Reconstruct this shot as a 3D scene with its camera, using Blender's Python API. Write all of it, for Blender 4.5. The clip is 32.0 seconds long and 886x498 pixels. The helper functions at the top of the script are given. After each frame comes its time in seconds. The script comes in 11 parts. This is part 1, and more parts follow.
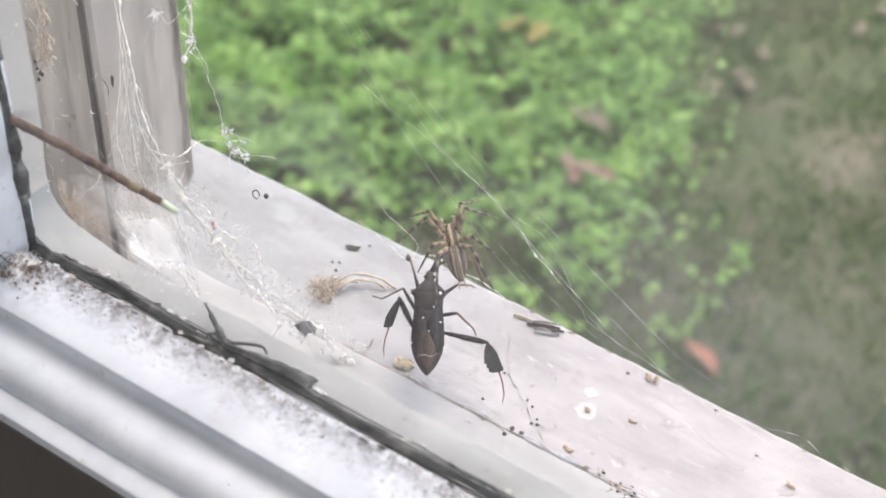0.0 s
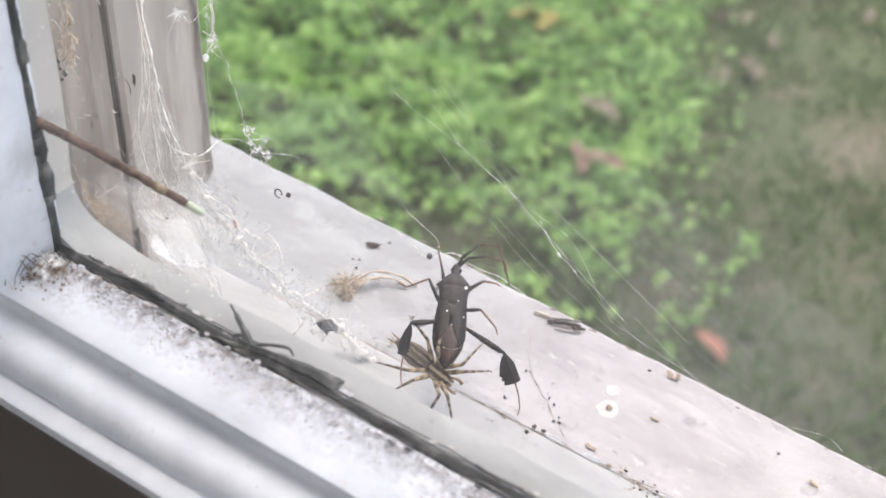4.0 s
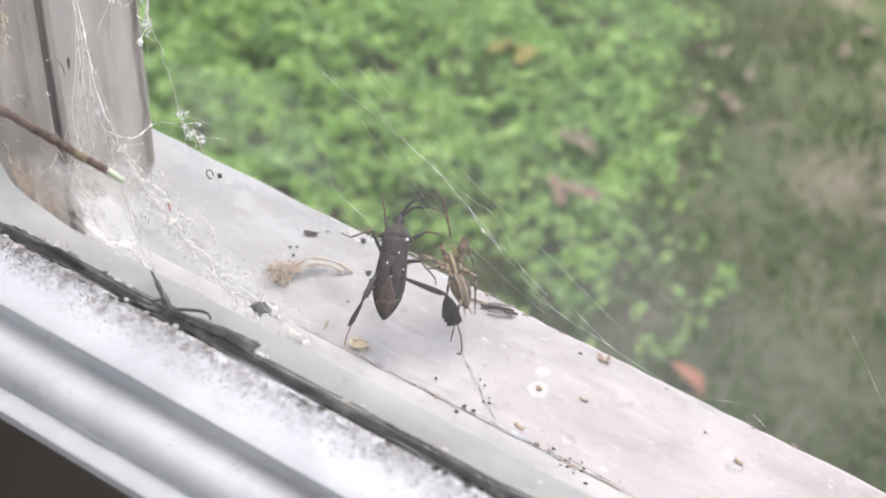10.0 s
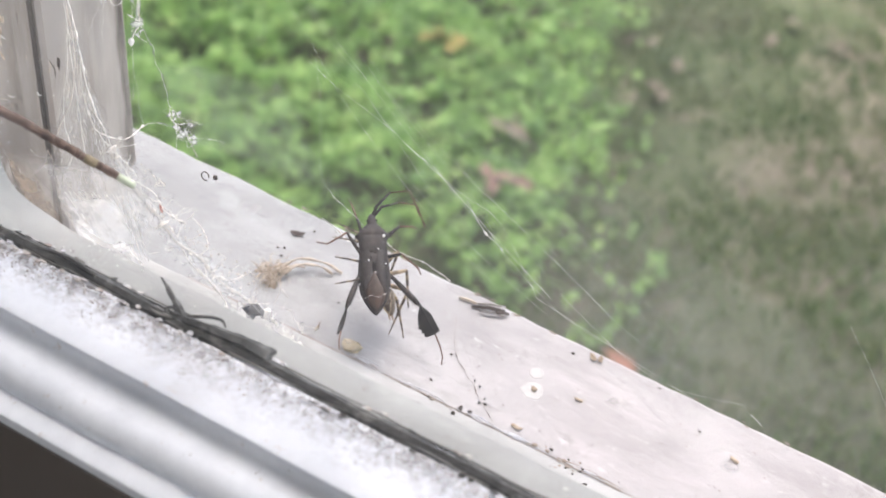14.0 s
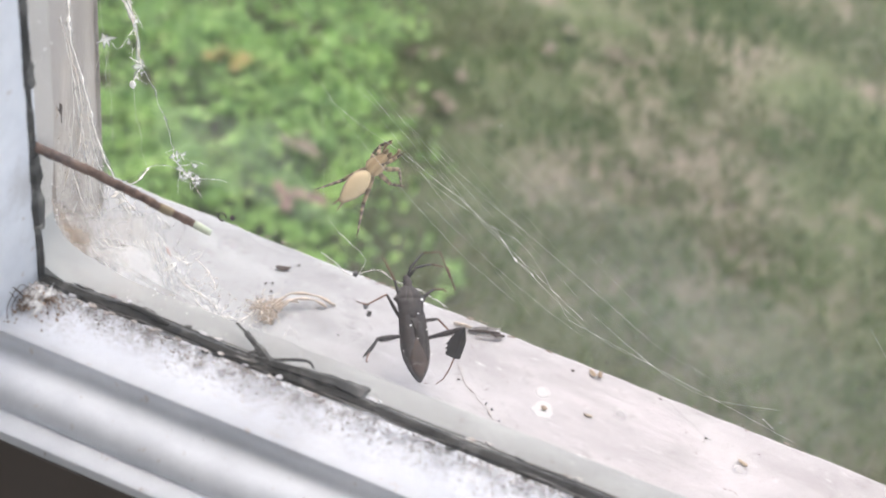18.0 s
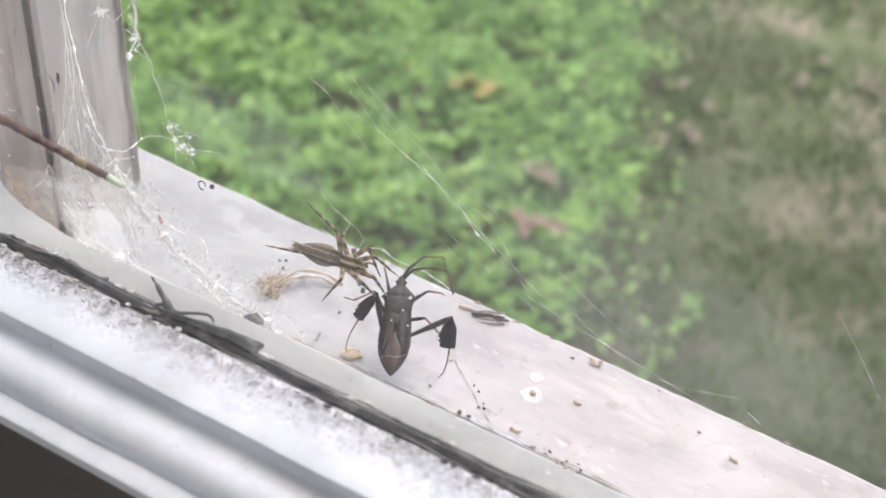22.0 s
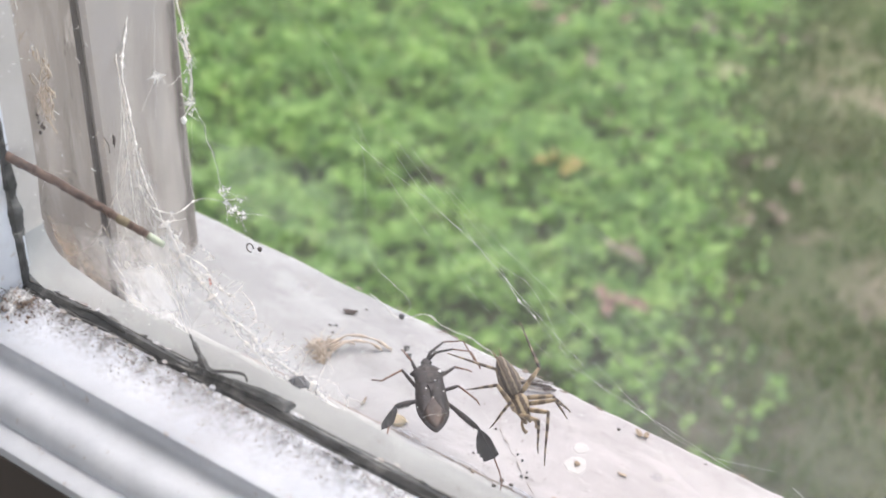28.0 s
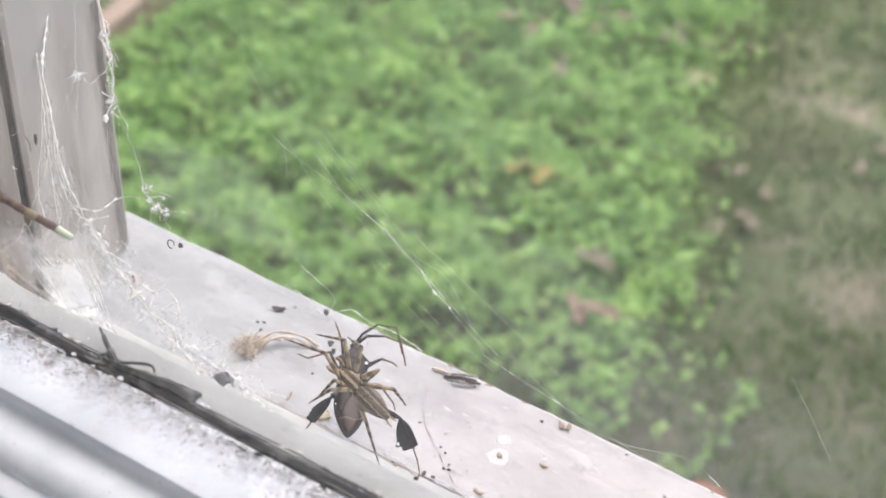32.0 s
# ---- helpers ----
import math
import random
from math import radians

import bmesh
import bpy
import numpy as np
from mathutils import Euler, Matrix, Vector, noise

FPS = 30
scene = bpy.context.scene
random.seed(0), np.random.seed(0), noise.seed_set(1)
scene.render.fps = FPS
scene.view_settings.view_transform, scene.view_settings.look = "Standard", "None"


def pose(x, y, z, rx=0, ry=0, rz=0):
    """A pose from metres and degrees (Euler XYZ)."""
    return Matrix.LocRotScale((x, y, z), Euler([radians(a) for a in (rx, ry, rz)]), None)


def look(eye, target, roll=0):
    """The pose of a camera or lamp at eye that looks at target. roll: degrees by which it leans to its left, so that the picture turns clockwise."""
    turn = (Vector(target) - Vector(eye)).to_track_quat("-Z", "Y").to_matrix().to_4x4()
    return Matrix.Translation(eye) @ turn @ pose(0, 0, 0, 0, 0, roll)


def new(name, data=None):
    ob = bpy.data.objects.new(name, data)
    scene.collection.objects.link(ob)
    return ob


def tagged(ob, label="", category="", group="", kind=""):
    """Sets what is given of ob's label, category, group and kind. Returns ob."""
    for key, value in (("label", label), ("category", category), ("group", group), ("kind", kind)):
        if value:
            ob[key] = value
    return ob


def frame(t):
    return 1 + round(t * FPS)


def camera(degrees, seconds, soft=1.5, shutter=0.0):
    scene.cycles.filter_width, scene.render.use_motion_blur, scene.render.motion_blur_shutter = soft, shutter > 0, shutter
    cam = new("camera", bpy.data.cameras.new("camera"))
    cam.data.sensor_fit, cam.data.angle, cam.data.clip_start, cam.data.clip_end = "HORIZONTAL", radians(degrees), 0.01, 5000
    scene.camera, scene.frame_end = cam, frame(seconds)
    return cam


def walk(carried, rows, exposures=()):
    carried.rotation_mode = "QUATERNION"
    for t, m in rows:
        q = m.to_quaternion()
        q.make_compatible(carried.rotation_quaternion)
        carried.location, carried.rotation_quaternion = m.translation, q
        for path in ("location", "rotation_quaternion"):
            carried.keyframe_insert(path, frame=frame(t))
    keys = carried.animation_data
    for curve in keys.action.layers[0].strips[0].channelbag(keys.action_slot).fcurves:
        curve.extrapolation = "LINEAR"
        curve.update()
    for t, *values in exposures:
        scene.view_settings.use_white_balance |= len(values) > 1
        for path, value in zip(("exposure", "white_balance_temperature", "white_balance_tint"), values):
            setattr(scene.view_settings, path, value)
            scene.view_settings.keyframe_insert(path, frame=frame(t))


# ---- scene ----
# ---- camera and its path ----
cam = camera(33.56, 32.0, soft=1.6)
cam.data.dof.use_dof = True
cam.data.dof.focus_distance = 0.284
cam.data.dof.aperture_fstop = 26.0
PATH = [
    (0, pose(0.19114, -0.12682, 0.22956, 48.986, -1.810, 34.288)),
    (0.5, pose(0.19032, -0.12741, 0.22999, 48.938, -1.839, 34.329)),
    (1, pose(0.18948, -0.12801, 0.22964, 48.765, -1.867, 34.386)),
    (1.5, pose(0.19002, -0.12803, 0.22887, 48.537, -1.791, 34.485)),
    (2, pose(0.18801, -0.12780, 0.22968, 48.364, -1.615, 34.556)),
    (2.5, pose(0.18820, -0.12660, 0.23077, 48.275, -1.388, 34.581)),
    (3, pose(0.18777, -0.12634, 0.23128, 48.300, -1.326, 34.589)),
    (3.5, pose(0.18780, -0.12657, 0.23120, 48.401, -1.408, 34.509)),
    (5.5, pose(0.19093, -0.12951, 0.22998, 48.954, -1.790, 34.414)),
    (6, pose(0.19242, -0.12926, 0.22949, 49.179, -1.782, 34.347)),
    (6.5, pose(0.19224, -0.12997, 0.22954, 49.332, -1.781, 34.293)),
    (7, pose(0.19275, -0.13006, 0.22980, 49.504, -1.795, 34.174)),
    (7.5, pose(0.19313, -0.12977, 0.22971, 49.580, -1.826, 34.120)),
    (8, pose(0.19287, -0.13009, 0.22920, 49.606, -1.836, 34.146)),
    (8.5, pose(0.19576, -0.13192, 0.22845, 49.639, -1.932, 34.085)),
    (9, pose(0.19913, -0.13291, 0.22642, 49.730, -2.049, 34.088)),
    (9.5, pose(0.20142, -0.13126, 0.22551, 49.847, -2.033, 34.052)),
    (10, pose(0.20277, -0.12975, 0.22523, 49.942, -2.004, 33.920)),
    (10.5, pose(0.20401, -0.13020, 0.22522, 49.955, -2.095, 33.736)),
    (11, pose(0.20000, -0.13134, 0.22528, 49.917, -2.306, 33.509)),
    (11.5, pose(0.19569, -0.13031, 0.22697, 49.817, -2.560, 33.135)),
    (12, pose(0.19341, -0.13093, 0.22756, 49.654, -2.877, 32.784)),
    (12.5, pose(0.19169, -0.13203, 0.22720, 49.535, -3.185, 32.500)),
    (13, pose(0.19162, -0.13411, 0.22658, 49.464, -3.453, 32.179)),
    (13.5, pose(0.19287, -0.13410, 0.22629, 49.446, -3.586, 31.960)),
    (14, pose(0.18939, -0.13569, 0.22629, 49.593, -3.691, 31.642)),
    (14.5, pose(0.18729, -0.13978, 0.22664, 49.758, -3.977, 31.047)),
    (15, pose(0.18666, -0.14182, 0.22466, 50.039, -4.333, 30.587)),
    (15.5, pose(0.15693, -0.15007, 0.22503, 50.746, -5.026, 28.111)),
    (17.5, pose(0.13937, -0.16262, 0.22588, 50.729, -7.065, 22.708)),
    (18, pose(0.14725, -0.15994, 0.22758, 50.912, -6.787, 23.149)),
    (18.5, pose(0.15970, -0.15700, 0.22738, 51.223, -6.384, 23.971)),
    (19, pose(0.16223, -0.15592, 0.22760, 51.237, -6.018, 24.692)),
    (19.5, pose(0.16696, -0.15314, 0.22794, 51.352, -5.357, 25.825)),
    (20, pose(0.17202, -0.14953, 0.22855, 51.369, -4.699, 26.894)),
    (20.5, pose(0.17768, -0.14768, 0.22629, 51.437, -3.945, 28.103)),
    (21, pose(0.18527, -0.14591, 0.22542, 51.330, -3.281, 29.398)),
    (21.5, pose(0.19245, -0.14294, 0.22336, 51.438, -2.627, 30.745)),
    (22, pose(0.20077, -0.13762, 0.22135, 51.444, -2.010, 32.064)),
    (22.5, pose(0.20369, -0.13305, 0.22164, 51.588, -1.411, 33.445)),
    (23, pose(0.20999, -0.12758, 0.22389, 51.837, -0.561, 34.865)),
    (23.5, pose(0.21284, -0.12884, 0.22033, 52.308, -0.450, 35.554)),
    (24, pose(0.21488, -0.12828, 0.21859, 52.804, -0.247, 36.085)),
    (24.5, pose(0.21220, -0.12736, 0.22103, 53.111, -0.082, 36.304)),
    (25, pose(0.21366, -0.13073, 0.21983, 53.374, -0.152, 36.361)),
    (25.5, pose(0.21426, -0.13073, 0.21886, 53.642, -0.230, 36.328)),
    (27.5, pose(0.20561, -0.13577, 0.22125, 54.179, -1.229, 35.356)),
    (28, pose(0.20855, -0.13425, 0.22019, 54.320, -0.878, 35.371)),
    (28.5, pose(0.20550, -0.13688, 0.21950, 54.344, -1.548, 34.832)),
    (29, pose(0.20574, -0.13676, 0.21993, 54.499, -1.604, 34.521)),
    (29.5, pose(0.20878, -0.13849, 0.21705, 54.410, -1.854, 34.272)),
    (30, pose(0.21355, -0.13807, 0.21596, 54.500, -1.984, 34.022)),
    (30.5, pose(0.21298, -0.13348, 0.21680, 54.596, -1.772, 33.578)),
    (31, pose(0.21110, -0.13196, 0.21834, 54.518, -1.698, 33.471)),
    (31.5, pose(0.21172, -0.13124, 0.22007, 54.680, -1.501, 33.532)),
    (32, pose(0.22034, -0.13098, 0.21900, 54.751, -0.997, 34.247)),
]
walk(cam, PATH)

# ---- daylight: bright overcast sky with a veiled sun ----
scene.view_settings.exposure = 1.09
world = bpy.data.worlds.new("sky")
scene.world = world
world.use_nodes = True
wn = world.node_tree.nodes
bg = wn["Background"]
sky = wn.new("ShaderNodeTexSky")
sky.sky_type = "NISHITA"
sky.sun_disc = False
sky.sun_elevation = radians(62)
sky.sun_rotation = radians(-15)
sky.air_density, sky.dust_density, sky.ozone_density = 1.0, 4.0, 1.0
world.node_tree.links.new(sky.outputs[0], bg.inputs[0])
bg.inputs[1].default_value = 0.15
sun = new("sun", bpy.data.lights.new("sun", "SUN"))
sun.data.energy, sun.data.angle, sun.data.color = 1.1, radians(75), (1.0, 0.965, 0.93)
sun.matrix_world = look((0, 0, 5), (-0.34, -0.42, 4.14))

# fill lamp added beside the camera to brighten the sash and jamb
fill_light = new("room_fill_lamp", bpy.data.lights.new("room_fill_lamp", "AREA"))
fill_light.data.shape, fill_light.data.size, fill_light.data.size_y = "RECTANGLE", 2.0, 1.5
fill_light.data.energy, fill_light.data.color = 40.0, (0.97, 0.985, 1.0)
fill_light.matrix_world = look((3.89, -2.5, 0.75), (0.0, -1.0, 0.6))

# ---- materials ----
def material(name, base, rough=0.6, spec=0.5, metal=0.0):
    m = bpy.data.materials.new(name)
    m.use_nodes = True
    b = m.node_tree.nodes["Principled BSDF"]
    b.inputs["Base Color"].default_value = (*base, 1)
    b.inputs["Roughness"].default_value = rough
    b.inputs["Metallic"].default_value = metal
    b.inputs["Specular IOR Level"].default_value = spec
    return m


def mottled(name, stops, scale, detail=6.0, rough=(0.5, 0.8), bump=0.0, bump_scale=None, bump_dist=0.0002, stains=(), stretch=(1, 1, 1), spec=0.4, grey_end=None):
    """Noise-coloured surface. stops: (place, rgb). stains: (scale, lo, hi, rgb, stretch), patches laid over the base."""
    m = material(name, stops[0][1], spec=spec)
    nt = m.node_tree
    b = nt.nodes["Principled BSDF"]
    co = nt.nodes.new("ShaderNodeTexCoord")

    def noise_at(sc, det, st):
        mp = nt.nodes.new("ShaderNodeMapping")
        mp.inputs["Scale"].default_value = st
        nt.links.new(co.outputs["Object"], mp.inputs[0])
        nz = nt.nodes.new("ShaderNodeTexNoise")
        nz.inputs["Scale"].default_value, nz.inputs["Detail"].default_value, nz.inputs["Roughness"].default_value = sc, det, 0.62
        nt.links.new(mp.outputs[0], nz.inputs["Vector"])
        return nz.outputs["Fac"]

    def ramp(fac, pts):
        r = nt.nodes.new("ShaderNodeValToRGB")
        while len(r.color_ramp.elements) < len(pts):
            r.color_ramp.elements.new(0.5)
        for e, (p, c) in zip(r.color_ramp.elements, pts):
            e.position, e.color = p, (*c, 1)
        nt.links.new(fac, r.inputs[0])
        return r.outputs["Color"]

    base = noise_at(scale, detail, stretch)
    colour = ramp(base, stops)
    for sc, lo, hi, rgb, st in stains:
        f = ramp(noise_at(sc, 5.0, st), [(lo, (0, 0, 0)), (hi, (1, 1, 1))])
        mix = nt.nodes.new("ShaderNodeMix")
        mix.data_type = "RGBA"
        nt.links.new(f, mix.inputs[0])
        nt.links.new(colour, mix.inputs[6])
        mix.inputs[7].default_value = (*rgb, 1)
        colour = mix.outputs[2]
    if grey_end:
        # greyer and darker towards one end of the board
        sx = nt.nodes.new("ShaderNodeSeparateXYZ")
        nt.links.new(co.outputs["Object"], sx.inputs[0])
        mr = nt.nodes.new("ShaderNodeMapRange")
        mr.inputs[1].default_value, mr.inputs[2].default_value = grey_end[0], grey_end[1]
        nt.links.new(sx.outputs[0], mr.inputs[0])
        tint = nt.nodes.new("ShaderNodeMix")
        tint.data_type = "RGBA"
        nt.links.new(mr.outputs[0], tint.inputs[0])
        tint.inputs[6].default_value, tint.inputs[7].default_value = (*grey_end[2], 1), (1, 1, 1, 1)
        mul = nt.nodes.new("ShaderNodeMix")
        mul.data_type, mul.blend_type = "RGBA", "MULTIPLY"
        mul.inputs[0].default_value = 1.0
        nt.links.new(colour, mul.inputs[6])
        nt.links.new(tint.outputs[2], mul.inputs[7])
        colour = mul.outputs[2]
    nt.links.new(colour, b.inputs["Base Color"])
    rr = nt.nodes.new("ShaderNodeMapRange")
    rr.inputs[3].default_value, rr.inputs[4].default_value = rough
    nt.links.new(base, rr.inputs[0])
    nt.links.new(rr.outputs[0], b.inputs["Roughness"])
    if bump:
        bp = nt.nodes.new("ShaderNodeBump")
        bp.inputs["Strength"].default_value, bp.inputs["Distance"].default_value = bump, bump_dist
        nt.links.new(noise_at(bump_scale or scale * 3, 8.0, stretch), bp.inputs["Height"])
        nt.links.new(bp.outputs[0], b.inputs["Normal"])
    return m


def leafy(name, greens, scatter=0.25, clump=0.0):
    """Leaves: colour by piece and by clump, a little light through them."""
    m = material(name, greens[0], 0.55)
    nt = m.node_tree
    b = nt.nodes["Principled BSDF"]
    geo = nt.nodes.new("ShaderNodeNewGeometry")
    r = nt.nodes.new("ShaderNodeValToRGB")
    while len(r.color_ramp.elements) < len(greens):
        r.color_ramp.elements.new(0.5)
    for n, (e, c) in enumerate(zip(r.color_ramp.elements, greens)):
        e.position, e.color = n / (len(greens) - 1), (*c, 1)
    if clump:
        co = nt.nodes.new("ShaderNodeTexCoord")
        nz = nt.nodes.new("ShaderNodeTexNoise")
        nz.inputs["Scale"].default_value, nz.inputs["Detail"].default_value = clump, 3.0
        nt.links.new(co.outputs["Object"], nz.inputs["Vector"])
        mr = nt.nodes.new("ShaderNodeMapRange")
        mr.inputs[1].default_value, mr.inputs[2].default_value = 0.32, 0.68
        nt.links.new(nz.outputs["Fac"], mr.inputs[0])
        mx0 = nt.nodes.new("ShaderNodeMix")
        mx0.inputs[0].default_value = 0.68
        nt.links.new(geo.outputs["Random Per Island"], mx0.inputs[2])
        nt.links.new(mr.outputs[0], mx0.inputs[3])
        nt.links.new(mx0.outputs[0], r.inputs[0])
    else:
        nt.links.new(geo.outputs["Random Per Island"], r.inputs[0])
    nt.links.new(r.outputs[0], b.inputs["Base Color"])
    tr = nt.nodes.new("ShaderNodeBsdfTranslucent")
    nt.links.new(r.outputs[0], tr.inputs[0])
    mx = nt.nodes.new("ShaderNodeMixShader")
    mx.inputs[0].default_value = scatter
    out = nt.nodes["Material Output"]
    nt.links.new(b.outputs[0], mx.inputs[1])
    nt.links.new(tr.outputs[0], mx.inputs[2])
    nt.links.new(mx.outputs[0], out.inputs[0])
    return m


WHITE_PAINT = mottled("white_gloss_paint", [(0.36, (0.60, 0.635, 0.70)), (0.62, (0.70, 0.735, 0.80))], 90, rough=(0.6, 0.8), spec=0.3, bump=0.45, bump_scale=260, bump_dist=0.0002,
                      stains=[(70, 0.56, 0.76, (0.50, 0.51, 0.54), (0.4, 1, 1)), (380, 0.64, 0.76, (0.50, 0.47, 0.47), (1, 1, 1)), (420, 0.715, 0.75, (0.16, 0.13, 0.12), (1, 1, 1))])
DIRTY_PAINT = mottled("dirty_white_paint", [(0.36, (0.40, 0.395, 0.41)), (0.47, (0.55, 0.555, 0.59)), (0.58, (0.68, 0.695, 0.745))], 240, rough=(0.6, 0.9), bump=0.9, bump_scale=420, bump_dist=0.0006,
                      stains=[(90, 0.63, 0.72, (0.46, 0.40, 0.36), (1, 1, 1)), (520, 0.57, 0.66, (0.70, 0.71, 0.75), (1, 1, 1)), (650, 0.60, 0.69, (0.24, 0.20, 0.18), (1, 1, 1))])
SILL_PAINT = mottled("weathered_sill_paint", [(0.34, (0.405, 0.383, 0.387)), (0.48, (0.462, 0.437, 0.443)), (0.64, (0.535, 0.508, 0.516))], 70, rough=(0.75, 0.92), spec=0.25, grey_end=(0.03, 0.12, (0.82, 0.885, 0.895)), bump=0.5, bump_scale=420,
                     bump_dist=0.0003, stretch=(0.55, 1, 1),
                     stains=[(160, 0.54, 0.70, (0.40, 0.376, 0.376), (0.2, 1, 1)), (45, 0.57, 0.72, (0.375, 0.36, 0.355), (0.6, 1, 1)), (34, 0.58, 0.70, (0.57, 0.555, 0.555), (1, 1, 1)), (170, 0.62, 0.74, (0.32, 0.298, 0.288), (0.7, 1, 1)), (500, 0.60, 0.70, (0.60, 0.585, 0.59), (0.6, 1, 1)), (700, 0.62, 0.70, (0.31, 0.285, 0.28), (1, 1, 1)), (420, 0.69, 0.75, (0.22, 0.185, 0.17), (1, 1, 1))])
SILL_GREY = mottled("grey_stop_paint", [(0.36, (0.292, 0.302, 0.300)), (0.50, (0.335, 0.347, 0.345)), (0.64, (0.395, 0.408, 0.406))], 110, rough=(0.55, 0.8), bump=0.4, bump_scale=240,
                    bump_dist=0.0003, stretch=(0.5, 1, 1), stains=[(60, 0.57, 0.74, (0.285, 0.282, 0.272), (0.5, 1, 1)), (700, 0.62, 0.72, (0.23, 0.22, 0.205), (1, 1, 1)), (22, 0.54, 0.70, (0.43, 0.43, 0.428), (0.7, 1, 1)), (260, 0.68, 0.76, (0.58, 0.575, 0.565), (1, 1, 1)), (330, 0.69, 0.76, (0.21, 0.185, 0.165), (1, 1, 1))])
WARM_STOP = mottled("warm_grey_stop_paint", [(0.34, (0.43, 0.412, 0.39)), (0.64, (0.53, 0.51, 0.488))], 90, rough=(0.55, 0.8), bump=0.35, bump_scale=240, bump_dist=0.0003,
                    stretch=(1, 1, 0.5), stains=[(60, 0.57, 0.74, (0.37, 0.35, 0.328), (1, 1, 0.3)), (280, 0.68, 0.76, (0.64, 0.62, 0.60), (1, 1, 1)), (330, 0.69, 0.76, (0.24, 0.21, 0.185), (1, 1, 1))])
INNER_GREY = mottled("grey_inner_board_paint", [(0.36, (0.37, 0.372, 0.372)), (0.50, (0.415, 0.417, 0.418)), (0.64, (0.475, 0.475, 0.478))], 90, rough=(0.6, 0.85), bump=0.4, bump_scale=240,
                     bump_dist=0.0003, stretch=(0.5, 1, 1), stains=[(60, 0.57, 0.74, (0.35, 0.345, 0.338), (0.5, 1, 1)), (700, 0.62, 0.72, (0.27, 0.255, 0.245), (1, 1, 1)), (26, 0.54, 0.70, (0.50, 0.498, 0.498), (0.7, 1, 1)), (330, 0.69, 0.76, (0.22, 0.195, 0.175), (1, 1, 1))])
JAMB_PAINT = mottled("taupe_jamb_paint", [(0.37, (0.36, 0.32, 0.287)), (0.5, (0.43, 0.39, 0.354)), (0.62, (0.50, 0.46, 0.422))], 90, rough=(0.55, 0.8), bump=0.3, bump_scale=200, bump_dist=0.0003,
                     stretch=(1, 1, 0.3), stains=[(60, 0.52, 0.70, (0.27, 0.24, 0.22), (1, 1, 0.2)), (14, 0.5, 0.62, (0.36, 0.335, 0.32), (1, 1, 0.3)), (280, 0.69, 0.77, (0.66, 0.63, 0.60), (1, 1, 1))])
RECESS_WOOD = mottled("bare_recess_wood", [(0.36, (0.20, 0.172, 0.150)), (0.50, (0.275, 0.240, 0.212)), (0.62, (0.36, 0.318, 0.282))], 130, rough=(0.7, 0.9), bump=0.5, bump_scale=180, bump_dist=0.0004,
                      stretch=(1, 1, 0.12), stains=[(240, 0.60, 0.70, (0.48, 0.43, 0.385), (1, 1, 0.3)), (320, 0.63, 0.70, (0.11, 0.09, 0.077), (1, 1, 0.3))])
DARK_WOOD = mottled("dark_joint_wood", [(0.36, (0.055, 0.047, 0.042)), (0.64, (0.13, 0.113, 0.10))], 160, rough=(0.7, 0.9), bump=0.5, bump_scale=200, bump_dist=0.0004, stretch=(1, 1, 0.15))
PALE_JAMB = mottled("pale_jamb_paint", [(0.25, (0.57, 0.545, 0.525)), (0.75, (0.68, 0.655, 0.635))], 30, rough=(0.5, 0.75), bump=0.25, bump_scale=200, bump_dist=0.0003,
                    stretch=(1, 1, 0.4), stains=[(160, 0.66, 0.76, (0.40, 0.34, 0.29), (1, 1, 1))])
CAULK = mottled("perished_glazing_caulk", [(0.34, (0.012, 0.013, 0.014)), (0.54, (0.048, 0.049, 0.049)), (0.66, (0.17, 0.17, 0.165))], 170, rough=(0.5, 0.85), bump=0.7, bump_scale=500, bump_dist=0.0006,
                stains=[(300, 0.60, 0.72, (0.27, 0.265, 0.25), (0.15, 1, 1))])
STOOL = mottled("dark_stool_paint", [(0.3, (0.105, 0.093, 0.086)), (0.7, (0.14, 0.126, 0.118))], 20, rough=(0.4, 0.6), bump=0.1)
PLASTER = mottled("room_plaster", [(0.3, (0.50, 0.47, 0.43)), (0.7, (0.56, 0.53, 0.49))], 3, rough=(0.8, 0.9), bump=0.1, bump_dist=0.001)
FLOOR_WOOD = mottled("room_floorboard", [(0.3, (0.16, 0.09, 0.05)), (0.7, (0.26, 0.15, 0.08))], 8, rough=(0.35, 0.5), stretch=(0.1, 1, 1))
SIDING = mottled("siding_paint", [(0.3, (0.62, 0.60, 0.57)), (0.7, (0.70, 0.68, 0.66))], 5, rough=(0.6, 0.8), bump=0.2, bump_dist=0.001)
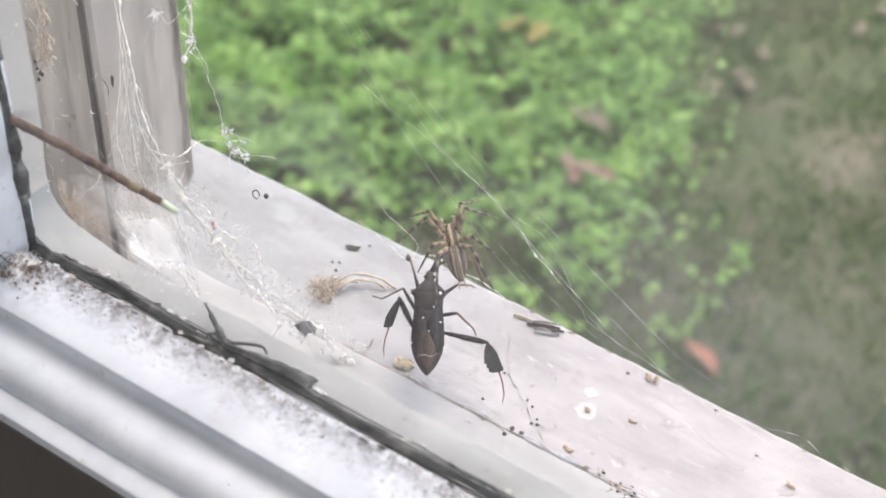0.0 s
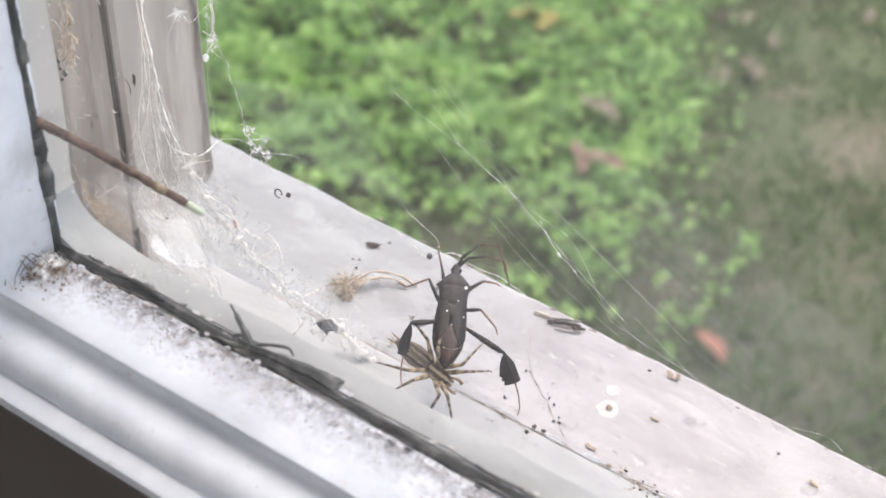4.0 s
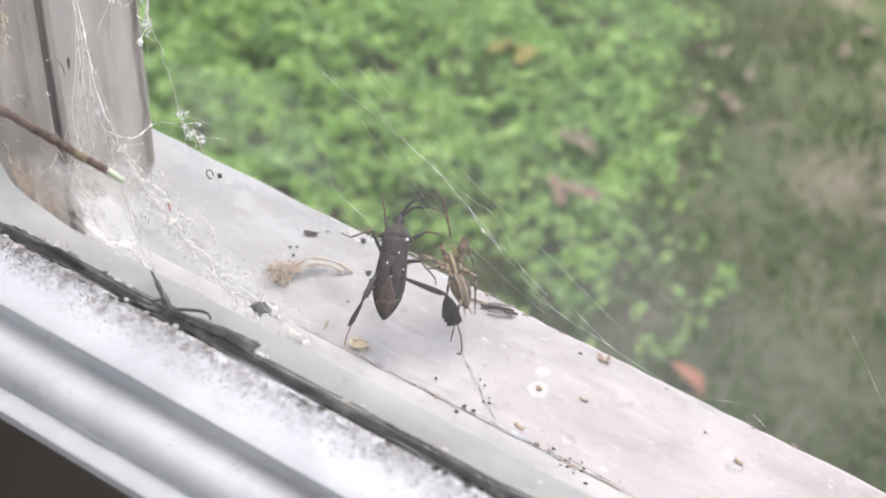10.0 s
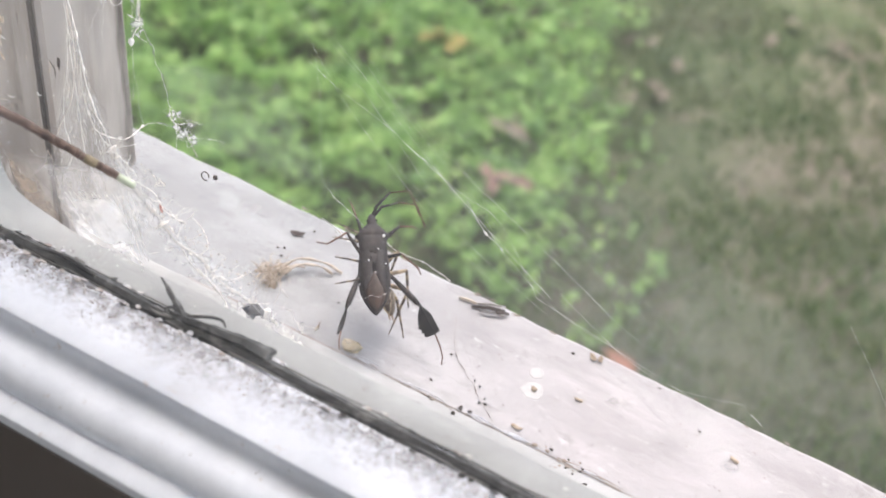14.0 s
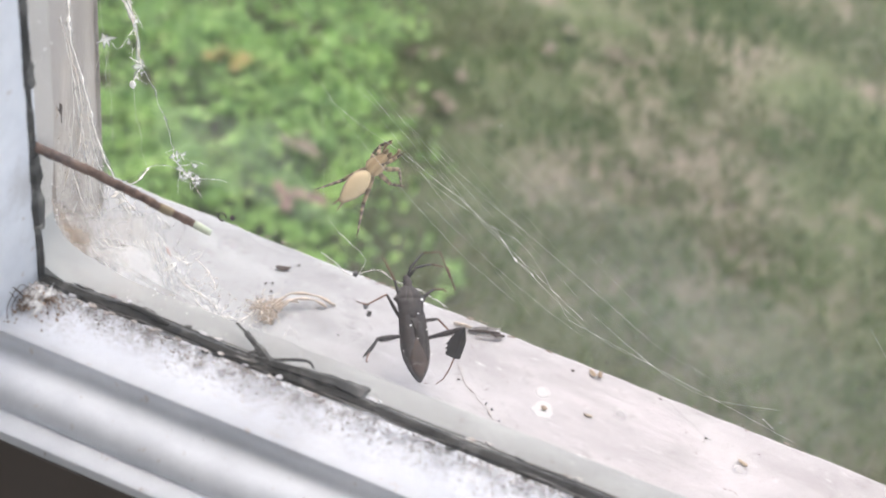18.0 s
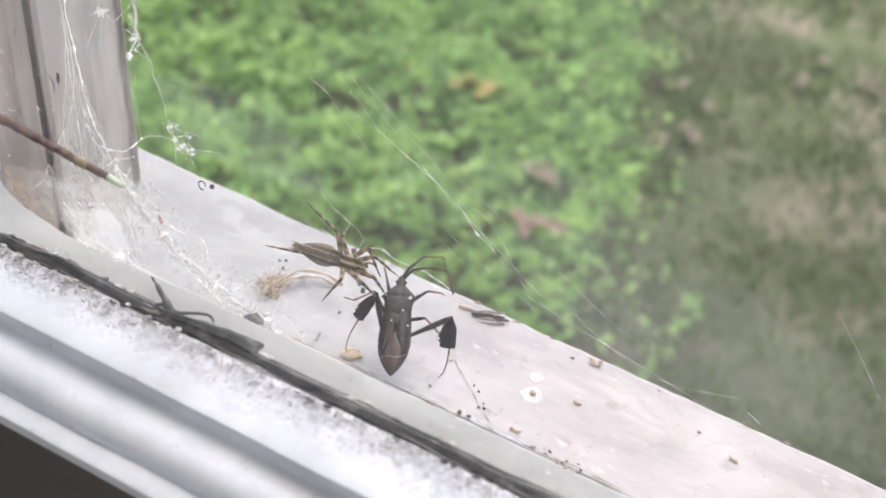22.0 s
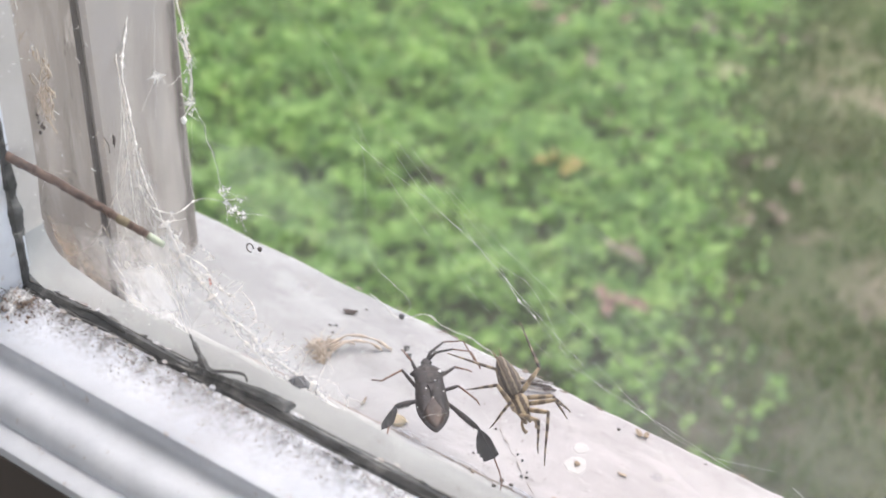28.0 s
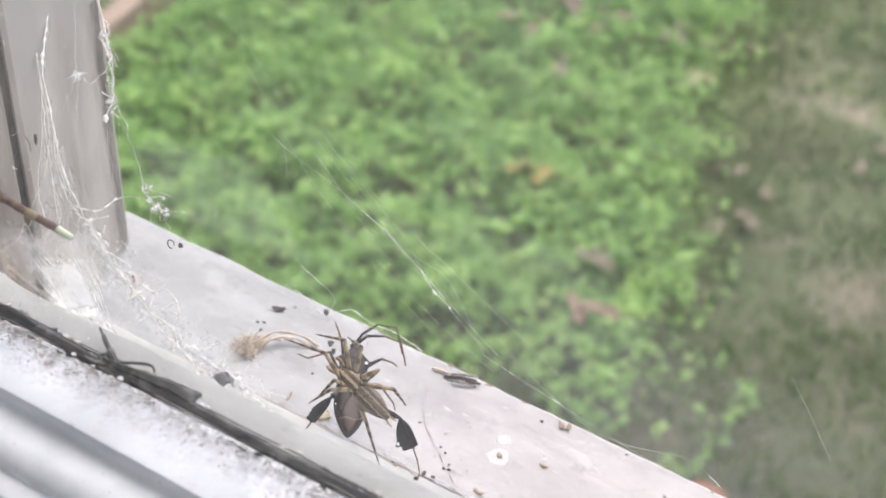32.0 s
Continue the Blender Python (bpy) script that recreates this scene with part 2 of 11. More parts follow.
def shaded_soil(m):
    """House shade and dark soil by the wall put into colour, dry grass beyond."""
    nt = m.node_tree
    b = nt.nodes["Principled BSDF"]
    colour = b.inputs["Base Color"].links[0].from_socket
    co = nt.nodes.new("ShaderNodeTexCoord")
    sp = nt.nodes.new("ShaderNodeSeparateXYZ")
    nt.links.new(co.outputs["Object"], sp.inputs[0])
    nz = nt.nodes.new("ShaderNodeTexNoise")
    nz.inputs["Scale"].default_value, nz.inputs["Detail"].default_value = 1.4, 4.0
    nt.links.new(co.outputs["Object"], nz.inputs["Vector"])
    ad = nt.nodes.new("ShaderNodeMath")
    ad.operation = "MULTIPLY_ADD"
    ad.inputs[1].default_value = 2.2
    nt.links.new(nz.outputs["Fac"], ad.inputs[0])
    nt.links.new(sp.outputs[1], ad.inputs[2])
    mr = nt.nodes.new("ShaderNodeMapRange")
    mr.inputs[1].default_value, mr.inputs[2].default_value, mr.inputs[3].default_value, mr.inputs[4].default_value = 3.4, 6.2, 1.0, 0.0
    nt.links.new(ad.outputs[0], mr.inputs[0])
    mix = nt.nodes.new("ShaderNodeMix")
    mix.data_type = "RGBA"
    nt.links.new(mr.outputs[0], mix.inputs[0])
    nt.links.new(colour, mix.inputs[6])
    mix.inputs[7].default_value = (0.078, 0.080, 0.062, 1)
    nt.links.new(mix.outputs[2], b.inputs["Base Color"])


LAWN = mottled("lawn_soil", [(0.25, (0.102, 0.128, 0.056)), (0.5, (0.126, 0.154, 0.071)), (0.75, (0.172, 0.178, 0.105))], 2.2, detail=10, rough=(0.85, 0.95), bump=0.6, bump_scale=40, bump_dist=0.02,
               stains=[(1.1, 0.50, 0.66, (0.29, 0.245, 0.185), (1, 1, 1)), (3.5, 0.56, 0.68, (0.29, 0.24, 0.18), (1, 1, 1))], spec=0.15)
shaded_soil(LAWN)
GRASS = leafy("grass_blades", [(0.12, 0.185, 0.073), (0.15, 0.213, 0.087), (0.185, 0.228, 0.105), (0.25, 0.243, 0.146)], 0.4, 3.0)
IVY = leafy("ground_cover_leaves", [(0.13, 0.22, 0.08), (0.235, 0.38, 0.13), (0.37, 0.57, 0.18), (0.62, 0.80, 0.31)], 0.35, 9.0)
TIMBER = mottled("weathered_timber", [(0.3, (0.24, 0.17, 0.12)), (0.7, (0.40, 0.31, 0.24))], 9, rough=(0.75, 0.9), bump=0.4, bump_dist=0.003, stretch=(1, 0.15, 1))
JOINT_DIRT = mottled("joint_dirt", [(0.34, (0.17, 0.145, 0.125)), (0.5, (0.33, 0.30, 0.28)), (0.66, (0.46, 0.44, 0.43))], 160, rough=(0.8, 0.95), stretch=(0.5, 1, 1))
CHIP = mottled("chipped_wood_spot", [(0.3, (0.20, 0.15, 0.11)), (0.7, (0.42, 0.36, 0.31))], 300, rough=(0.8, 0.95))


def dusty_glass():
    """Clear pane: see-through with a faint gloss, and a thin uneven veil of dust."""
    m = bpy.data.materials.new("dusty_window_glass")
    m.use_nodes = True
    nt = m.node_tree
    nt.nodes.remove(nt.nodes["Principled BSDF"])
    clear = nt.nodes.new("ShaderNodeBsdfTransparent")
    gloss = nt.nodes.new("ShaderNodeBsdfGlossy")
    gloss.inputs["Roughness"].default_value = 0.02
    glass = nt.nodes.new("ShaderNodeMixShader")
    glass.inputs[0].default_value = 0.02
    nt.links.new(clear.outputs[0], glass.inputs[1])
    nt.links.new(gloss.outputs[0], glass.inputs[2])
    front, back = nt.nodes.new("ShaderNodeBsdfDiffuse"), nt.nodes.new("ShaderNodeBsdfTranslucent")
    for n in (front, back):
        n.inputs[0].default_value = (0.80, 0.82, 0.84, 1)
    dust = nt.nodes.new("ShaderNodeMixShader")
    nt.links.new(front.outputs[0], dust.inputs[1])
    nt.links.new(back.outputs[0], dust.inputs[2])
    co = nt.nodes.new("ShaderNodeTexCoord")
    nz = nt.nodes.new("ShaderNodeTexNoise")
    nz.inputs["Scale"].default_value, nz.inputs["Detail"].default_value = 38, 5
    nt.links.new(co.outputs["Object"], nz.inputs["Vector"])
    mr = nt.nodes.new("ShaderNodeMapRange")
    mr.inputs[1].default_value, mr.inputs[2].default_value, mr.inputs[3].default_value, mr.inputs[4].default_value = 0.3, 0.75, 0.01, 0.045
    nt.links.new(nz.outputs["Fac"], mr.inputs[0])
    mx = nt.nodes.new("ShaderNodeMixShader")
    nt.links.new(mr.outputs[0], mx.inputs[0])
    nt.links.new(glass.outputs[0], mx.inputs[1])
    nt.links.new(dust.outputs[0], mx.inputs[2])
    nt.links.new(mx.outputs[0], nt.nodes["Material Output"].inputs[0])
    return m


GLASS = dusty_glass()

# ---- building helpers ----
MM = 0.001


def part(name, bm, mat, parent=None, label="", smooth=False):
    """Links a bmesh, drawn in millimetres, as one mesh object."""
    me = bpy.data.meshes.new(name)
    bmesh.ops.scale(bm, vec=(MM, MM, MM), verts=bm.verts)
    bmesh.ops.recalc_face_normals(bm, faces=bm.faces)
    bm.to_mesh(me)
    bm.free()
    if smooth:
        for p in me.polygons:
            p.use_smooth = True
        if smooth is not True:
            me.set_sharp_from_angle(angle=radians(smooth))
    me.materials.append(mat)
    ob = new(name, me)
    if parent:
        ob.parent = parent
    if label:
        ob["label"] = label
    return ob


def box(bm, x0, x1, y0, y1, z0, z1, bevel=0.0):
    made = bmesh.ops.create_cube(bm, size=1.0, matrix=Matrix.Translation(((x0 + x1) / 2, (y0 + y1) / 2, (z0 + z1) / 2)) @ Matrix.Diagonal((x1 - x0, y1 - y0, z1 - z0, 1)))
    if bevel:
        edges = list({e for v in made["verts"] for e in v.link_edges})
        bmesh.ops.bevel(bm, geom=edges, offset=bevel, segments=2, affect="EDGES", profile=0.6)
    return bm


def boxed(*dims, bevel=0.0):
    return box(bmesh.new(), *dims, bevel=bevel)


def skin(bm, rings, closed=True, caps=True):
    """Faces between successive rings of points."""
    vs = [[bm.verts.new(p) for p in ring] for ring in rings]
    n = len(vs[0])
    for a, b in zip(vs, vs[1:]):
        for i in range(n if closed else n - 1):
            bm.faces.new((a[i], a[(i + 1) % n], b[(i + 1) % n], b[i]))
    if caps and closed:
        bm.faces.new(vs[0])
        bm.faces.new(vs[-1])
    return bm


def tube(bm, pts, radii, seg=6, flat=1.0):
    """A round rod along pts; radii: one for all or one each."""
    pts = [Vector(p) for p in pts]
    if not isinstance(radii, (list, tuple)):
        radii = [radii] * len(pts)
    rings = []
    side = None
    for i, p in enumerate(pts):
        d = (pts[min(i + 1, len(pts) - 1)] - pts[max(i - 1, 0)]).normalized()
        if side is None:
            side = d.orthogonal().normalized()
        side = (side - d * side.dot(d)).normalized()
        up = d.cross(side)
        rings.append([p + radii[i] * (math.cos(a) * side + flat * math.sin(a) * up) for a in (2 * math.pi * k / seg for k in range(seg))])
    return skin(bm, rings)


def empty(name, m=None):
    ob = new(name)
    ob.empty_display_size = 0.01
    if m is not None:
        ob.matrix_world = m
    return ob


def rnd(a, b):
    return random.uniform(a, b)


# ---- ground ----
def ground_height(x, y):
    return -2800 + 25 * noise.noise((x * 0.0009, y * 0.0009, 3.0))


def build_ground():
    bm = bmesh.new()
    xs = [-400000, -60000, -15000] + [-8000 + 400 * i for i in range(36)] + [15000, 60000, 400000]
    ys = [-400000, -60000, -15000] + [-4000 + 400 * i for i in range(36)] + [20000, 60000, 400000]
    vs = [[bm.verts.new((x, y, ground_height(x, y))) for x in xs] for y in ys]
    for a, b in zip(vs, vs[1:]):
        for i in range(len(xs) - 1):
            bm.faces.new((a[i], a[i + 1], b[i + 1], b[i]))
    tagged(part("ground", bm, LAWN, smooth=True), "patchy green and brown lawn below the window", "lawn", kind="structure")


build_ground()


# ---- house: facade, room behind the camera ----
def build_house():
    wall = empty("wall_front")
    tagged(wall, "pale painted house wall around the window", "wall", kind="structure")
    # sheathing round the opening
    for nm, d in (("wall_panel", (-4000, -60, -36, 30, -2850, 2200)), ("wall_panel", (760, 4000, -36, 30, -2850, 2200)),
                  ("wall_panel", (-60, 760, -36, 30, -2850, -30)), ("wall_panel", (-60, 760, -36, 30, 980, 2200))):
        part(nm, boxed(*d), PLASTER, wall)
    # lapped siding boards on the outside
    for row in range(40):
        z0 = -2830 + row * 125
        spans = [(-4000, -62), (762, 4000)] if -160 < z0 < 985 else [(-4000, 4000)]
        for x0, x1 in spans:
            bm = bmesh.new()
            skin(bm, [[(x, 30.5, z0), (x, 46, z0), (x, 34, z0 + 128), (x, 30.5, z0 + 128)] for x in (x0, x1)])
            part("siding_board", bm, SIDING, wall)
    for nm, lab, d, mat in (("wall_left", "plain plaster wall of the room", (-4000, -3900, -3600, -36, -400, 2200), PLASTER),
                            ("wall_back", "plain plaster wall of the room", (-4000, 4000, -3700, -3600, -400, 2200), PLASTER),
                            ("ceiling", "plain pale ceiling of the room", (-4000, 4000, -3700, 30, 2200, 2300), PLASTER),
                            ("floor", "dark wooden room floor", (-4000, 4000, -3700, -36, -500, -400), FLOOR_WOOD)):
        tagged(part(nm, boxed(*d), mat), lab, nm.split("_")[0], kind="structure")
    # unseen side wall of the room, its opening added for the fill lamp
    back = empty("wall_right")
    tagged(back, "plain plaster room wall with an opening added for the fill lamp", "wall", kind="structure")
    for d in ((3900, 4000, -3600, -3500, -400, 2200), (3900, 4000, -1500, -36, -400, 2200), (3900, 4000, -3500, -1500, -400, 0), (3900, 4000, -3500, -1500, 1500, 2200)):
        part("wall_panel", boxed(*d), PLASTER, back)
    eave = part("roof", boxed(-4200, 4200, -3900, 420, 2302, 2420), SIDING)
    tagged(eave, "shallow eaves of the house roof", "roof", kind="structure")


build_house()


# ---- window: sash, jamb, sill ----
def uneven(bm, amount, scale, seed=0.0):
    for v in bm.verts:
        v.co += amount * noise.noise_vector(v.co * scale + Vector((seed, 0, 0)))
    return bm


window = empty("window_1")
tagged(window, "old white painted window sash with cracked paint and dark glazing caulk", "window", kind="structure")
# profile of the sash: depth into the room, fall away from the opening
PROFILE = [(-2.0, 0.0), (2.4, -0.2), (8.0, 0.1), (12.5, 0.2), (12.8, 0.4), (12.7, 1.9), (12.95, 2.75), (13.6, 3.3), (14.7, 3.65), (16.1, 3.85), (17.5, 4.02), (18.7, 4.3), (19.7, 4.8), (20.5, 5.5), (21.1, 6.4), (21.4, 7.2), (21.35, 7.6), (21.7, 7.75), (24.5, 8.0), (25.1, 8.4), (25.3, 9.6), (25.3, 62.0), (-2.0, 62.0)]
SASH_Y, SASH_Z, SASH_X = -5.2, 60.0, 28.0


def build_sash():
    n = len(PROFILE)
    # bottom rail, its end cut to the mitre
    steps = [None] + [60 + 12 * i for i in range(52)]
    bm = bmesh.new()
    rings = []
    for s in steps:
        rings.append([((SASH_X - b if s is None else s), SASH_Y - a, SASH_Z - b) for a, b in PROFILE])
    skin(bm, rings)
    for v in bm.verts:
        if v.co.x > 40:
            v.co.y += 0.25 * noise.noise((v.co.x * 0.05, v.co.y, 0))
            v.co.z += 0.25 * noise.noise((v.co.x * 0.04, v.co.z, 5))
    part("bottom_rail", bm, WHITE_PAINT, window, "chipped white painted bottom rail", smooth=38)
    bm = bmesh.new()
    steps = [None] + [90 + 30 * i for i in range(30)]
    rings = []
    for s in steps:
        rings.append([(SASH_X - b, SASH_Y - a, (SASH_Z - b if s is None else s)) for a, b in PROFILE])
    skin(bm, rings)
    part("stile", bm, WHITE_PAINT, window, "white painted left stile", smooth=50)
    bm = bmesh.new()
    skin(bm, [[(SASH_X + 645 + b, SASH_Y - a, z) for a, b in PROFILE] for z in (60, 960)])
    part("stile", bm, WHITE_PAINT, window, "white painted right stile")
    # thin dark brown sheet in front of the rail's lower face
    part("rail_face", boxed(-34, 735, -30.95, -30.55, -2, 50.0), STOOL, window, "dark brown lower face of the rail")
    pane = part("pane", boxed(24, 676, -6.2, -4.3, 57, 962), GLASS, window, "thin dusty glass pane")
    pane.visible_shadow = False
    part("top_rail", boxed(-30, 735, -31, -3, 961, 985), WHITE_PAINT, window)


build_sash()


def build_jamb():
    # pale stop beside the glass, bare recess, taupe casing, all standing on the sill
    bm = boxed(-40, 24.4, -3.0, 3.0, 0.5, 950, bevel=0.6)
    part("jamb_stop", bm, PALE_JAMB, window, "pale painted stop beside the glass")
    part("jamb_recess", boxed(-40, -1.0, 3.4, 33.6, 0.5, 950), RECESS_WOOD, window, "bare brown recess with debris")
    part("jamb_strip", uneven(boxed(-40, -2.6, 33.8, 39.6, 0.5, 950, bevel=0.5), 0.3, 0.05), RECESS_WOOD, window, "bare wooden strip beside the joint")
    bm = bmesh.new()
    plan = [(-5.0, 43.5), (-4.2, 44.5), (-18.0, 82.0), (-19.5, 83.5), (-60, 83.5), (-60, 43.5)]
    skin(bm, [[(x, y, z) for x, y in plan] for z in [0.5] + [30 * i for i in range(1, 33)]])
    part("jamb_casing", bm, JAMB_PAINT, window, "taupe painted outer casing")
    part("jamb_gap", boxed(-40, -5.6, 39.8, 43.4, 0.5, 950), DARK_WOOD, window, "dark open joint")
    part("jamb_casing", boxed(673, 760, 0, 83, 0.5, 950, bevel=1), JAMB_PAINT, window, "taupe painted outer casing")
    part("head_casing", boxed(-60, 760, 0, 83, 951, 985, bevel=1), JAMB_PAINT, window)


build_jamb()


def edge_y(x):
    return 93.0 - 0.030 * x


def build_sill():
    sill = empty("window_sill")
    tagged(sill, "weathered pinkish-white painted wooden window sill with dirt and cobweb", "window sill", kind="structure")
    bm = bmesh.new()
    nx = 210
    rings = []
    for i in range(nx):
        x = -75 + 850 * (i / (nx - 1)) ** 1.6
        e = edge_y(x) + 0.5 * noise.noise((x * 0.07, 0, 0)) + 0.35 * noise.noise((x * 0.35, 2, 0))
        line = [(y, 0.0) for y in (-30, 0, 20, 40, 45, 50, 55, 60, 65, 70, 74, 78, 82)] + [(e - 4, 0), (e - 1.6, -0.15), (e - 0.5, -0.7), (e, -1.9), (e + 0.1, -6), (e - 0.2, -16), (e - 1.2, -18), (-30, -18)]
        rings.append([(x, y, z + (0.05 * noise.noise((x * 0.05, y * 0.08, 1.0)) if z == 0 else 0)) for y, z in line])
    skin(bm, rings)
    part("sill_board", bm, SILL_PAINT, sill, "pinkish-white weathered outer board", smooth=False)
    # inner board, a little proud, its open joint at 56 mm
    bm = bmesh.new()
    rings = []
    for i in range(240):
        x = -75 + 850 * (i / 239) ** 1.6
        e = 55.4 + 0.35 * noise.noise((x * 0.12, 4, 0)) + 0.25 * noise.noise((x * 0.6, 9, 0))
        top = 0.55 + 0.06 * noise.noise((x * 0.05, 3.0, 1.0))
        rings.append([(x, y, z) for y, z in ((-30, top), (0, top), (30, top), (44, top), (52, top), (e - 0.9, top), (e - 0.3, top - 0.15), (e, 0.12), (e, 0.06), (-30, 0.06))])
    skin(bm, rings)
    part("inner_board", bm, INNER_GREY, sill, "grey painted inner board with an open joint", smooth=35)
    bm = bmesh.new()
    skin(bm, [[(x, 55.0 + 0.5 * noise.noise((x * 0.2, 0, 2)), 0.17), (x, 56.0 + 0.5 * noise.noise((x * 0.3, 5, 2)) + 0.4 * noise.noise((x * 0.9, 5, 2)), 0.13), (x, 56.0, 0.09), (x, 55.0, 0.09)] for x in (20 + 0.8 * k for k in range(420))])
    part("joint_dirt", bm, JOINT_DIRT, sill, "brown dirt packed in the joint between the boards")
    rng = random.Random(44)
    for k in range(60):
        x = 64 + 62 * rng.random() if k < 44 else 98 + 28 * rng.random()
        a = Vector((x, 55.7 + rng.gauss(0, 0.35), 0.55))
        bm = bmesh.new()
        tube(bm, smooth_path([a, a + Vector((rng.uniform(1, 3), rng.uniform(-0.4, 0.5), rng.uniform(0, 0.3))), a + Vector((rng.uniform(3, 7), rng.uniform(-0.5, 0.5), 0))], 4), rng.uniform(0.04, 0.10), 5)
        part("paint_curl", bm, (CHIP, DIRTY_PAINT, DIRTY_PAINT)[k % 3], sill, "curl of old paint along the joint" if k % 5 == 0 else "")
    for k in range(26):
        x = rng.choice((rng.uniform(66, 130), rng.uniform(108, 122)))
        bm = bmesh.new()
        bmesh.ops.create_icosphere(bm, subdivisions=1, radius=rng.uniform(0.15, 0.5), matrix=Matrix.Translation((x, 55.0 + rng.gauss(0, 1.3), 0.7)) @ Matrix.Diagonal((1.4, 1, 0.6, 1)))
        part("crumb", uneven(bm, 0.3, 1.2, k), (CHIP, DARK_WOOD)[k % 2], sill)
    # flaked paint along the outer edge
    rng = random.Random(31)
    for k in range(22):
        x = rng.uniform(20, 190)
        y = edge_y(x) - rng.uniform(0.2, 1.6)
        bm = bmesh.new()
        bmesh.ops.create_icosphere(bm, subdivisions=1, radius=1.0, matrix=Matrix.Translation((x, y, -0.1)) @ Matrix.Rotation(rng.uniform(-0.4, 0.4), 4, "Z") @ Matrix.Diagonal((rng.uniform(0.3, 1.3), rng.uniform(0.15, 0.4), 0.15, 1)))
        part("paint_flake", uneven(bm, 0.25, 0.9, k), CHIP, sill, "chipped brown spot on the edge" if k % 3 == 0 else "")
    stool = part("interior_stool", boxed(-200, 900, -190, -31, -30, 8, bevel=3), STOOL)
    tagged(stool, "dark brown painted stool inside the window", "stool board", kind="structure")


def build_stop():
    """Grey stop round the pane: a shelf behind the rail that sweeps up into the upright stop in a soft corner."""
    bm = bmesh.new()
    path = [(27.2, 700), (27.2, 400), (27.2, 200), (27.2, 120), (27.0, 90), (26.6, 80)]
    path += [Vector(p).to_tuple()[:2] for p in smooth_path([(25.8, 73, 0), (25.6, 69.4, 0), (26.8, 65.6, 0), (30.0, 62.8, 0), (35.5, 60.9, 0), (44, 59.8, 0), (60, 59.7, 0)], 5)]
    path += [(63 + 3 * i, 60.0) for i in range(60)] + [(300, 60.0), (450, 60.0), (672, 60.0)]
    rings = []
    for i, (x, z) in enumerate(path):
        p, q = path[max(0, i - 1)], path[min(len(path) - 1, i + 1)]
        d = Vector((q[0] - p[0], q[1] - p[1])).normalized()
        n = Vector((-d.y, d.x))  # away from the opening is minus n
        if n.x < 0 or n.y < 0:
            n = -n if (n.x + n.y) < 0 else n
        wob = 0.25 * noise.noise((x * 0.15, z * 0.15, 0)) + 0.2 * noise.noise((x * 0.7, z * 0.7, 3))
        lip = 3.0 + wob
        rings.append([(x - 0.5 * n.x, -4.2, z - 0.5 * n.y), (x, -2.0, z), (x + 0.1 * n.x, 2.0, z + 0.1 * n.y), (x, lip - 0.15, z), (x - 0.3 * n.x, lip, z - 0.3 * n.y), (x - 3 * n.x, lip - 0.2, z - 3 * n.y), (x - 3 * n.x, -4.2, z - 3 * n.y)])
    skin(bm, rings)
    ob = part("stop", bm, SILL_GREY, window, "grey painted stop with a rounded corner", smooth=40)
    ob.data.materials.append(WARM_STOP)
    for p in ob.data.polygons:
        if p.center.z > 0.0685:
            p.material_index = 1



# ---- plants outside ----
def timber_edge(y):
    """Face of the edging timber towards the house."""
    return -4110 - 0.276 * (y - 3770)


def in_patch(x, y):
    """Ground cover grows here."""
    right = -1360 - 130 * math.sin(y * 0.0017) - max(0, y - 3900) * 0.42 + 220 * noise.noise((0, y * 0.0021, 2))
    near = 2930 - 0.55 * max(0, -1750 - x) + 200 * noise.noise((x * 0.0015, 0, 8)) + 140 * noise.noise((x * 0.005, 3, 8))
    return x < right and y > near and y < 6300 + 300 * noise.noise((x * 0.001, 5, 0)) and x > max(-4250, timber_edge(y) + 150)


def build_cover():
    rng = random.Random(4)
    verts, faces = [], []
    count = 0
    while count < 34000:
        x, y = rng.uniform(-4300, -700), rng.uniform(1400, 6800)
        if not in_patch(x + rng.gauss(0, 110), y + rng.gauss(0, 110)) and not (x < -850 and 2250 < y < 3300 and rng.random() < 0.9 * max(0, noise.noise((x * 0.004, y * 0.004, 9)) - 0.05)):
            continue
        if x < timber_edge(y) + 55:
            continue
        low = 1.0 if in_patch(x + 160, y) else 0.45
        lump = 0.5 + 0.5 * noise.noise((x * 0.0035, y * 0.0035, 1)) + 0.35 * noise.noise((x * 0.009, y * 0.009, 4))
        if lump < 0.24 and rng.random() < 0.75:
            continue
        z = ground_height(x, y) + rng.uniform(10, 60) + 250 * low * max(0, lump) * rng.uniform(0.55, 1.0)
        s = rng.uniform(12, 25)
        m = Matrix.Translation((x, y, z)) @ Euler((rng.gauss(0, 0.55), rng.gauss(0, 0.55), rng.uniform(0, 6.28))).to_matrix().to_4x4()
        k = len(verts)
        for u, v, w in ((0, -1, 0), (0.62, -0.15, 0.18), (0.35, 0.6, 0.1), (0, 1, -0.15), (-0.35, 0.6, 0.1), (-0.62, -0.15, 0.18)):
            verts.append((m @ Vector((u * s, v * s, w * s))) * MM)
        faces += [(k, k + 1, k + 2, k + 3), (k, k + 3, k + 4, k + 5)]
        count += 1
    me = bpy.data.meshes.new("ground_cover")
    me.from_pydata(verts, [], faces)
    me.materials.append(IVY)
    tagged(new("ground_cover", me), "dense bright green leafy ground cover beside the lawn", "ground cover", kind="stuff")


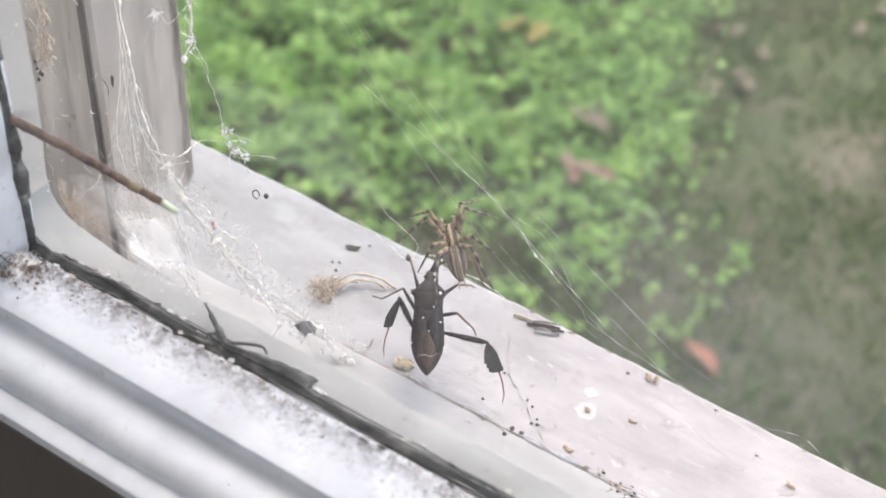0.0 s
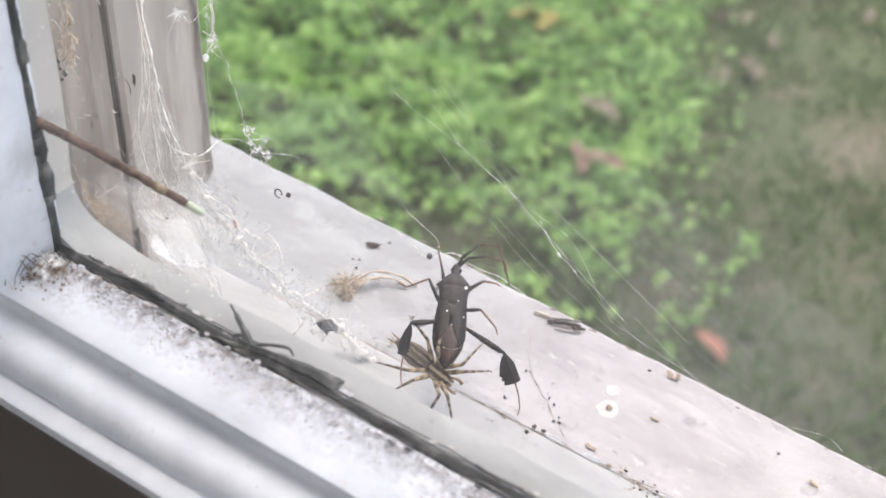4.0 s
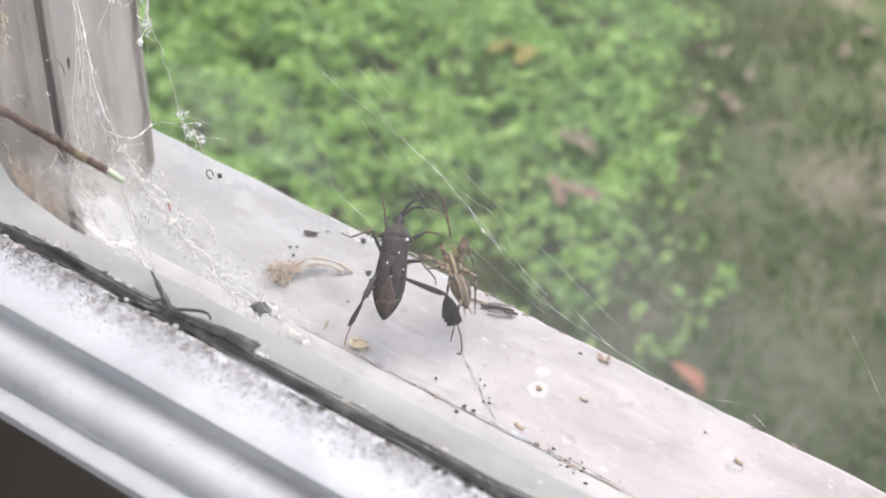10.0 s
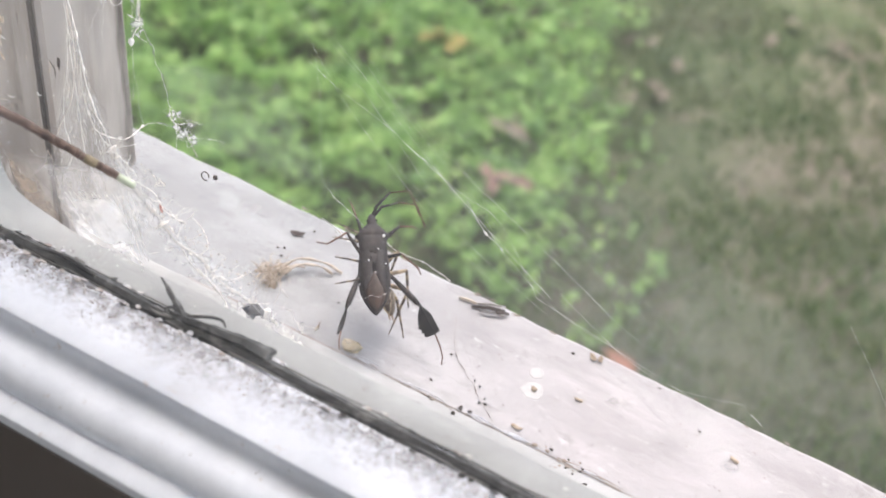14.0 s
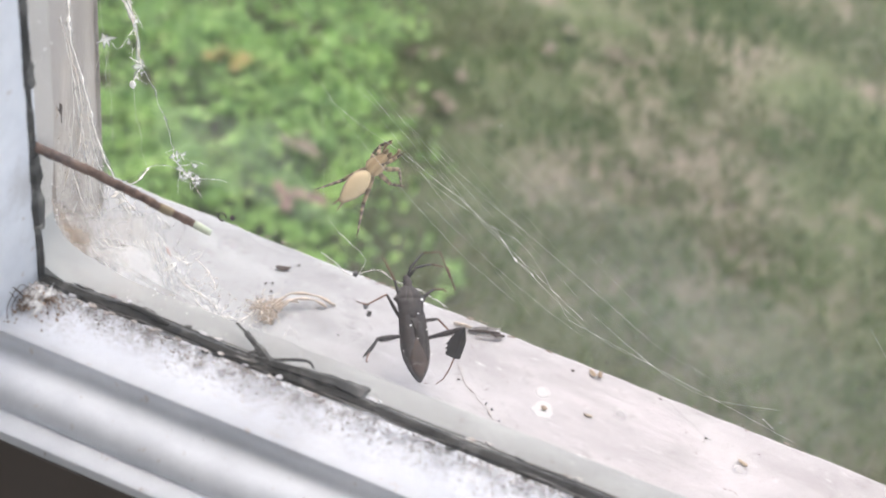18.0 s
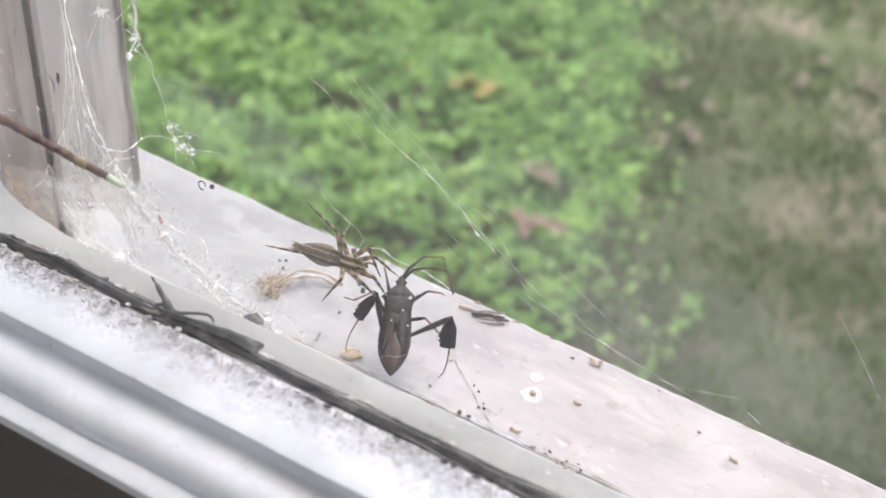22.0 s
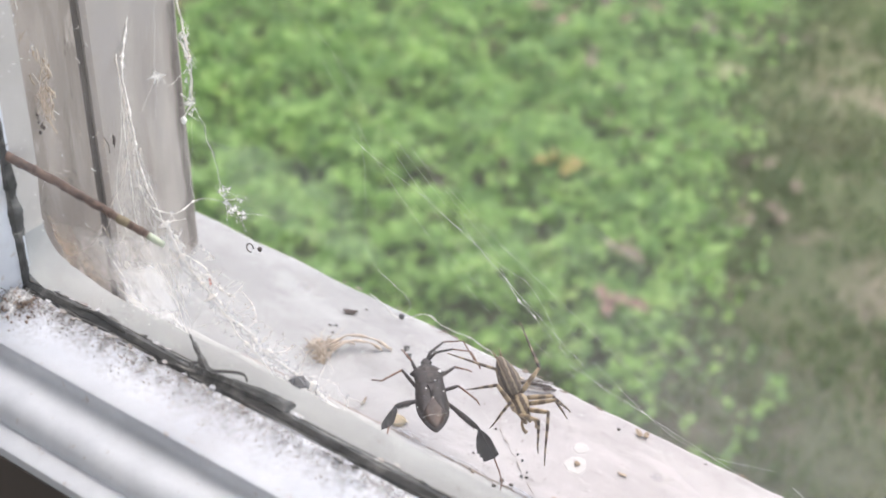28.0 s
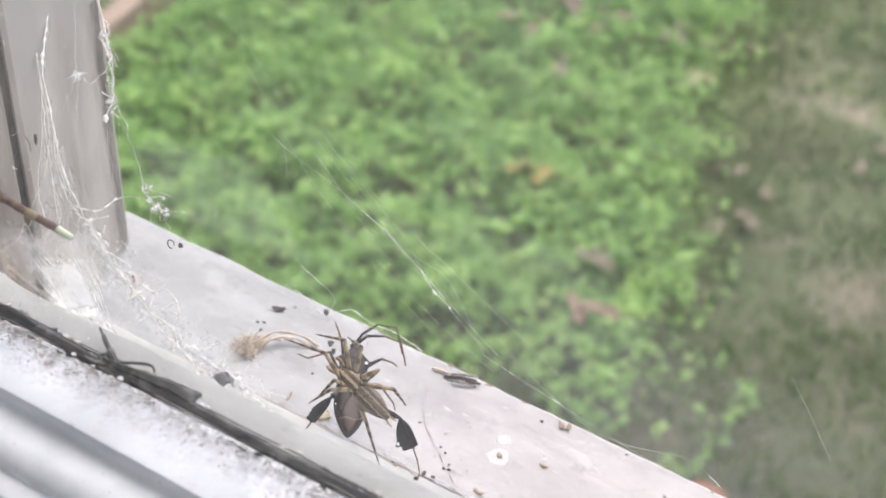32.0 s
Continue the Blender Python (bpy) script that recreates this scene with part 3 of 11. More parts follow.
def build_grass():
    rng = random.Random(9)
    verts, faces = [], []
    count = 0
    while count < 46000:
        x, y = rng.uniform(-4600, 3600), rng.uniform(200, 9500)
        if rng.random() > math.exp(-max(0, -3000 - x, x - 1500) / 600 - max(0, 1500 - y, y - 7000) / 700):
            continue
        if in_patch(x, y) and rng.random() < 0.93:
            continue
        dens = 0.5 + 0.6 * noise.noise((x * 0.0024, y * 0.0024, 6)) + 0.3 * noise.noise((x * 0.007, y * 0.007, 2))
        if rng.random() > dens:
            continue
        z = ground_height(x, y)
        h, a, w = rng.uniform(26, 64), rng.uniform(0, 6.28), rng.uniform(3, 7)
        lx, ly = rng.gauss(0, 22), rng.gauss(0, 22)
        ca, sa = math.cos(a) * w, math.sin(a) * w
        k = len(verts)
        for p in ((x - ca, y - sa, z), (x + ca, y + sa, z), (x + lx * 0.4 + ca, y + ly * 0.4 + sa, z + h * 0.6), (x + lx * 0.4 - ca, y + ly * 0.4 - sa, z + h * 0.6), (x + lx, y + ly, z + h)):
            verts.append(Vector(p) * MM)
        faces += [(k, k + 1, k + 2, k + 3), (k + 3, k + 2, k + 4)]
        count += 1
    me = bpy.data.meshes.new("grass")
    me.from_pydata(verts, [], faces)
    me.materials.append(GRASS)
    tagged(new("grass", me), "short uneven lawn grass with dry brown blades", "grass", kind="stuff")


build_cover()
build_grass()


# ---- the bug and the spider ----
K = 0.121  # millimetres to one unit of the drawings below


def loft(bm, rows, seg=16, flat_under=0.7):
    """A body along y: rows of (y, half width, half height, centre height)."""
    rings = []
    for y, w, h, c in rows:
        ring = []
        for k in range(seg):
            a = 2 * math.pi * k / seg
            s = math.sin(a)
            ring.append((w * math.cos(a), y, c + h * (s if s > 0 else s * flat_under)))
        rings.append(ring)
    return skin(bm, rings)


def scaled(bm, k=K):
    bmesh.ops.scale(bm, vec=(k, k, k), verts=bm.verts)
    return bm


def limb(bm, pts, radii, seg=7):
    return scaled(tube(bm, pts, radii, seg))


CHITIN = mottled("dark_brown_chitin", [(0.34, (0.013, 0.0105, 0.011)), (0.66, (0.048, 0.038, 0.038))], 900, rough=(0.5, 0.75), bump=0.4, bump_scale=2600, bump_dist=0.00008,
                 stains=[(500, 0.58, 0.72, (0.085, 0.068, 0.060), (1, 0.3, 1))])
LEAF_SHIN = mottled("black_leaf_shin", [(0.34, (0.008, 0.007, 0.008)), (0.66, (0.026, 0.022, 0.023))], 900, rough=(0.6, 0.8), bump=0.4, bump_scale=2600, bump_dist=0.00008)
WING = mottled("brown_wing_cover", [(0.34, (0.013, 0.0105, 0.011)), (0.66, (0.050, 0.039, 0.039))], 1100, rough=(0.5, 0.7), bump=0.35, bump_scale=2200, bump_dist=0.00008, stretch=(1, 0.3, 1))
MEMBRANE = mottled("reddish_wing_membrane", [(0.36, (0.028, 0.019, 0.017)), (0.66, (0.095, 0.058, 0.044))], 700, rough=(0.4, 0.6), stretch=(1, 0.25, 1))
LEG_TAN = mottled("red_brown_leg", [(0.3, (0.11, 0.052, 0.035)), (0.7, (0.20, 0.11, 0.075))], 800, rough=(0.4, 0.6))
WHITE_SPECK = material("white_speck", (0.85, 0.85, 0.83), 0.5)
DARK_EYE = material("dark_eye", (0.012, 0.010, 0.010), 0.2)


def banded(name, pale, dark, period, width=0.5):
    """Rings of dark and pale along the limb."""
    m = material(name, pale, 0.6)
    nt = m.node_tree
    co = nt.nodes.new("ShaderNodeTexCoord")
    wv = nt.nodes.new("ShaderNodeTexWave")
    wv.bands_direction = "Y"
    wv.inputs["Scale"].default_value = 0.314 / period
    wv.inputs["Distortion"].default_value = 4.0
    wv.inputs["Detail"].default_value = 4.0
    wv.inputs["Detail Scale"].default_value = 3.0
    nt.links.new(co.outputs["Object"], wv.inputs[0])
    r = nt.nodes.new("ShaderNodeValToRGB")
    r.color_ramp.elements[0].position, r.color_ramp.elements[0].color = width - 0.3, (*dark, 1)
    r.color_ramp.elements[1].position, r.color_ramp.elements[1].color = width + 0.3, (*pale, 1)
    nt.links.new(wv.outputs["Color"], r.inputs[0])
    nt.links.new(r.outputs[0], nt.nodes["Principled BSDF"].inputs["Base Color"])
    return m


def striped_body(name, stops, half, cream):
    """Stripes along the back by distance from the middle line, cream underneath."""
    m = material(name, cream, 0.65)
    nt = m.node_tree
    co = nt.nodes.new("ShaderNodeTexCoord")
    sp = nt.nodes.new("ShaderNodeSeparateXYZ")
    nt.links.new(co.outputs["Object"], sp.inputs[0])
    ab = nt.nodes.new("ShaderNodeMath")
    ab.operation = "ABSOLUTE"
    nt.links.new(sp.outputs[0], ab.inputs[0])
    nz = nt.nodes.new("ShaderNodeTexNoise")
    nz.inputs["Scale"].default_value, nz.inputs["Detail"].default_value = 1900, 5
    nt.links.new(co.outputs["Object"], nz.inputs["Vector"])
    mr = nt.nodes.new("ShaderNodeMapRange")
    mr.inputs[2].default_value = half
    nt.links.new(ab.outputs[0], mr.inputs[0])
    ad = nt.nodes.new("ShaderNodeMath")
    ad.operation = "MULTIPLY_ADD"
    ad.inputs[1].default_value, ad.inputs[2].default_value = 0.46, -0.23
    nt.links.new(nz.outputs["Fac"], ad.inputs[0])
    sm = nt.nodes.new("ShaderNodeMath")
    nt.links.new(mr.outputs[0], sm.inputs[0])
    nt.links.new(ad.outputs[0], sm.inputs[1])
    r = nt.nodes.new("ShaderNodeValToRGB")
    while len(r.color_ramp.elements) < len(stops):
        r.color_ramp.elements.new(0.5)
    for e, (p, c) in zip(r.color_ramp.elements, stops):
        e.position, e.color = p, (*c, 1)
    nt.links.new(sm.outputs[0], r.inputs[0])
    zz = nt.nodes.new("ShaderNodeMapRange")
    zz.inputs[1].default_value, zz.inputs[2].default_value = -0.0007, 0.0002
    nt.links.new(sp.outputs[2], zz.inputs[0])
    mix = nt.nodes.new("ShaderNodeMix")
    mix.data_type = "RGBA"
    mix.inputs[6].default_value = (*cream, 1)
    nt.links.new(zz.outputs[0], mix.inputs[0])
    nt.links.new(r.outputs[0], mix.inputs[7])
    b = nt.nodes["Principled BSDF"]
    nt.links.new(mix.outputs[2], b.inputs["Base Color"])
    bp = nt.nodes.new("ShaderNodeBump")
    bp.inputs["Strength"].default_value, bp.inputs["Distance"].default_value = 0.5, 0.0001
    nt.links.new(nz.outputs["Fac"], bp.inputs["Height"])
    nt.links.new(bp.outputs[0], b.inputs["Normal"])
    return m


SP_BACK = striped_body("striped_abdomen", [(0.0, (0.15, 0.115, 0.085)), (0.14, (0.095, 0.072, 0.056)), (0.24, (0.24, 0.195, 0.14)), (0.31, (0.31, 0.255, 0.185)), (0.37, (0.075, 0.056, 0.046)), (0.62, (0.10, 0.078, 0.062)), (0.74, (0.26, 0.21, 0.155)), (0.84, (0.14, 0.11, 0.085)), (1.0, (0.24, 0.195, 0.145))], 0.0024, (0.66, 0.53, 0.33))
SP_HEAD = striped_body("striped_carapace", [(0.0, (0.46, 0.37, 0.245)), (0.12, (0.40, 0.315, 0.205)), (0.22, (0.085, 0.060, 0.044)), (0.52, (0.115, 0.083, 0.06)), (0.62, (0.47, 0.38, 0.25)), (0.78, (0.40, 0.315, 0.21)), (1.0, (0.18, 0.135, 0.092))], 0.0021, (0.52, 0.38, 0.21))
SP_LEG = banded("banded_leg", (0.36, 0.275, 0.17), (0.17, 0.125, 0.085), 0.0034, 0.34)
SP_LEG_LOW = banded("banded_lower_leg", (0.27, 0.212, 0.145), (0.085, 0.064, 0.049), 0.0030, 0.55)
SP_PALP = mottled("tan_palp", [(0.3, (0.22, 0.15, 0.09)), (0.7, (0.36, 0.27, 0.17))], 900, rough=(0.5, 0.7))
bug_limbs, spider_limbs = {}, {}


def build_bug():
    b = empty("leaf_footed_bug")
    tagged(b, "dark brown leaf-footed bug caught in the cobweb above the sill", "insect")
    bm = scaled(loft(bmesh.new(), [(-80, 1.5, 1.5, 0), (-77, 5, 3.5, 0), (-68, 12, 6, 0), (-55, 19.5, 8, 0), (-38, 26, 9.5, 0), (-20, 29, 10, 0), (0, 29, 10, 0), (20, 27.5, 9.5, 0), (36, 26, 9, 0), (48, 24, 7, 0)], 18))
    part("abdomen", bm, CHITIN, b, "dark brown tapering abdomen", smooth=True)
    # folded wing covers, one over the other, and the membrane at their end
    for s in (-1, 1):
        bm = bmesh.new()
        rings = []
        for y, inner, outer, z in ((58, -2, 23, 8.6), (46, -2, 25.2, 10.2), (30, -2, 26, 10.4), (12, -3, 26, 10.8), (-6, -2, 26.5, 11.0), (-18, 4, 25.5, 10.6), (-30, 12, 24, 9.6), (-42, 17, 21.5, 8.2)):
            z += 0.7 if s > 0 else 0.0
            rings.append([(s * inner, y, z), (s * (inner + outer) * 0.5, y, z + 0.6), (s * outer, y, z - 5.2), (s * outer * 0.97, y, z - 6.4), (s * (inner + outer) * 0.5, y, z - 1.0), (s * inner, y, z - 1.2)])
        skin(bm, rings)
        part("wing_cover", scaled(bm), WING, b, "leathery brown wing cover", smooth=True)
    bm = bmesh.new()
    rings = []
    for y, w, z in ((2, 1.5, 11.9), (-10, 9, 11.9), (-22, 17, 11.9), (-34, 20.5, 11.7), (-46, 18, 11.0), (-57, 14, 9.4), (-66, 9, 7.6), (-73, 3, 5.6)):
        rings.append([(-w, y, z - 3.0), (-w * 0.5, y, z), (0, y, z + 0.5), (w * 0.5, y, z), (w, y, z - 3.0), (0, y, z - 3.6)])
    skin(bm, rings)
    part("wing_membrane", scaled(bm), MEMBRANE, b, "reddish brown translucent membrane", smooth=True)
    bm = bmesh.new()
    skin(bm, [[(-9, 44, 10), (9, 44, 10), (8, 44, 8), (-8, 44, 8)], [(-5, 32, 12.4), (5, 32, 12.4), (5, 32, 9), (-5, 32, 9)], [(-0.6, 16, 12.8), (0.6, 16, 12.8), (0.6, 16, 10), (-0.6, 16, 10)]])
    part("scutellum", scaled(bm), CHITIN, b)
    # shield with pointed shoulders
    bm = bmesh.new()
    rings = []
    for y, w, h, c in ((102, 9.5, 5, 0.6), (99, 13.5, 6.4, 0.8), (94, 18, 7.8, 1.2), (88, 23, 9.2, 1.9), (82, 28, 9.8, 2.3), (78.5, 32, 8.6, 2.3), (76, 33, 7.6, 2.3), (73.5, 29, 9.4, 2.3), (68, 26, 9.9, 2.2), (56, 25.2, 9.9, 2.1), (46, 24.5, 9.6, 2.0), (38, 17, 8.8, 2.0)):
        ring = []
        for k in range(18):
            a = 2 * math.pi * k / 18
            cx = math.cos(a)
            ring.append((w * math.copysign(abs(cx) ** 0.75, cx), y, c + h * math.sin(a) * (1 if math.sin(a) > 0 else 0.75)))
        rings.append(ring)
    skin(bm, rings)
    part("pronotum", scaled(bm), CHITIN, b, "dark shield with pointed shoulders", smooth=True)
    bm = scaled(loft(bmesh.new(), [(92, 10, 6, 1), (101, 9.2, 6, 1), (107, 8.2, 5.6, 0.8), (111, 8.4, 5.4, 0.6), (116, 7.2, 4.8, 0.4), (121, 5.8, 3.8, 0), (124, 3.6, 2.2, 0)], 12))
    head = part("head", bm, CHITIN, b, smooth=True)
    for s in (-1, 1):
        bm = bmesh.new()
        bmesh.ops.create_uvsphere(bm, u_segments=8, v_segments=6, radius=2.8, matrix=Matrix.Translation((s * 7.8, 110, 2)))
        part("eye", scaled(bm), DARK_EYE, head, smooth=True)
    for pts in ([(2, 121, 1), (10, 139, 4), (36, 165, 8), (72, 168, 8), (88, 118, 2)], [(5, 120, 1), (19, 137, 5), (50, 143, 8), (84, 138, 6), (96, 96, 0)]):
        ant = part("antenna", limb(bmesh.new(), pts[:3], [2.8, 2.9, 1.7], 6), CHITIN, b, "thin jointed antenna", smooth=True)
        part("antenna_tip", limb(bmesh.new(), pts[2:], [1.5, 1.2, 1.6], 6), LEG_TAN, ant, "thin orange-brown antenna end", smooth=True)
    for x, y, r in ((20, 73, 3.4), (9, 46, 1.5), (-9, 24, 1.8), (21, 16, 1.6), (-27, -22, 1.4), (27, -30, 1.3), (2, -1, 1.2)):
        z = 12.0 if abs(x) < 22 else 6.5
        bm = bmesh.new()
        bmesh.ops.create_icosphere(bm, subdivisions=1, radius=r, matrix=Matrix.Translation((x, y, z)) @ Matrix.Diagonal((1, 1, 0.5, 1)))
        part("white_spot", scaled(bm), WHITE_SPECK, b)
    # web strand stuck across the back
    part("silk_strand", limb(bmesh.new(), [(-20, -52, 9), (-8, -46, 11.8), (6, -50, 11.8), (22, -40, 9)], 0.2, 5), SILK, b, "pale silk across the back")
    # fore and middle legs: thigh, then shin with foot
    for nm, pts in (("fore_leg", [(-14, 70, -4), (-26, 112, 4), (-36, 150, -4), (-40, 160, -6)]), ("fore_leg", [(16, 72, -4), (50, 96, 3), (74, 100, -6), (82, 96, -8)]),
                    ("middle_leg", [(-20, 42, -5), (-46, 84, 6), (-82, 68, -6), (-100, 74, -8)]), ("middle_leg", [(22, 38, -5), (50, 38, 6), (80, 14, -6), (84, 2, -8)])):
        th = part(nm, limb(bmesh.new(), [pts[0], [(a + c) / 2 for a, c in zip(pts[0], pts[1])], pts[1]], [3.0, 3.6, 2.2]), CHITIN, b, smooth=True)
        part("shin", limb(bmesh.new(), pts[1:], [2.0, 1.5, 1.0]), LEG_TAN, th, "thin reddish brown shin and foot", smooth=True)
    # hind legs: spiny thigh and leaf-shaped shin
    for side in ("right", "left"):
        s = 1 if side == "right" else -1
        bm = tube(bmesh.new(), [(0, 0, 0), (0, 12, 0), (0, 45, 0), (0, 68, 0), (0, 82, 0)], [2.6, 3.6, 5.2, 5.0, 2.6], 9)
        for k in range(7):
            y = 36 + 6 * k
            tube(bm, [(s * 4.2, y, 0), (s * 7.6, y + 1.5, 0)], [1.5, 0.2], 5)
        th = part("hind_thigh", scaled(bm), CHITIN, b, "thick spiny dark hind thigh", smooth=True)
        leaf = bmesh.new()
        edge = [(0, 2), (5, 6.5), (12, 12), (22, 17), (31, 20), (36, 22.5), (38, 17.5), (44, 21.5), (46, 16.5), (52, 19), (54.5, 15), (56, 3)]
        rings = []
        for y, w in edge:
            wi = min(10.5, w * 0.62)
            rings.append([(-wi, y, 0.0), (-wi * 0.5, y, 0.9), (0, y, 1.5), (wi * 0.6, y, 0.9), (w, y, 0.0), (0, y, -1.3)])
        skin(leaf, rings)
        tube(leaf, [(0, -2, 0), (0, 30, 0), (0, 58, 0)], [2.2, 2.2, 1.6], 6)
        tib = part("leaf_shin", scaled(leaf), LEAF_SHIN, th, "flattened dark leaf-shaped shin")
        bm = limb(bmesh.new(), [(0, 55, 0), (s * 2, 78, 0), (s * 7, 98, -1), (s * 16, 110, -1)], [1.5, 1.4, 1.2, 0.8])
        me_foot = bm
        # the foot is one mesh with the shin's tip
        tmp = bpy.data.meshes.new("foot")
        bmesh.ops.scale(me_foot, vec=(MM, MM, MM), verts=me_foot.verts)
        me_foot.to_mesh(tmp)
        me_foot.free()
        join = bmesh.new()
        join.from_mesh(tib.data)
        n = len(join.faces)
        join.from_mesh(tmp)
        join.faces.ensure_lookup_table()
        for fc in join.faces[n:]:
            fc.material_index = 1
        join.to_mesh(tib.data)
        join.free()
        tib.data.materials.append(LEG_TAN)
        bpy.data.meshes.remove(tmp)
        bug_limbs[side + "_femur"], bug_limbs[side + "_tibia"] = th, tib
    return b


def build_spider():
    s = empty("spider")
    tagged(s, "tan and brown striped spider with banded legs, attacking the bug", "spider")
    bm = scaled(loft(bmesh.new(), [(-86, 2, 2, 1), (-83, 5.5, 5, 1.5), (-75, 10, 9, 2), (-62, 15.5, 13, 2.5), (-46, 19, 15.5, 2.5), (-32, 18, 14, 2.2), (-20, 12, 10, 1.5), (-13, 4, 4, 1)], 16, 0.9))
    ab = part("abdomen", bm, SP_BACK, s, "brown abdomen with pale stripes, cream underneath", smooth=True)
    for x in (-4, 4):
        part("spinneret", limb(bmesh.new(), [(x, -81, 0), (x * 1.3, -91, -1), (x * 1.6, -100, -1)], [2.0, 1.5, 0.6], 6), SP_PALP, ab, smooth=True)
    bm = scaled(loft(bmesh.new(), [(-18, 5, 3, 0), (-14, 11, 6, 0.5), (-4, 16.5, 8, 1), (6, 16, 8.5, 1.2), (16, 11.5, 8, 1.5), (25, 9, 6.5, 1.5), (30, 5.5, 4.5, 1), (31, 2, 2, 1)], 14, 0.7))
    ce = part("carapace", bm, SP_HEAD, s, "tan carapace with two dark bands", smooth=True)
    for x, y, z, r in ((-2.4, 27, 6.8, 1.3), (2.4, 27, 6.8, 1.3), (-4.5, 25.5, 6.8, 1.0), (4.5, 25.5, 6.8, 1.0), (-2, 30, 5.0, 1.1), (2, 30, 5.0, 1.1)):
        bm = bmesh.new()
        bmesh.ops.create_icosphere(bm, subdivisions=1, radius=r, matrix=Matrix.Translation((x, y, z)))
        part("eye", scaled(bm), DARK_EYE, ce, smooth=True)
    for x in (-1, 1):
        part("fang", limb(bmesh.new(), [(x * 3.5, 28, 0), (x * 4, 34, -4), (x * 3.5, 36, -9)], [3.4, 3.4, 1.2], 8), SP_PALP, ce, smooth=True)
        part("palp", limb(bmesh.new(), [(x * 6, 25, -1), (x * 11, 35, 3), (x * 12, 43, -2), (x * 10, 49, -6)], [2.4, 2.4, 2.6, 3.6], 7), SP_PALP, s, "short tan palp with swollen tip", smooth=True)
    for n, (hx, hy) in (("1", (9, 16)), ("2", (13, 7)), ("3", (13, -4)), ("4", (9, -14))):
        lu, ll = (46, 72) if n == "3" else (53, 88)
        for side in ("L", "R"):
            up = part("leg", limb(bmesh.new(), [(0, 0, 0), (0, 6, 0), (0, lu * 0.45, 0), (0, lu * 0.75, 0), (0, lu, 0)], [2.8, 4.2, 4.4, 3.6, 3.0], 8), SP_LEG, s, "banded tan and brown leg", smooth=True)
            bm = tube(bmesh.new(), [(0, 0, 0), (0, ll * 0.2, 0), (0, ll * 0.45, 0), (0, ll * 0.7, 0.6), (0, ll, 0)], [2.9, 2.9, 2.3, 1.6, 0.9], 7)
            for k in range(9):
                y, a = ll * (0.1 + 0.09 * k), k * 2.4
                tube(bm, [(1.4 * math.cos(a), y, 1.4 * math.sin(a)), (5.5 * math.cos(a), y + 3, 5.5 * math.sin(a))], [0.28, 0.08], 3)
            low = part("lower_leg", scaled(bm), SP_LEG_LOW, up, smooth=True)
            up.location, up.rotation_euler = Vector((hx * (1 if side == "R" else -1), hy, 0)) * K * MM, (0, 0, 0)
            low.location = (0, lu * K * MM, 0)
            spider_limbs[side + n + "u"], spider_limbs[side + n + "l"] = up, low
    return s


def silk(name, colour, low, high, scale, stretch):
    """Cobweb film: gaps where the noise is low, pale fibres elsewhere."""
    m = material(name, colour, 0.8, spec=0.2)
    nt = m.node_tree
    co = nt.nodes.new("ShaderNodeTexCoord")
    mp = nt.nodes.new("ShaderNodeMapping")
    mp.inputs["Scale"].default_value = stretch
    nz = nt.nodes.new("ShaderNodeTexNoise")
    nz.inputs["Scale"].default_value, nz.inputs["Detail"].default_value, nz.inputs["Roughness"].default_value = scale, 8, 0.7
    nt.links.new(co.outputs["Object"], mp.inputs[0])
    nt.links.new(mp.outputs[0], nz.inputs["Vector"])
    mr = nt.nodes.new("ShaderNodeMapRange")
    mr.inputs[1].default_value, mr.inputs[2].default_value, mr.inputs[3].default_value, mr.inputs[4].default_value = low, high, 0.0, 0.85
    nt.links.new(nz.outputs["Fac"], mr.inputs[0])
    tr = nt.nodes.new("ShaderNodeBsdfTransparent")
    mx = nt.nodes.new("ShaderNodeMixShader")
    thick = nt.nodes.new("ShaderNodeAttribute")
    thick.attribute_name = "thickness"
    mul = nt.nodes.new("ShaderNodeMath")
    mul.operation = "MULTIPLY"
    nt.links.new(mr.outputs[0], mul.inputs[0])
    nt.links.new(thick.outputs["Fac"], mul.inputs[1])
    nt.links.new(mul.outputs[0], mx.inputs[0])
    nt.links.new(tr.outputs[0], mx.inputs[1])
    through_light = nt.nodes.new("ShaderNodeBsdfTranslucent")
    through_light.inputs[0].default_value = (*colour, 1)
    both = nt.nodes.new("ShaderNodeMixShader")
    nt.links.new(nt.nodes["Principled BSDF"].outputs[0], both.inputs[1])
    nt.links.new(through_light.outputs[0], both.inputs[2])
    nt.links.new(both.outputs[0], mx.inputs[2])
    nt.links.new(mx.outputs[0], nt.nodes["Material Output"].inputs[0])
    return m


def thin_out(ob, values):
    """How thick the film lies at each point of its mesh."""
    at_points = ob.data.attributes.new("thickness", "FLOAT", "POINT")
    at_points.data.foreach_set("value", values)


SILK = material("silk_thread", (0.80, 0.78, 0.74), 0.5, spec=0.4)
DUSTY_SILK = mottled("dusty_silk", [(0.3, (0.55, 0.48, 0.42)), (0.7, (0.78, 0.74, 0.70))], 300, rough=(0.7, 0.9))
bug = build_bug()
spider = build_spider()


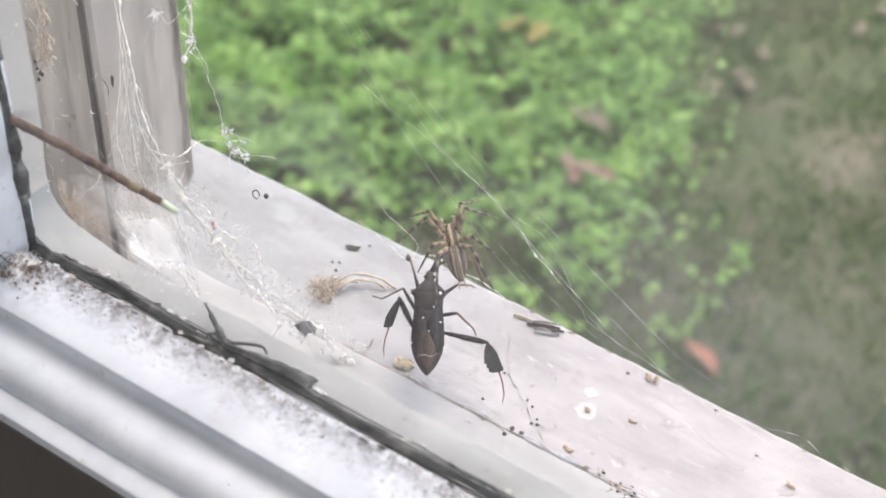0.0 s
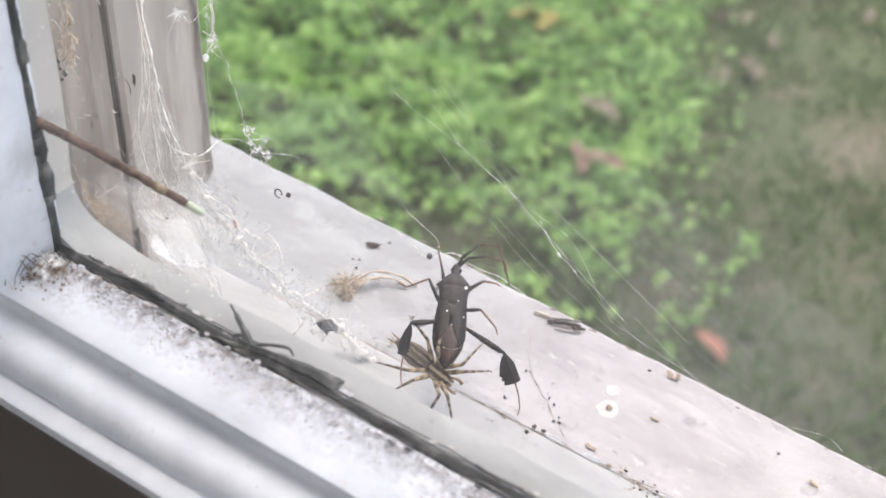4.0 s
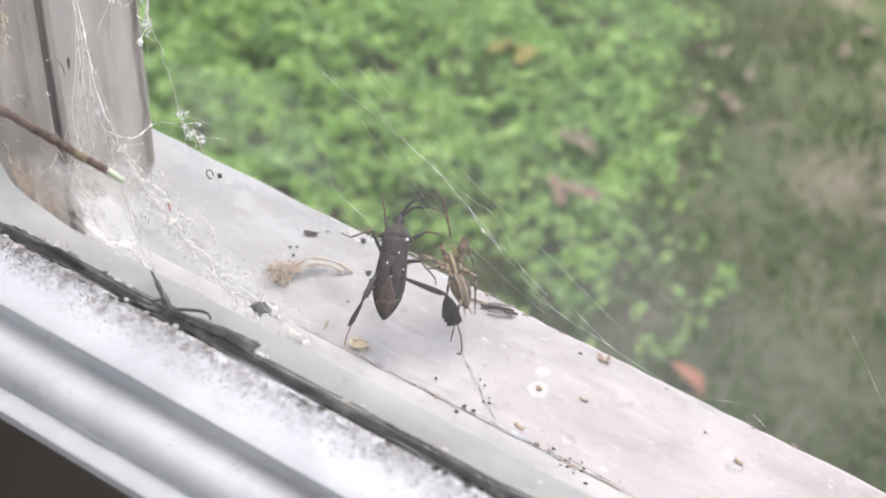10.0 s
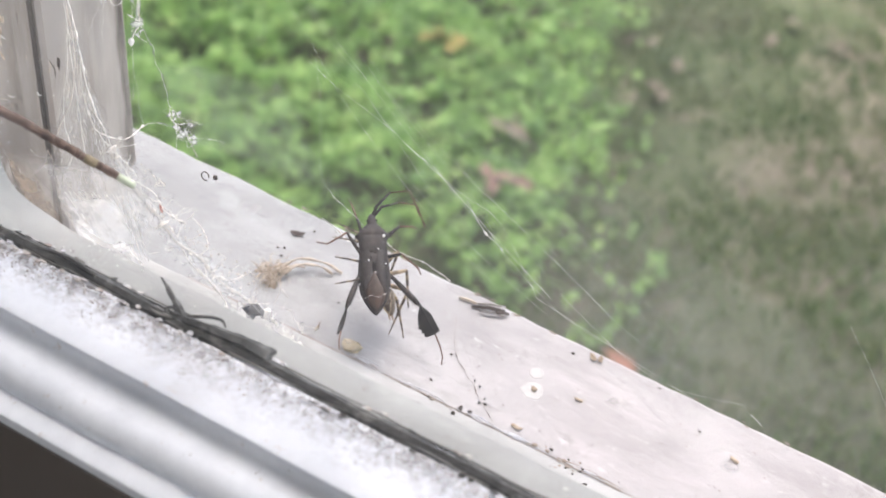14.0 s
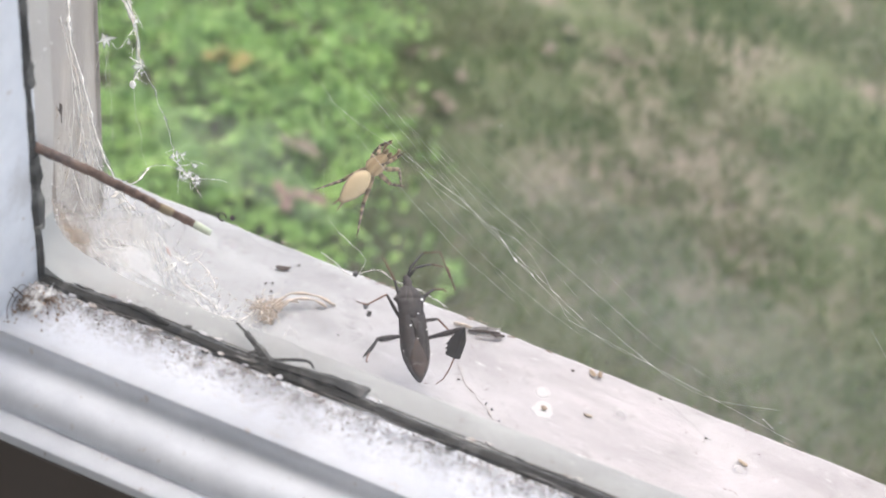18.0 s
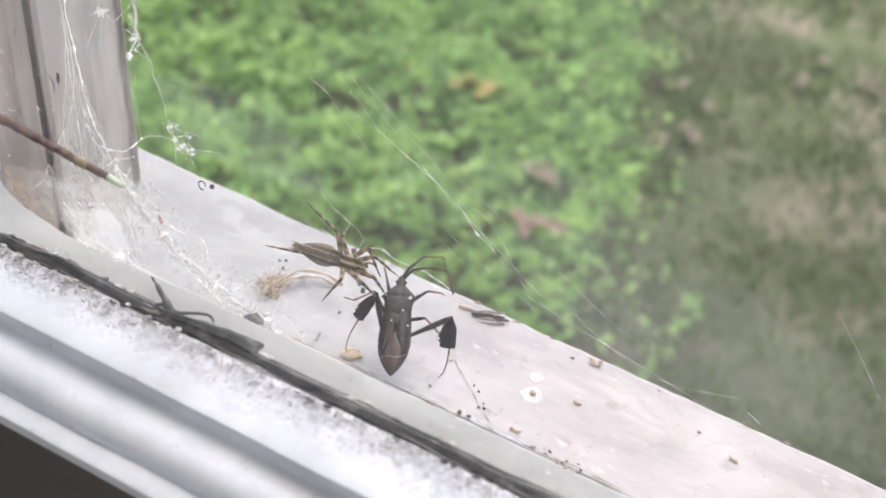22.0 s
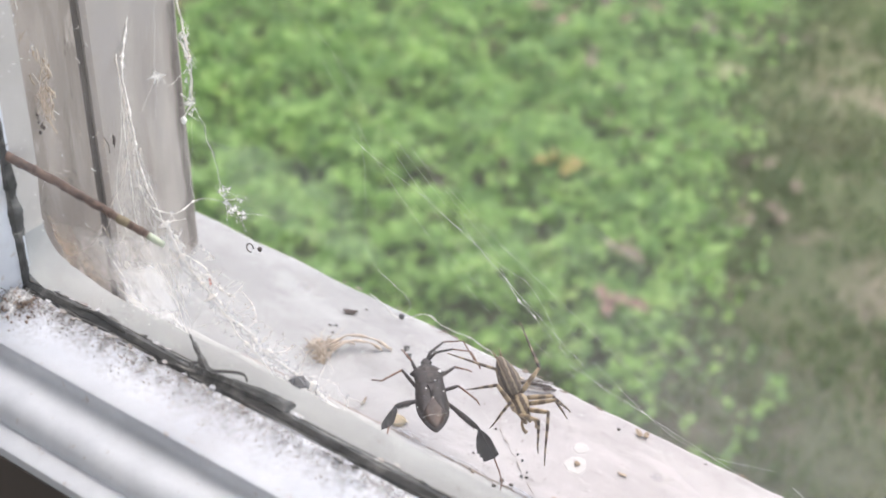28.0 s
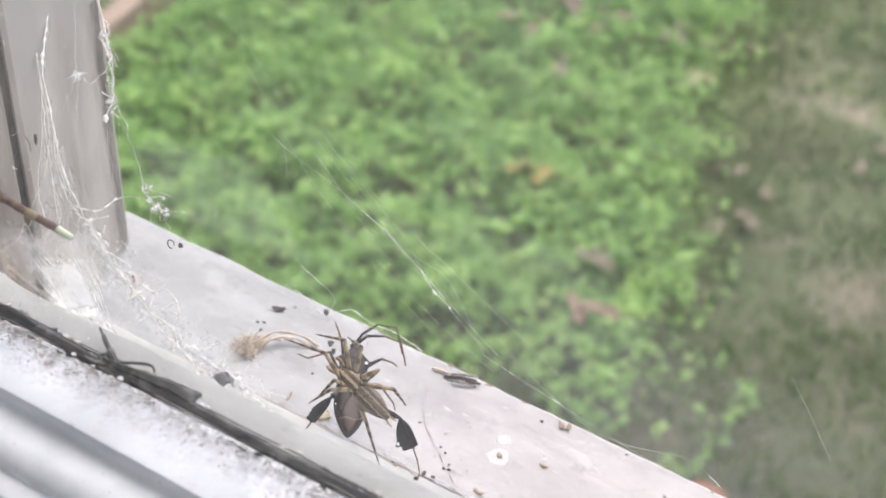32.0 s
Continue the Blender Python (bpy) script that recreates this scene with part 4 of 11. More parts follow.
# ---- cobwebs ----
FILM = silk("cobweb_film", (0.86, 0.86, 0.85), 0.44, 0.74, 110, (1, 1, 1))
STREAK = silk("dark_corner_streak", (0.13, 0.115, 0.105), 0.30, 0.75, 130, (1, 1, 0.3))
DENSE_FILM = silk("dense_white_silk", (0.93, 0.93, 0.93), 0.28, 0.56, 160, (1, 1, 1))
CHALK = silk("chalky_dirt", (0.52, 0.53, 0.555), 0.40, 0.78, 480, (1, 1, 1))
DIRT_FILM = silk("grimy_dust", (0.46, 0.43, 0.415), 0.48, 0.80, 800, (1, 1, 1))
PATCH = silk("faded_paint_patch", (0.78, 0.77, 0.77), 0.25, 0.85, 120, (1, 1, 1))
WIDE_FILM = silk("matted_web_film", (0.80, 0.80, 0.80), 0.34, 0.92, 120, (1, 1, 0.35))
THIN_FILM = silk("thin_sheet_web", (0.74, 0.77, 0.76), 0.36, 2.3, 16, (0.5, 1, 1))
FLUFF = silk("plant_fluff", (0.56, 0.47, 0.38), 0.36, 0.60, 300, (1, 1, 0.35))
VEIL = silk("dusty_veil", (0.62, 0.585, 0.55), 0.25, 0.95, 90, (1, 1, 1))
SKIN_FILM = silk("matted_shed_skin", (0.60, 0.50, 0.40), 0.30, 0.58, 500, (1, 1, 1))
BROWN_FILM = silk("brown_dusty_film", (0.42, 0.34, 0.27), 0.38, 0.66, 150, (1, 1, 1))


def smooth_path(pts, n=8, wobble=0.0, seed=0):
    """Points along a soft curve through pts, shaken a little."""
    pts = [Vector(p) for p in pts]
    ext = [2 * pts[0] - pts[1]] + pts + [2 * pts[-1] - pts[-2]]
    out = []
    for i in range(len(pts) - 1):
        p0, p1, p2, p3 = ext[i:i + 4]
        for k in range(n):
            u = k / n
            q = 0.5 * (2 * p1 + (p2 - p0) * u + (2 * p0 - 5 * p1 + 4 * p2 - p3) * u * u + (3 * p1 - p0 - 3 * p2 + p3) * u ** 3)
            out.append(q + wobble * noise.noise_vector(q * 0.35 + Vector((seed, 0, 0))))
    out.append(pts[-1])
    return out


def strand(parent, pts, r, wobble=0.25, lumps=0.0, mat=None, seed=0):
    path = smooth_path(pts, 10, wobble, seed)
    path = [p + 0.35 * wobble * noise.noise_vector(p * 1.3 + Vector((0, seed, 0))) for p in path]
    rad = [r * (0.55 + 0.5 * abs(noise.noise(p * 2.1)) + 3.6 * lumps * max(0, noise.noise(p * 0.9 + Vector((seed, 3, 0))) - 0.12)) for p in path]
    return part("strand", tube(bmesh.new(), path, rad, 5), mat or SILK, parent)


def ribbon(parent, pts, wide, mat, seed=0, label=""):
    """Torn film along a strand, its width coming and going."""
    path = smooth_path(pts, 10, 0.5, seed)
    bm = bmesh.new()
    rings = []
    for p in path:
        a = wide * max(0.08, 0.55 + 1.1 * noise.noise(p * 0.22 + Vector((seed, 0, 0))) + 0.5 * noise.noise(p * 1.1))
        b = wide * max(0.08, 0.55 + 1.1 * noise.noise(p * 0.25 + Vector((0, seed, 4))) + 0.5 * noise.noise(p * 1.2))
        side = Vector((0.7, 0.65, 0.12))
        rings.append([p - side * a, p - side * a * 0.4 + Vector((0, 0.15, 0)), p + side * b * 0.4, p + side * b])
    skin(bm, rings, closed=False)
    ob = part("film", bm, mat, parent, label)
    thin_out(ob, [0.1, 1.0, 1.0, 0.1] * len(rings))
    ob.visible_shadow = False
    return ob


def sheet(parent, name, corners, mat, nu=14, nv=10, sag=0.8, label=""):
    """A loose film between four corners."""
    a, b, c, d = (Vector(p) for p in corners)
    bm = bmesh.new()
    vs = []
    for j in range(nv + 1):
        v = j / nv
        row = []
        for i in range(nu + 1):
            u = i / nu
            p = (a * (1 - u) + b * u) * (1 - v) + (d * (1 - u) + c * u) * v
            e = min(u, 1 - u, v, 1 - v)
            ragged = 0.12 * (1 - min(1, e * 6))
            p += (Vector((a + b + c + d)) / 4 - p) * max(0, ragged * (0.6 + noise.noise((u * 9, v * 9, 2.0))) * 3)
            row.append(bm.verts.new(p + sag * noise.noise_vector(p * 0.12)))
        vs.append(row)
    for r0, r1 in zip(vs, vs[1:]):
        for i in range(nu):
            bm.faces.new((r0[i], r0[i + 1], r1[i + 1], r1[i]))
    ob = part(name, bm, mat, parent, label, smooth=True)
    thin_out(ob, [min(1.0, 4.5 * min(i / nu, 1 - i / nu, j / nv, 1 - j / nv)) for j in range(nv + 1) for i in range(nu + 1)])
    ob.visible_shadow = False
    return ob


def tuft(parent, centre, size, mat, rng, label="", tilt=(0.7, 0.65, 0.1), up=(-0.35, 0.45, 0.8)):
    """A ragged scrap of silk, thick in the middle and thinning into points."""
    c, a, b = Vector(centre), Vector(tilt), Vector(up)
    n = 18
    bm = bmesh.new()
    mid = bm.verts.new(c)
    inner, outer = [], []
    for k in range(n):
        t = 2 * math.pi * k / n
        r = size * rng.choice((0.35, 0.5, 0.6, 0.8, 1.3)) * rng.uniform(0.8, 1.2)
        d = a * math.cos(t) + b * math.sin(t)
        inner.append(bm.verts.new(c + d * r * 0.45 + Vector((0, 0, rng.uniform(-0.1, 0.1) * size))))
        outer.append(bm.verts.new(c + d * r + Vector((0, 0, rng.uniform(-0.2, 0.2) * size))))
    for k in range(n):
        j = (k + 1) % n
        bm.faces.new((mid, inner[k], inner[j]))
        bm.faces.new((inner[k], outer[k], outer[j], inner[j]))
    ob = part("film", bm, mat, parent, label)
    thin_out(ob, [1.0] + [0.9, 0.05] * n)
    ob.visible_shadow = False
    return ob


def build_jamb_web():
    w = empty("cobweb")
    tagged(w, "old dusty white cobweb strung from the jamb down to the sill", "cobweb")
    main = [
        ([(-15.8, 57.1, 75.5), (-10.1, 54.1, 70.9), (-5.7, 52.2, 68.7), (-2.0, 49.3, 64.1), (1.6, 46.3, 57.8), (3.9, 42.3, 51.5), (3.5, 39.2, 46.5), (3.6, 36.4, 43.3)], 0.11, 0.6),
        ([(-10.6, 61.1, 75.9), (-5.6, 53.8, 70.4), (-2.5, 50.6, 66.1), (3.1, 46.5, 58.6), (7.2, 43.9, 50.6), (10.6, 43.6, 44.2), (12.8, 44.1, 39.6), (16.0, 45.9, 34.0)], 0.14, 1.0),
        ([(-3.6, 50.7, 67.0), (-1.0, 47.4, 61.2), (1.4, 44.0, 55.4), (3.3, 40.2, 49.5), (5.8, 37.9, 43.1), (8.6, 37.4, 38.7)], 0.08, 0.5),
        ([(-10.3, 56.1, 73.4), (-4.0, 50.6, 65.6), (1.4, 45.7, 57.3), (5.1, 42.5, 49.0), (7.5, 40.2, 41.1), (10.1, 39.7, 35.0)], 0.08, 0.5),
        ([(3.1, 46.5, 58.6), (5.7, 43.6, 51.5), (9.0, 42.9, 44.6), (12.9, 45.1, 42.4), (14.2, 47.5, 42.4), (13.7, 51.7, 42.4)], 0.10, 0.8),
        ([(9.0, 42.9, 44.6), (11.4, 43.8, 40.4), (13.4, 46.3, 39.9), (14.4, 48.3, 39.7)], 0.07, 0.5),
        ([(1.2, 36.3, 39.4), (1.4, 34.0, 37.0), (-0.4, 30.5, 34.8), (-1.5, 29.5, 34.5)], 0.12, 1.0),
        ([(2.1, 38.1, 40.5), (2.1, 36.2, 38.7), (-0.2, 34.6, 38.6), (-3.6, 34.4, 40.5)], 0.06, 0.5),
        ([(9.4, 46.2, 37.7), (13.2, 45.8, 33.4), (17.3, 45.5, 29.0), (22.0, 45.8, 24.8), (25.9, 45.7, 20.8), (30.7, 47.2, 17.7), (34.7, 47.5, 14.0), (39.7, 48.9, 10.6), (44.9, 50.5, 7.4), (48.8, 51.3, 4.2), (55.7, 51.9, -1.0)], 0.16, 1.6),
        ([(15.4, 45.8, 32.1), (18.4, 47.9, 29.1), (21.8, 47.9, 25.5), (25.3, 50.0, 22.3)], 0.09, 0.6),
        ([(25.9, 45.7, 20.8), (30.2, 45.5, 16.4), (35.3, 46.2, 12.3), (38.5, 46.4, 8.9), (38.5, 43.9, 6.6), (37.4, 41.7, 5.1)], 0.10, 0.9),
        ([(34.7, 47.5, 14.0), (37.6, 49.7, 12.7), (39.1, 52.7, 13.2)], 0.12, 1.2),
        ([(30.7, 47.2, 17.7), (31.0, 50.1, 18.8), (27.9, 52.7, 20.2), (24.1, 53.2, 21.5)], 0.07, 0.6),
        ([(48.8, 51.3, 4.2), (51.7, 50.3, 1.4), (53.9, 51.2, -0.6)], 0.16, 1.5),
        ([(8.4, 41.5, 33.8), (13.0, 39.0, 26.9), (18.0, 38.0, 21.3), (22.6, 36.9, 17.3), (25.1, 36.6, 15.5)], 0.09, 0.6),
        ([(13.7, 40.4, 29.4), (18.9, 39.1, 23.4), (22.5, 37.7, 18.2), (25.2, 36.5, 15.3)], 0.07, 0.4),
        ([(3.5, 41.0, 36.4), (3.9, 36.5, 31.8), (6.7, 33.7, 27.3), (12.1, 34.5, 23.1), (15.8, 34.2, 20.5)], 0.07, 0.5),
        ([(15.3, 41.6, 28.1), (16.6, 42.1, 26.2), (17.2, 44.0, 26.1), (18.5, 43.8, 25.1)], 0.08, 0.9),
        ([(-11.0, 35.6, 49.4), (-10.3, 37.0, 50.3), (-9.4, 37.8, 50.5)], 0.09, 0.6),
        ([(-12.1, 45.3, 56.4), (-7.9, 40.6, 49.3), (-3.2, 38.2, 44.0), (0.9, 37.7, 41.0)], 0.05, 0.3),
    ]
    for i, (pts, r, l) in enumerate(main):
        strand(w, pts, r * (2.0 if 8 <= i <= 17 else 1.2), 0.3, l * 1.4, DUSTY_SILK if i in (0, 6, 7, 19) else SILK, i)
    rng = random.Random(12)
    a0, a1 = [Vector(p) for p in ((-4.0, 50.0, 54.4), (1.1, 50.6, 51.8))]
    b0, b1 = [Vector(p) for p in ((1.4, 36.8, 33.5), (16.5, 42.2, 26.4))]
    for i, wide in ((0, 0.9), (1, 1.2), (3, 0.9), (4, 1.1), (6, 0.7), (8, 2.2), (9, 1.0), (10, 1.4), (11, 1.4), (12, 0.9), (14, 1.5), (13, 1.5), (15, 1.0)):
        ribbon(w, main[i][0], wide, DENSE_FILM if i in (8, 14) else FILM, i)
    for i in range(20):
        u, v = rng.random(), rng.random()
        p, q = a0.lerp(a1, u), b0.lerp(b1, min(1, max(0, u + rng.uniform(-0.35, 0.35))))
        s, e = sorted((rng.random(), rng.random()))
        s, e = s * 0.7, max(e, s * 0.7 + 0.25)
        strand(w, [p.lerp(q, s), p.lerp(q, (s + e) / 2) + Vector((rng.uniform(-1, 1), 0, rng.uniform(-1, 1))), p.lerp(q, min(1.1, e))], rng.uniform(0.02, 0.05), 0.9, 0.9, SILK, 40 + i)
    c0, c1 = [Vector(p) for p in ((13.7, 46.1, 33.4), (44.1, 51.1, 8.5))]
    spine = smooth_path(main[8][0], 6, 0.3)
    for i in range(110):
        p = rng.choice(spine[4:] if i < 80 else smooth_path(main[14][0], 5))
        q = p + Vector((rng.gauss(0, 3.0), rng.gauss(0, 2.0), rng.gauss(-1.0, 2.4)))
        strand(w, [p, (p + q) / 2 + Vector((rng.uniform(-0.5, 0.5), 0, rng.uniform(-0.5, 0.5))), q], rng.uniform(0.02, 0.055), 0.3, 2.2, SILK, 90 + i)
    # knots of fluff along the long strand
    for i in range(26):
        p = spine[int(6 + (len(spine) - 8) * (i + rng.random()) / 26)]
        tuft(w, p, rng.uniform(1.0, 2.2), DENSE_FILM, rng)
    sheet(w, "film", [(-7.1, 42.0, 22.6), (8.2, 50.9, 21.6), (29.1, 30.5, 25.4), (18.4, 26.5, 28.1)], DENSE_FILM, label="torn white silk film")
    sheet(w, "film", [(-2.4, 40.1, 23.9), (5.1, 43.0, 22.1), (24.6, 28.7, 26.5), (17.5, 26.6, 28.9)], DENSE_FILM, 16, 16, 0.7, "dense white silk film")
    sheet(w, "film", [(5.5, 40.8, 22.7), (11.1, 44.1, 22.4), (31.0, 31.4, 22.0), (28.9, 30.7, 22.6)], FILM, 10, 14, 0.5)
    sheet(w, "film", [(-3.5, 34.3, 38.8), (10.3, 52.8, 34.5), (25.6, 47.3, 17.9), (10.2, 32.2, 19.0)], WIDE_FILM, 16, 14, 1.2)
    sheet(w, "film", [(-2.0, 44.6, 49.5), (3.1, 50.1, 48.6), (12.1, 49.8, 33.4), (-0.3, 33.7, 34.7)], WIDE_FILM, 12, 12, 1.0)
    sheet(w, "film", [(4.9, 34.8, 28.0), (12.2, 39.1, 27.6), (16.7, 35.7, 19.9), (11.6, 32.8, 21.7)], FILM)
    sheet(w, "film", [(2.1, 47.5, 46.7), (8.7, 47.4, 40.9), (13.7, 46.1, 33.4), (4.1, 38.5, 35.2)], THIN_FILM)
    sheet(w, "film", [(3.1, 21.6, 48.3), (4.4, 24.7, 47.5), (22.9, 20.8, 38.2), (19.3, 17.8, 40.6)], BROWN_FILM, label="brown dusty silk film")
    sheet(w, "film", [(45.3, 49.6, 7.8), (49.7, 52.8, 5.2), (58.1, 51.8, -2.7), (51.5, 49.2, 0.5)], FILM)
    sheet(w, "film", [(2.8, 22.7, 49.6), (7.2, 33.4, 45.0), (19.6, 27.7, 31.7), (16.4, 17.6, 42.2)], VEIL, 14, 14, 0.8, "dusty grey veil of old silk")
    # brown dust hung over the soft corner, and the pale matted veil behind it
    sheet(w, "film", [(22, 5.0, 71), (31, 5.0, 70), (39, 5.0, 57), (29, 5.0, 54)], BROWN_FILM, 14, 14, 0.5, "brown dusty silk in the corner")
    sheet(w, "film", [(24, 4.6, 68), (29, 4.6, 66), (36, 4.6, 59), (31, 4.6, 57)], BROWN_FILM, 12, 12, 0.4)
    sheet(w, "film", [(32, 3.8, 63), (39, 3.8, 62), (56, 3.8, 59), (50, 3.8, 57)], VEIL, 14, 10, 0.3)
    sheet(w, "film", [(1, 28, 43), (36, 28, 60), (44, 28, 40), (14, 28, 30)], WIDE_FILM, 18, 16, 1.0, "pale matted veil of old silk")
    sheet(w, "film", [(4, 30, 41), (30, 30, 54), (38, 30, 37), (16, 30, 30)], VEIL, 16, 14, 1.0)
    sheet(w, "film", [(14, 24.5, 43), (32, 24.5, 50), (37, 24.5, 38), (26, 24.5, 33)], DENSE_FILM, 16, 16, 0.8, "torn patch of dense white silk")
    for i in range(34):
        u = rng.random()
        p = Vector((16, 25, 43)).lerp(Vector((33, 26, 49)), u)
        q = Vector((26, 26, 33)).lerp(Vector((38, 25, 34)), min(1, max(0, u + rng.gauss(0, 0.12)))) + Vector((0, rng.gauss(0, 1), 0))
        e = rng.uniform(0.6, 1.12)
        strand(w, [p, p.lerp(q, e * 0.5) + Vector((rng.gauss(0, 0.5), 0, rng.gauss(0, 0.5))), p.lerp(q, e)], rng.uniform(0.025, 0.06), 0.3, 1.2, SILK, 800 + i)
    # net of fine threads with knots, spread either side of the long strand
    across, upward = Vector((0.80, 0.55, 0.0)), Vector((-0.3, 0.45, 0.84))
    nodes = []
    for i in range(150):
        p = spine[int((len(spine) - 1) * rng.random())]
        nodes.append(p + across * rng.gauss(0.5, 3.6) + upward * rng.gauss(0.3, 2.6))
    for i, p in enumerate(nodes):
        near = sorted(nodes, key=lambda q: (q - p).length)[1:4]
        for k, q in enumerate(near[:2 + i % 2]):
            strand(w, [p, (p + q) / 2 + Vector((rng.gauss(0, 0.25), 0, rng.gauss(-0.15, 0.25))), q], rng.uniform(0.016, 0.042), 0.12, 1.6, SILK, 900 + 3 * i + k)
        if i % 3 == 0:
            tuft(w, p, rng.uniform(0.5, 1.2), DENSE_FILM, rng)
    # dust caught in the silk
    rng = random.Random(5)
    bm = bmesh.new()
    for i in range(260):
        p = a0.lerp(a1, rng.random()).lerp(b0.lerp(b1, rng.random()), rng.random()) if i < 130 else c0.lerp(c1, rng.random()) + Vector((rng.uniform(-5, 5), rng.uniform(-3, 3), rng.uniform(-3, 3)))
        bmesh.ops.create_icosphere(bm, subdivisions=1, radius=rng.uniform(0.1, 0.32), matrix=Matrix.Translation(p) @ Euler((rng.random() * 6, rng.random() * 6, 0)).to_matrix().to_4x4() @ Matrix.Diagonal((1, rng.uniform(0.4, 1), rng.uniform(0.3, 0.8), 1)))
    ob = part("dust", bm, DUSTY_SILK, w, "specks of dust and crumbs in the silk")
    ob["kind"] = "stuff"


def build_hanging_web():
    w = empty("hanging_web")
    tagged(w, "knotted pale web strand hanging beside the jamb", "cobweb")
    for i, (pts, r, l) in enumerate([
        ([(-7.2, 72.4, 75.9), (-2.4, 69.2, 71.8), (1.8, 65.8, 66.3), (6.0, 61.5, 59.8)], 0.22, 2.0),
        ([(6.0, 61.5, 59.8), (8.2, 61.0, 57.4), (11.5, 59.8, 53.4), (13.8, 59.0, 48.9), (15.8, 58.1, 44.7)], 0.10, 0.4),
        ([(15.8, 58.1, 44.7), (17.2, 57.1, 42.4), (19.1, 57.6, 39.8), (20.5, 58.4, 37.9)], 0.15, 2.4),
        ([(20.5, 58.4, 37.9), (22.5, 61.0, 37.5), (25.8, 63.5, 36.0)], 0.08, 0.8),
        ([(20.5, 58.4, 37.9), (22.1, 57.6, 35.7), (23.0, 57.5, 34.9)], 0.10, 1.0),
        ([(12.6, 52.9, 41.2), (14.3, 54.4, 41.7), (16.7, 55.9, 41.4), (18.3, 57.4, 40.2)], 0.10, 1.0),
        ([(6.0, 61.5, 59.8), (5.7, 60.3, 58.6), (5.9, 58.7, 56.6)], 0.12, 1.4),
        ([(5.9, 58.7, 56.6), (7.8, 56.7, 51.1), (10.9, 54.0, 43.8), (12.6, 52.9, 41.2)], 0.05, 0.3),
        ([(1.8, 65.8, 66.3), (-0.7, 66.6, 69.3), (-2.1, 66.9, 70.6), (-1.7, 67.9, 71.5)], 0.16, 1.4),
        ([(-17.7, 84.7, 43.9), (-15.0, 81.3, 40.6), (-12.0, 77.3, 33.2), (-9.7, 73.9, 26.7)], 0.05, 0.3),
        ([(0.1, 57.4, 66.6), (-3.9, 61.7, 73.0), (-6.9, 65.9, 78.5)], 0.05, 0.3),
        ([(0.1, 57.4, 66.6), (2.7, 58.6, 64.2), (2.7, 62.1, 64.8)], 0.09, 0.9),
        ([(0.1, 57.4, 66.6), (1.1, 53.6, 63.2), (1.8, 50.5, 60.7)], 0.07, 0.6),
        ([(0.9, 57.1, 65.7), (2.0, 55.3, 62.7), (3.5, 52.5, 58.3)], 0.05, 0.4),
    ]):
        strand(w, pts, r * 0.62, 0.5, l, SILK if i % 4 else DUSTY_SILK, 200 + i)
        if r > 0.09:
            ribbon(w, pts, r * 3.8, DENSE_FILM if r > 0.15 else FILM, 230 + i)
    rng = random.Random(61)
    for p, n, size in (((6.0, 61.5, 59.8), 6, 1.2), ((17.0, 57.4, 42.6), 6, 1.1), ((19.6, 57.9, 39.2), 7, 1.1), ((21.0, 58.8, 37.4), 4, 0.9), ((-1.0, 68.0, 70.0), 5, 1.1), ((2.4, 64.9, 65.0), 5, 1.0)):
        for k in range(n):
            q = Vector(p) + Vector((rng.gauss(0, 0.8), rng.gauss(0, 0.5), rng.gauss(0, 1.3)))
            tuft(w, q, size * rng.uniform(0.5, 1.1), DENSE_FILM, rng)
            strand(w, [q, q + Vector((rng.gauss(0, 1), 0, rng.gauss(0, 1))), q + Vector((rng.gauss(0, 1.8), rng.gauss(0, 0.8), rng.gauss(-0.6, 1.8)))], rng.uniform(0.03, 0.06), 0.2, 1.2, SILK, 260 + k)
    tuft(w, (0.9, 56.6, 66.7), 2.2, DENSE_FILM, random.Random(6), "small star of matted silk")
    sheet(w, "film", [(4.7, 61.7, 61.0), (6.1, 62.5, 60.8), (7.3, 61.8, 59.1), (6.0, 60.7, 58.8)], FILM, 8, 8, 0.3)
    bm = bmesh.new()
    bmesh.ops.create_icosphere(bm, subdivisions=2, radius=0.85, matrix=Matrix.Translation((5.9, 58.6, 56.5)) @ Matrix.Diagonal((0.8, 0.8, 1.15, 1)))
    part("egg_case", uneven(bm, 0.2, 1.5), WHITE_SPECK, w, "small white silk ball", smooth=True)


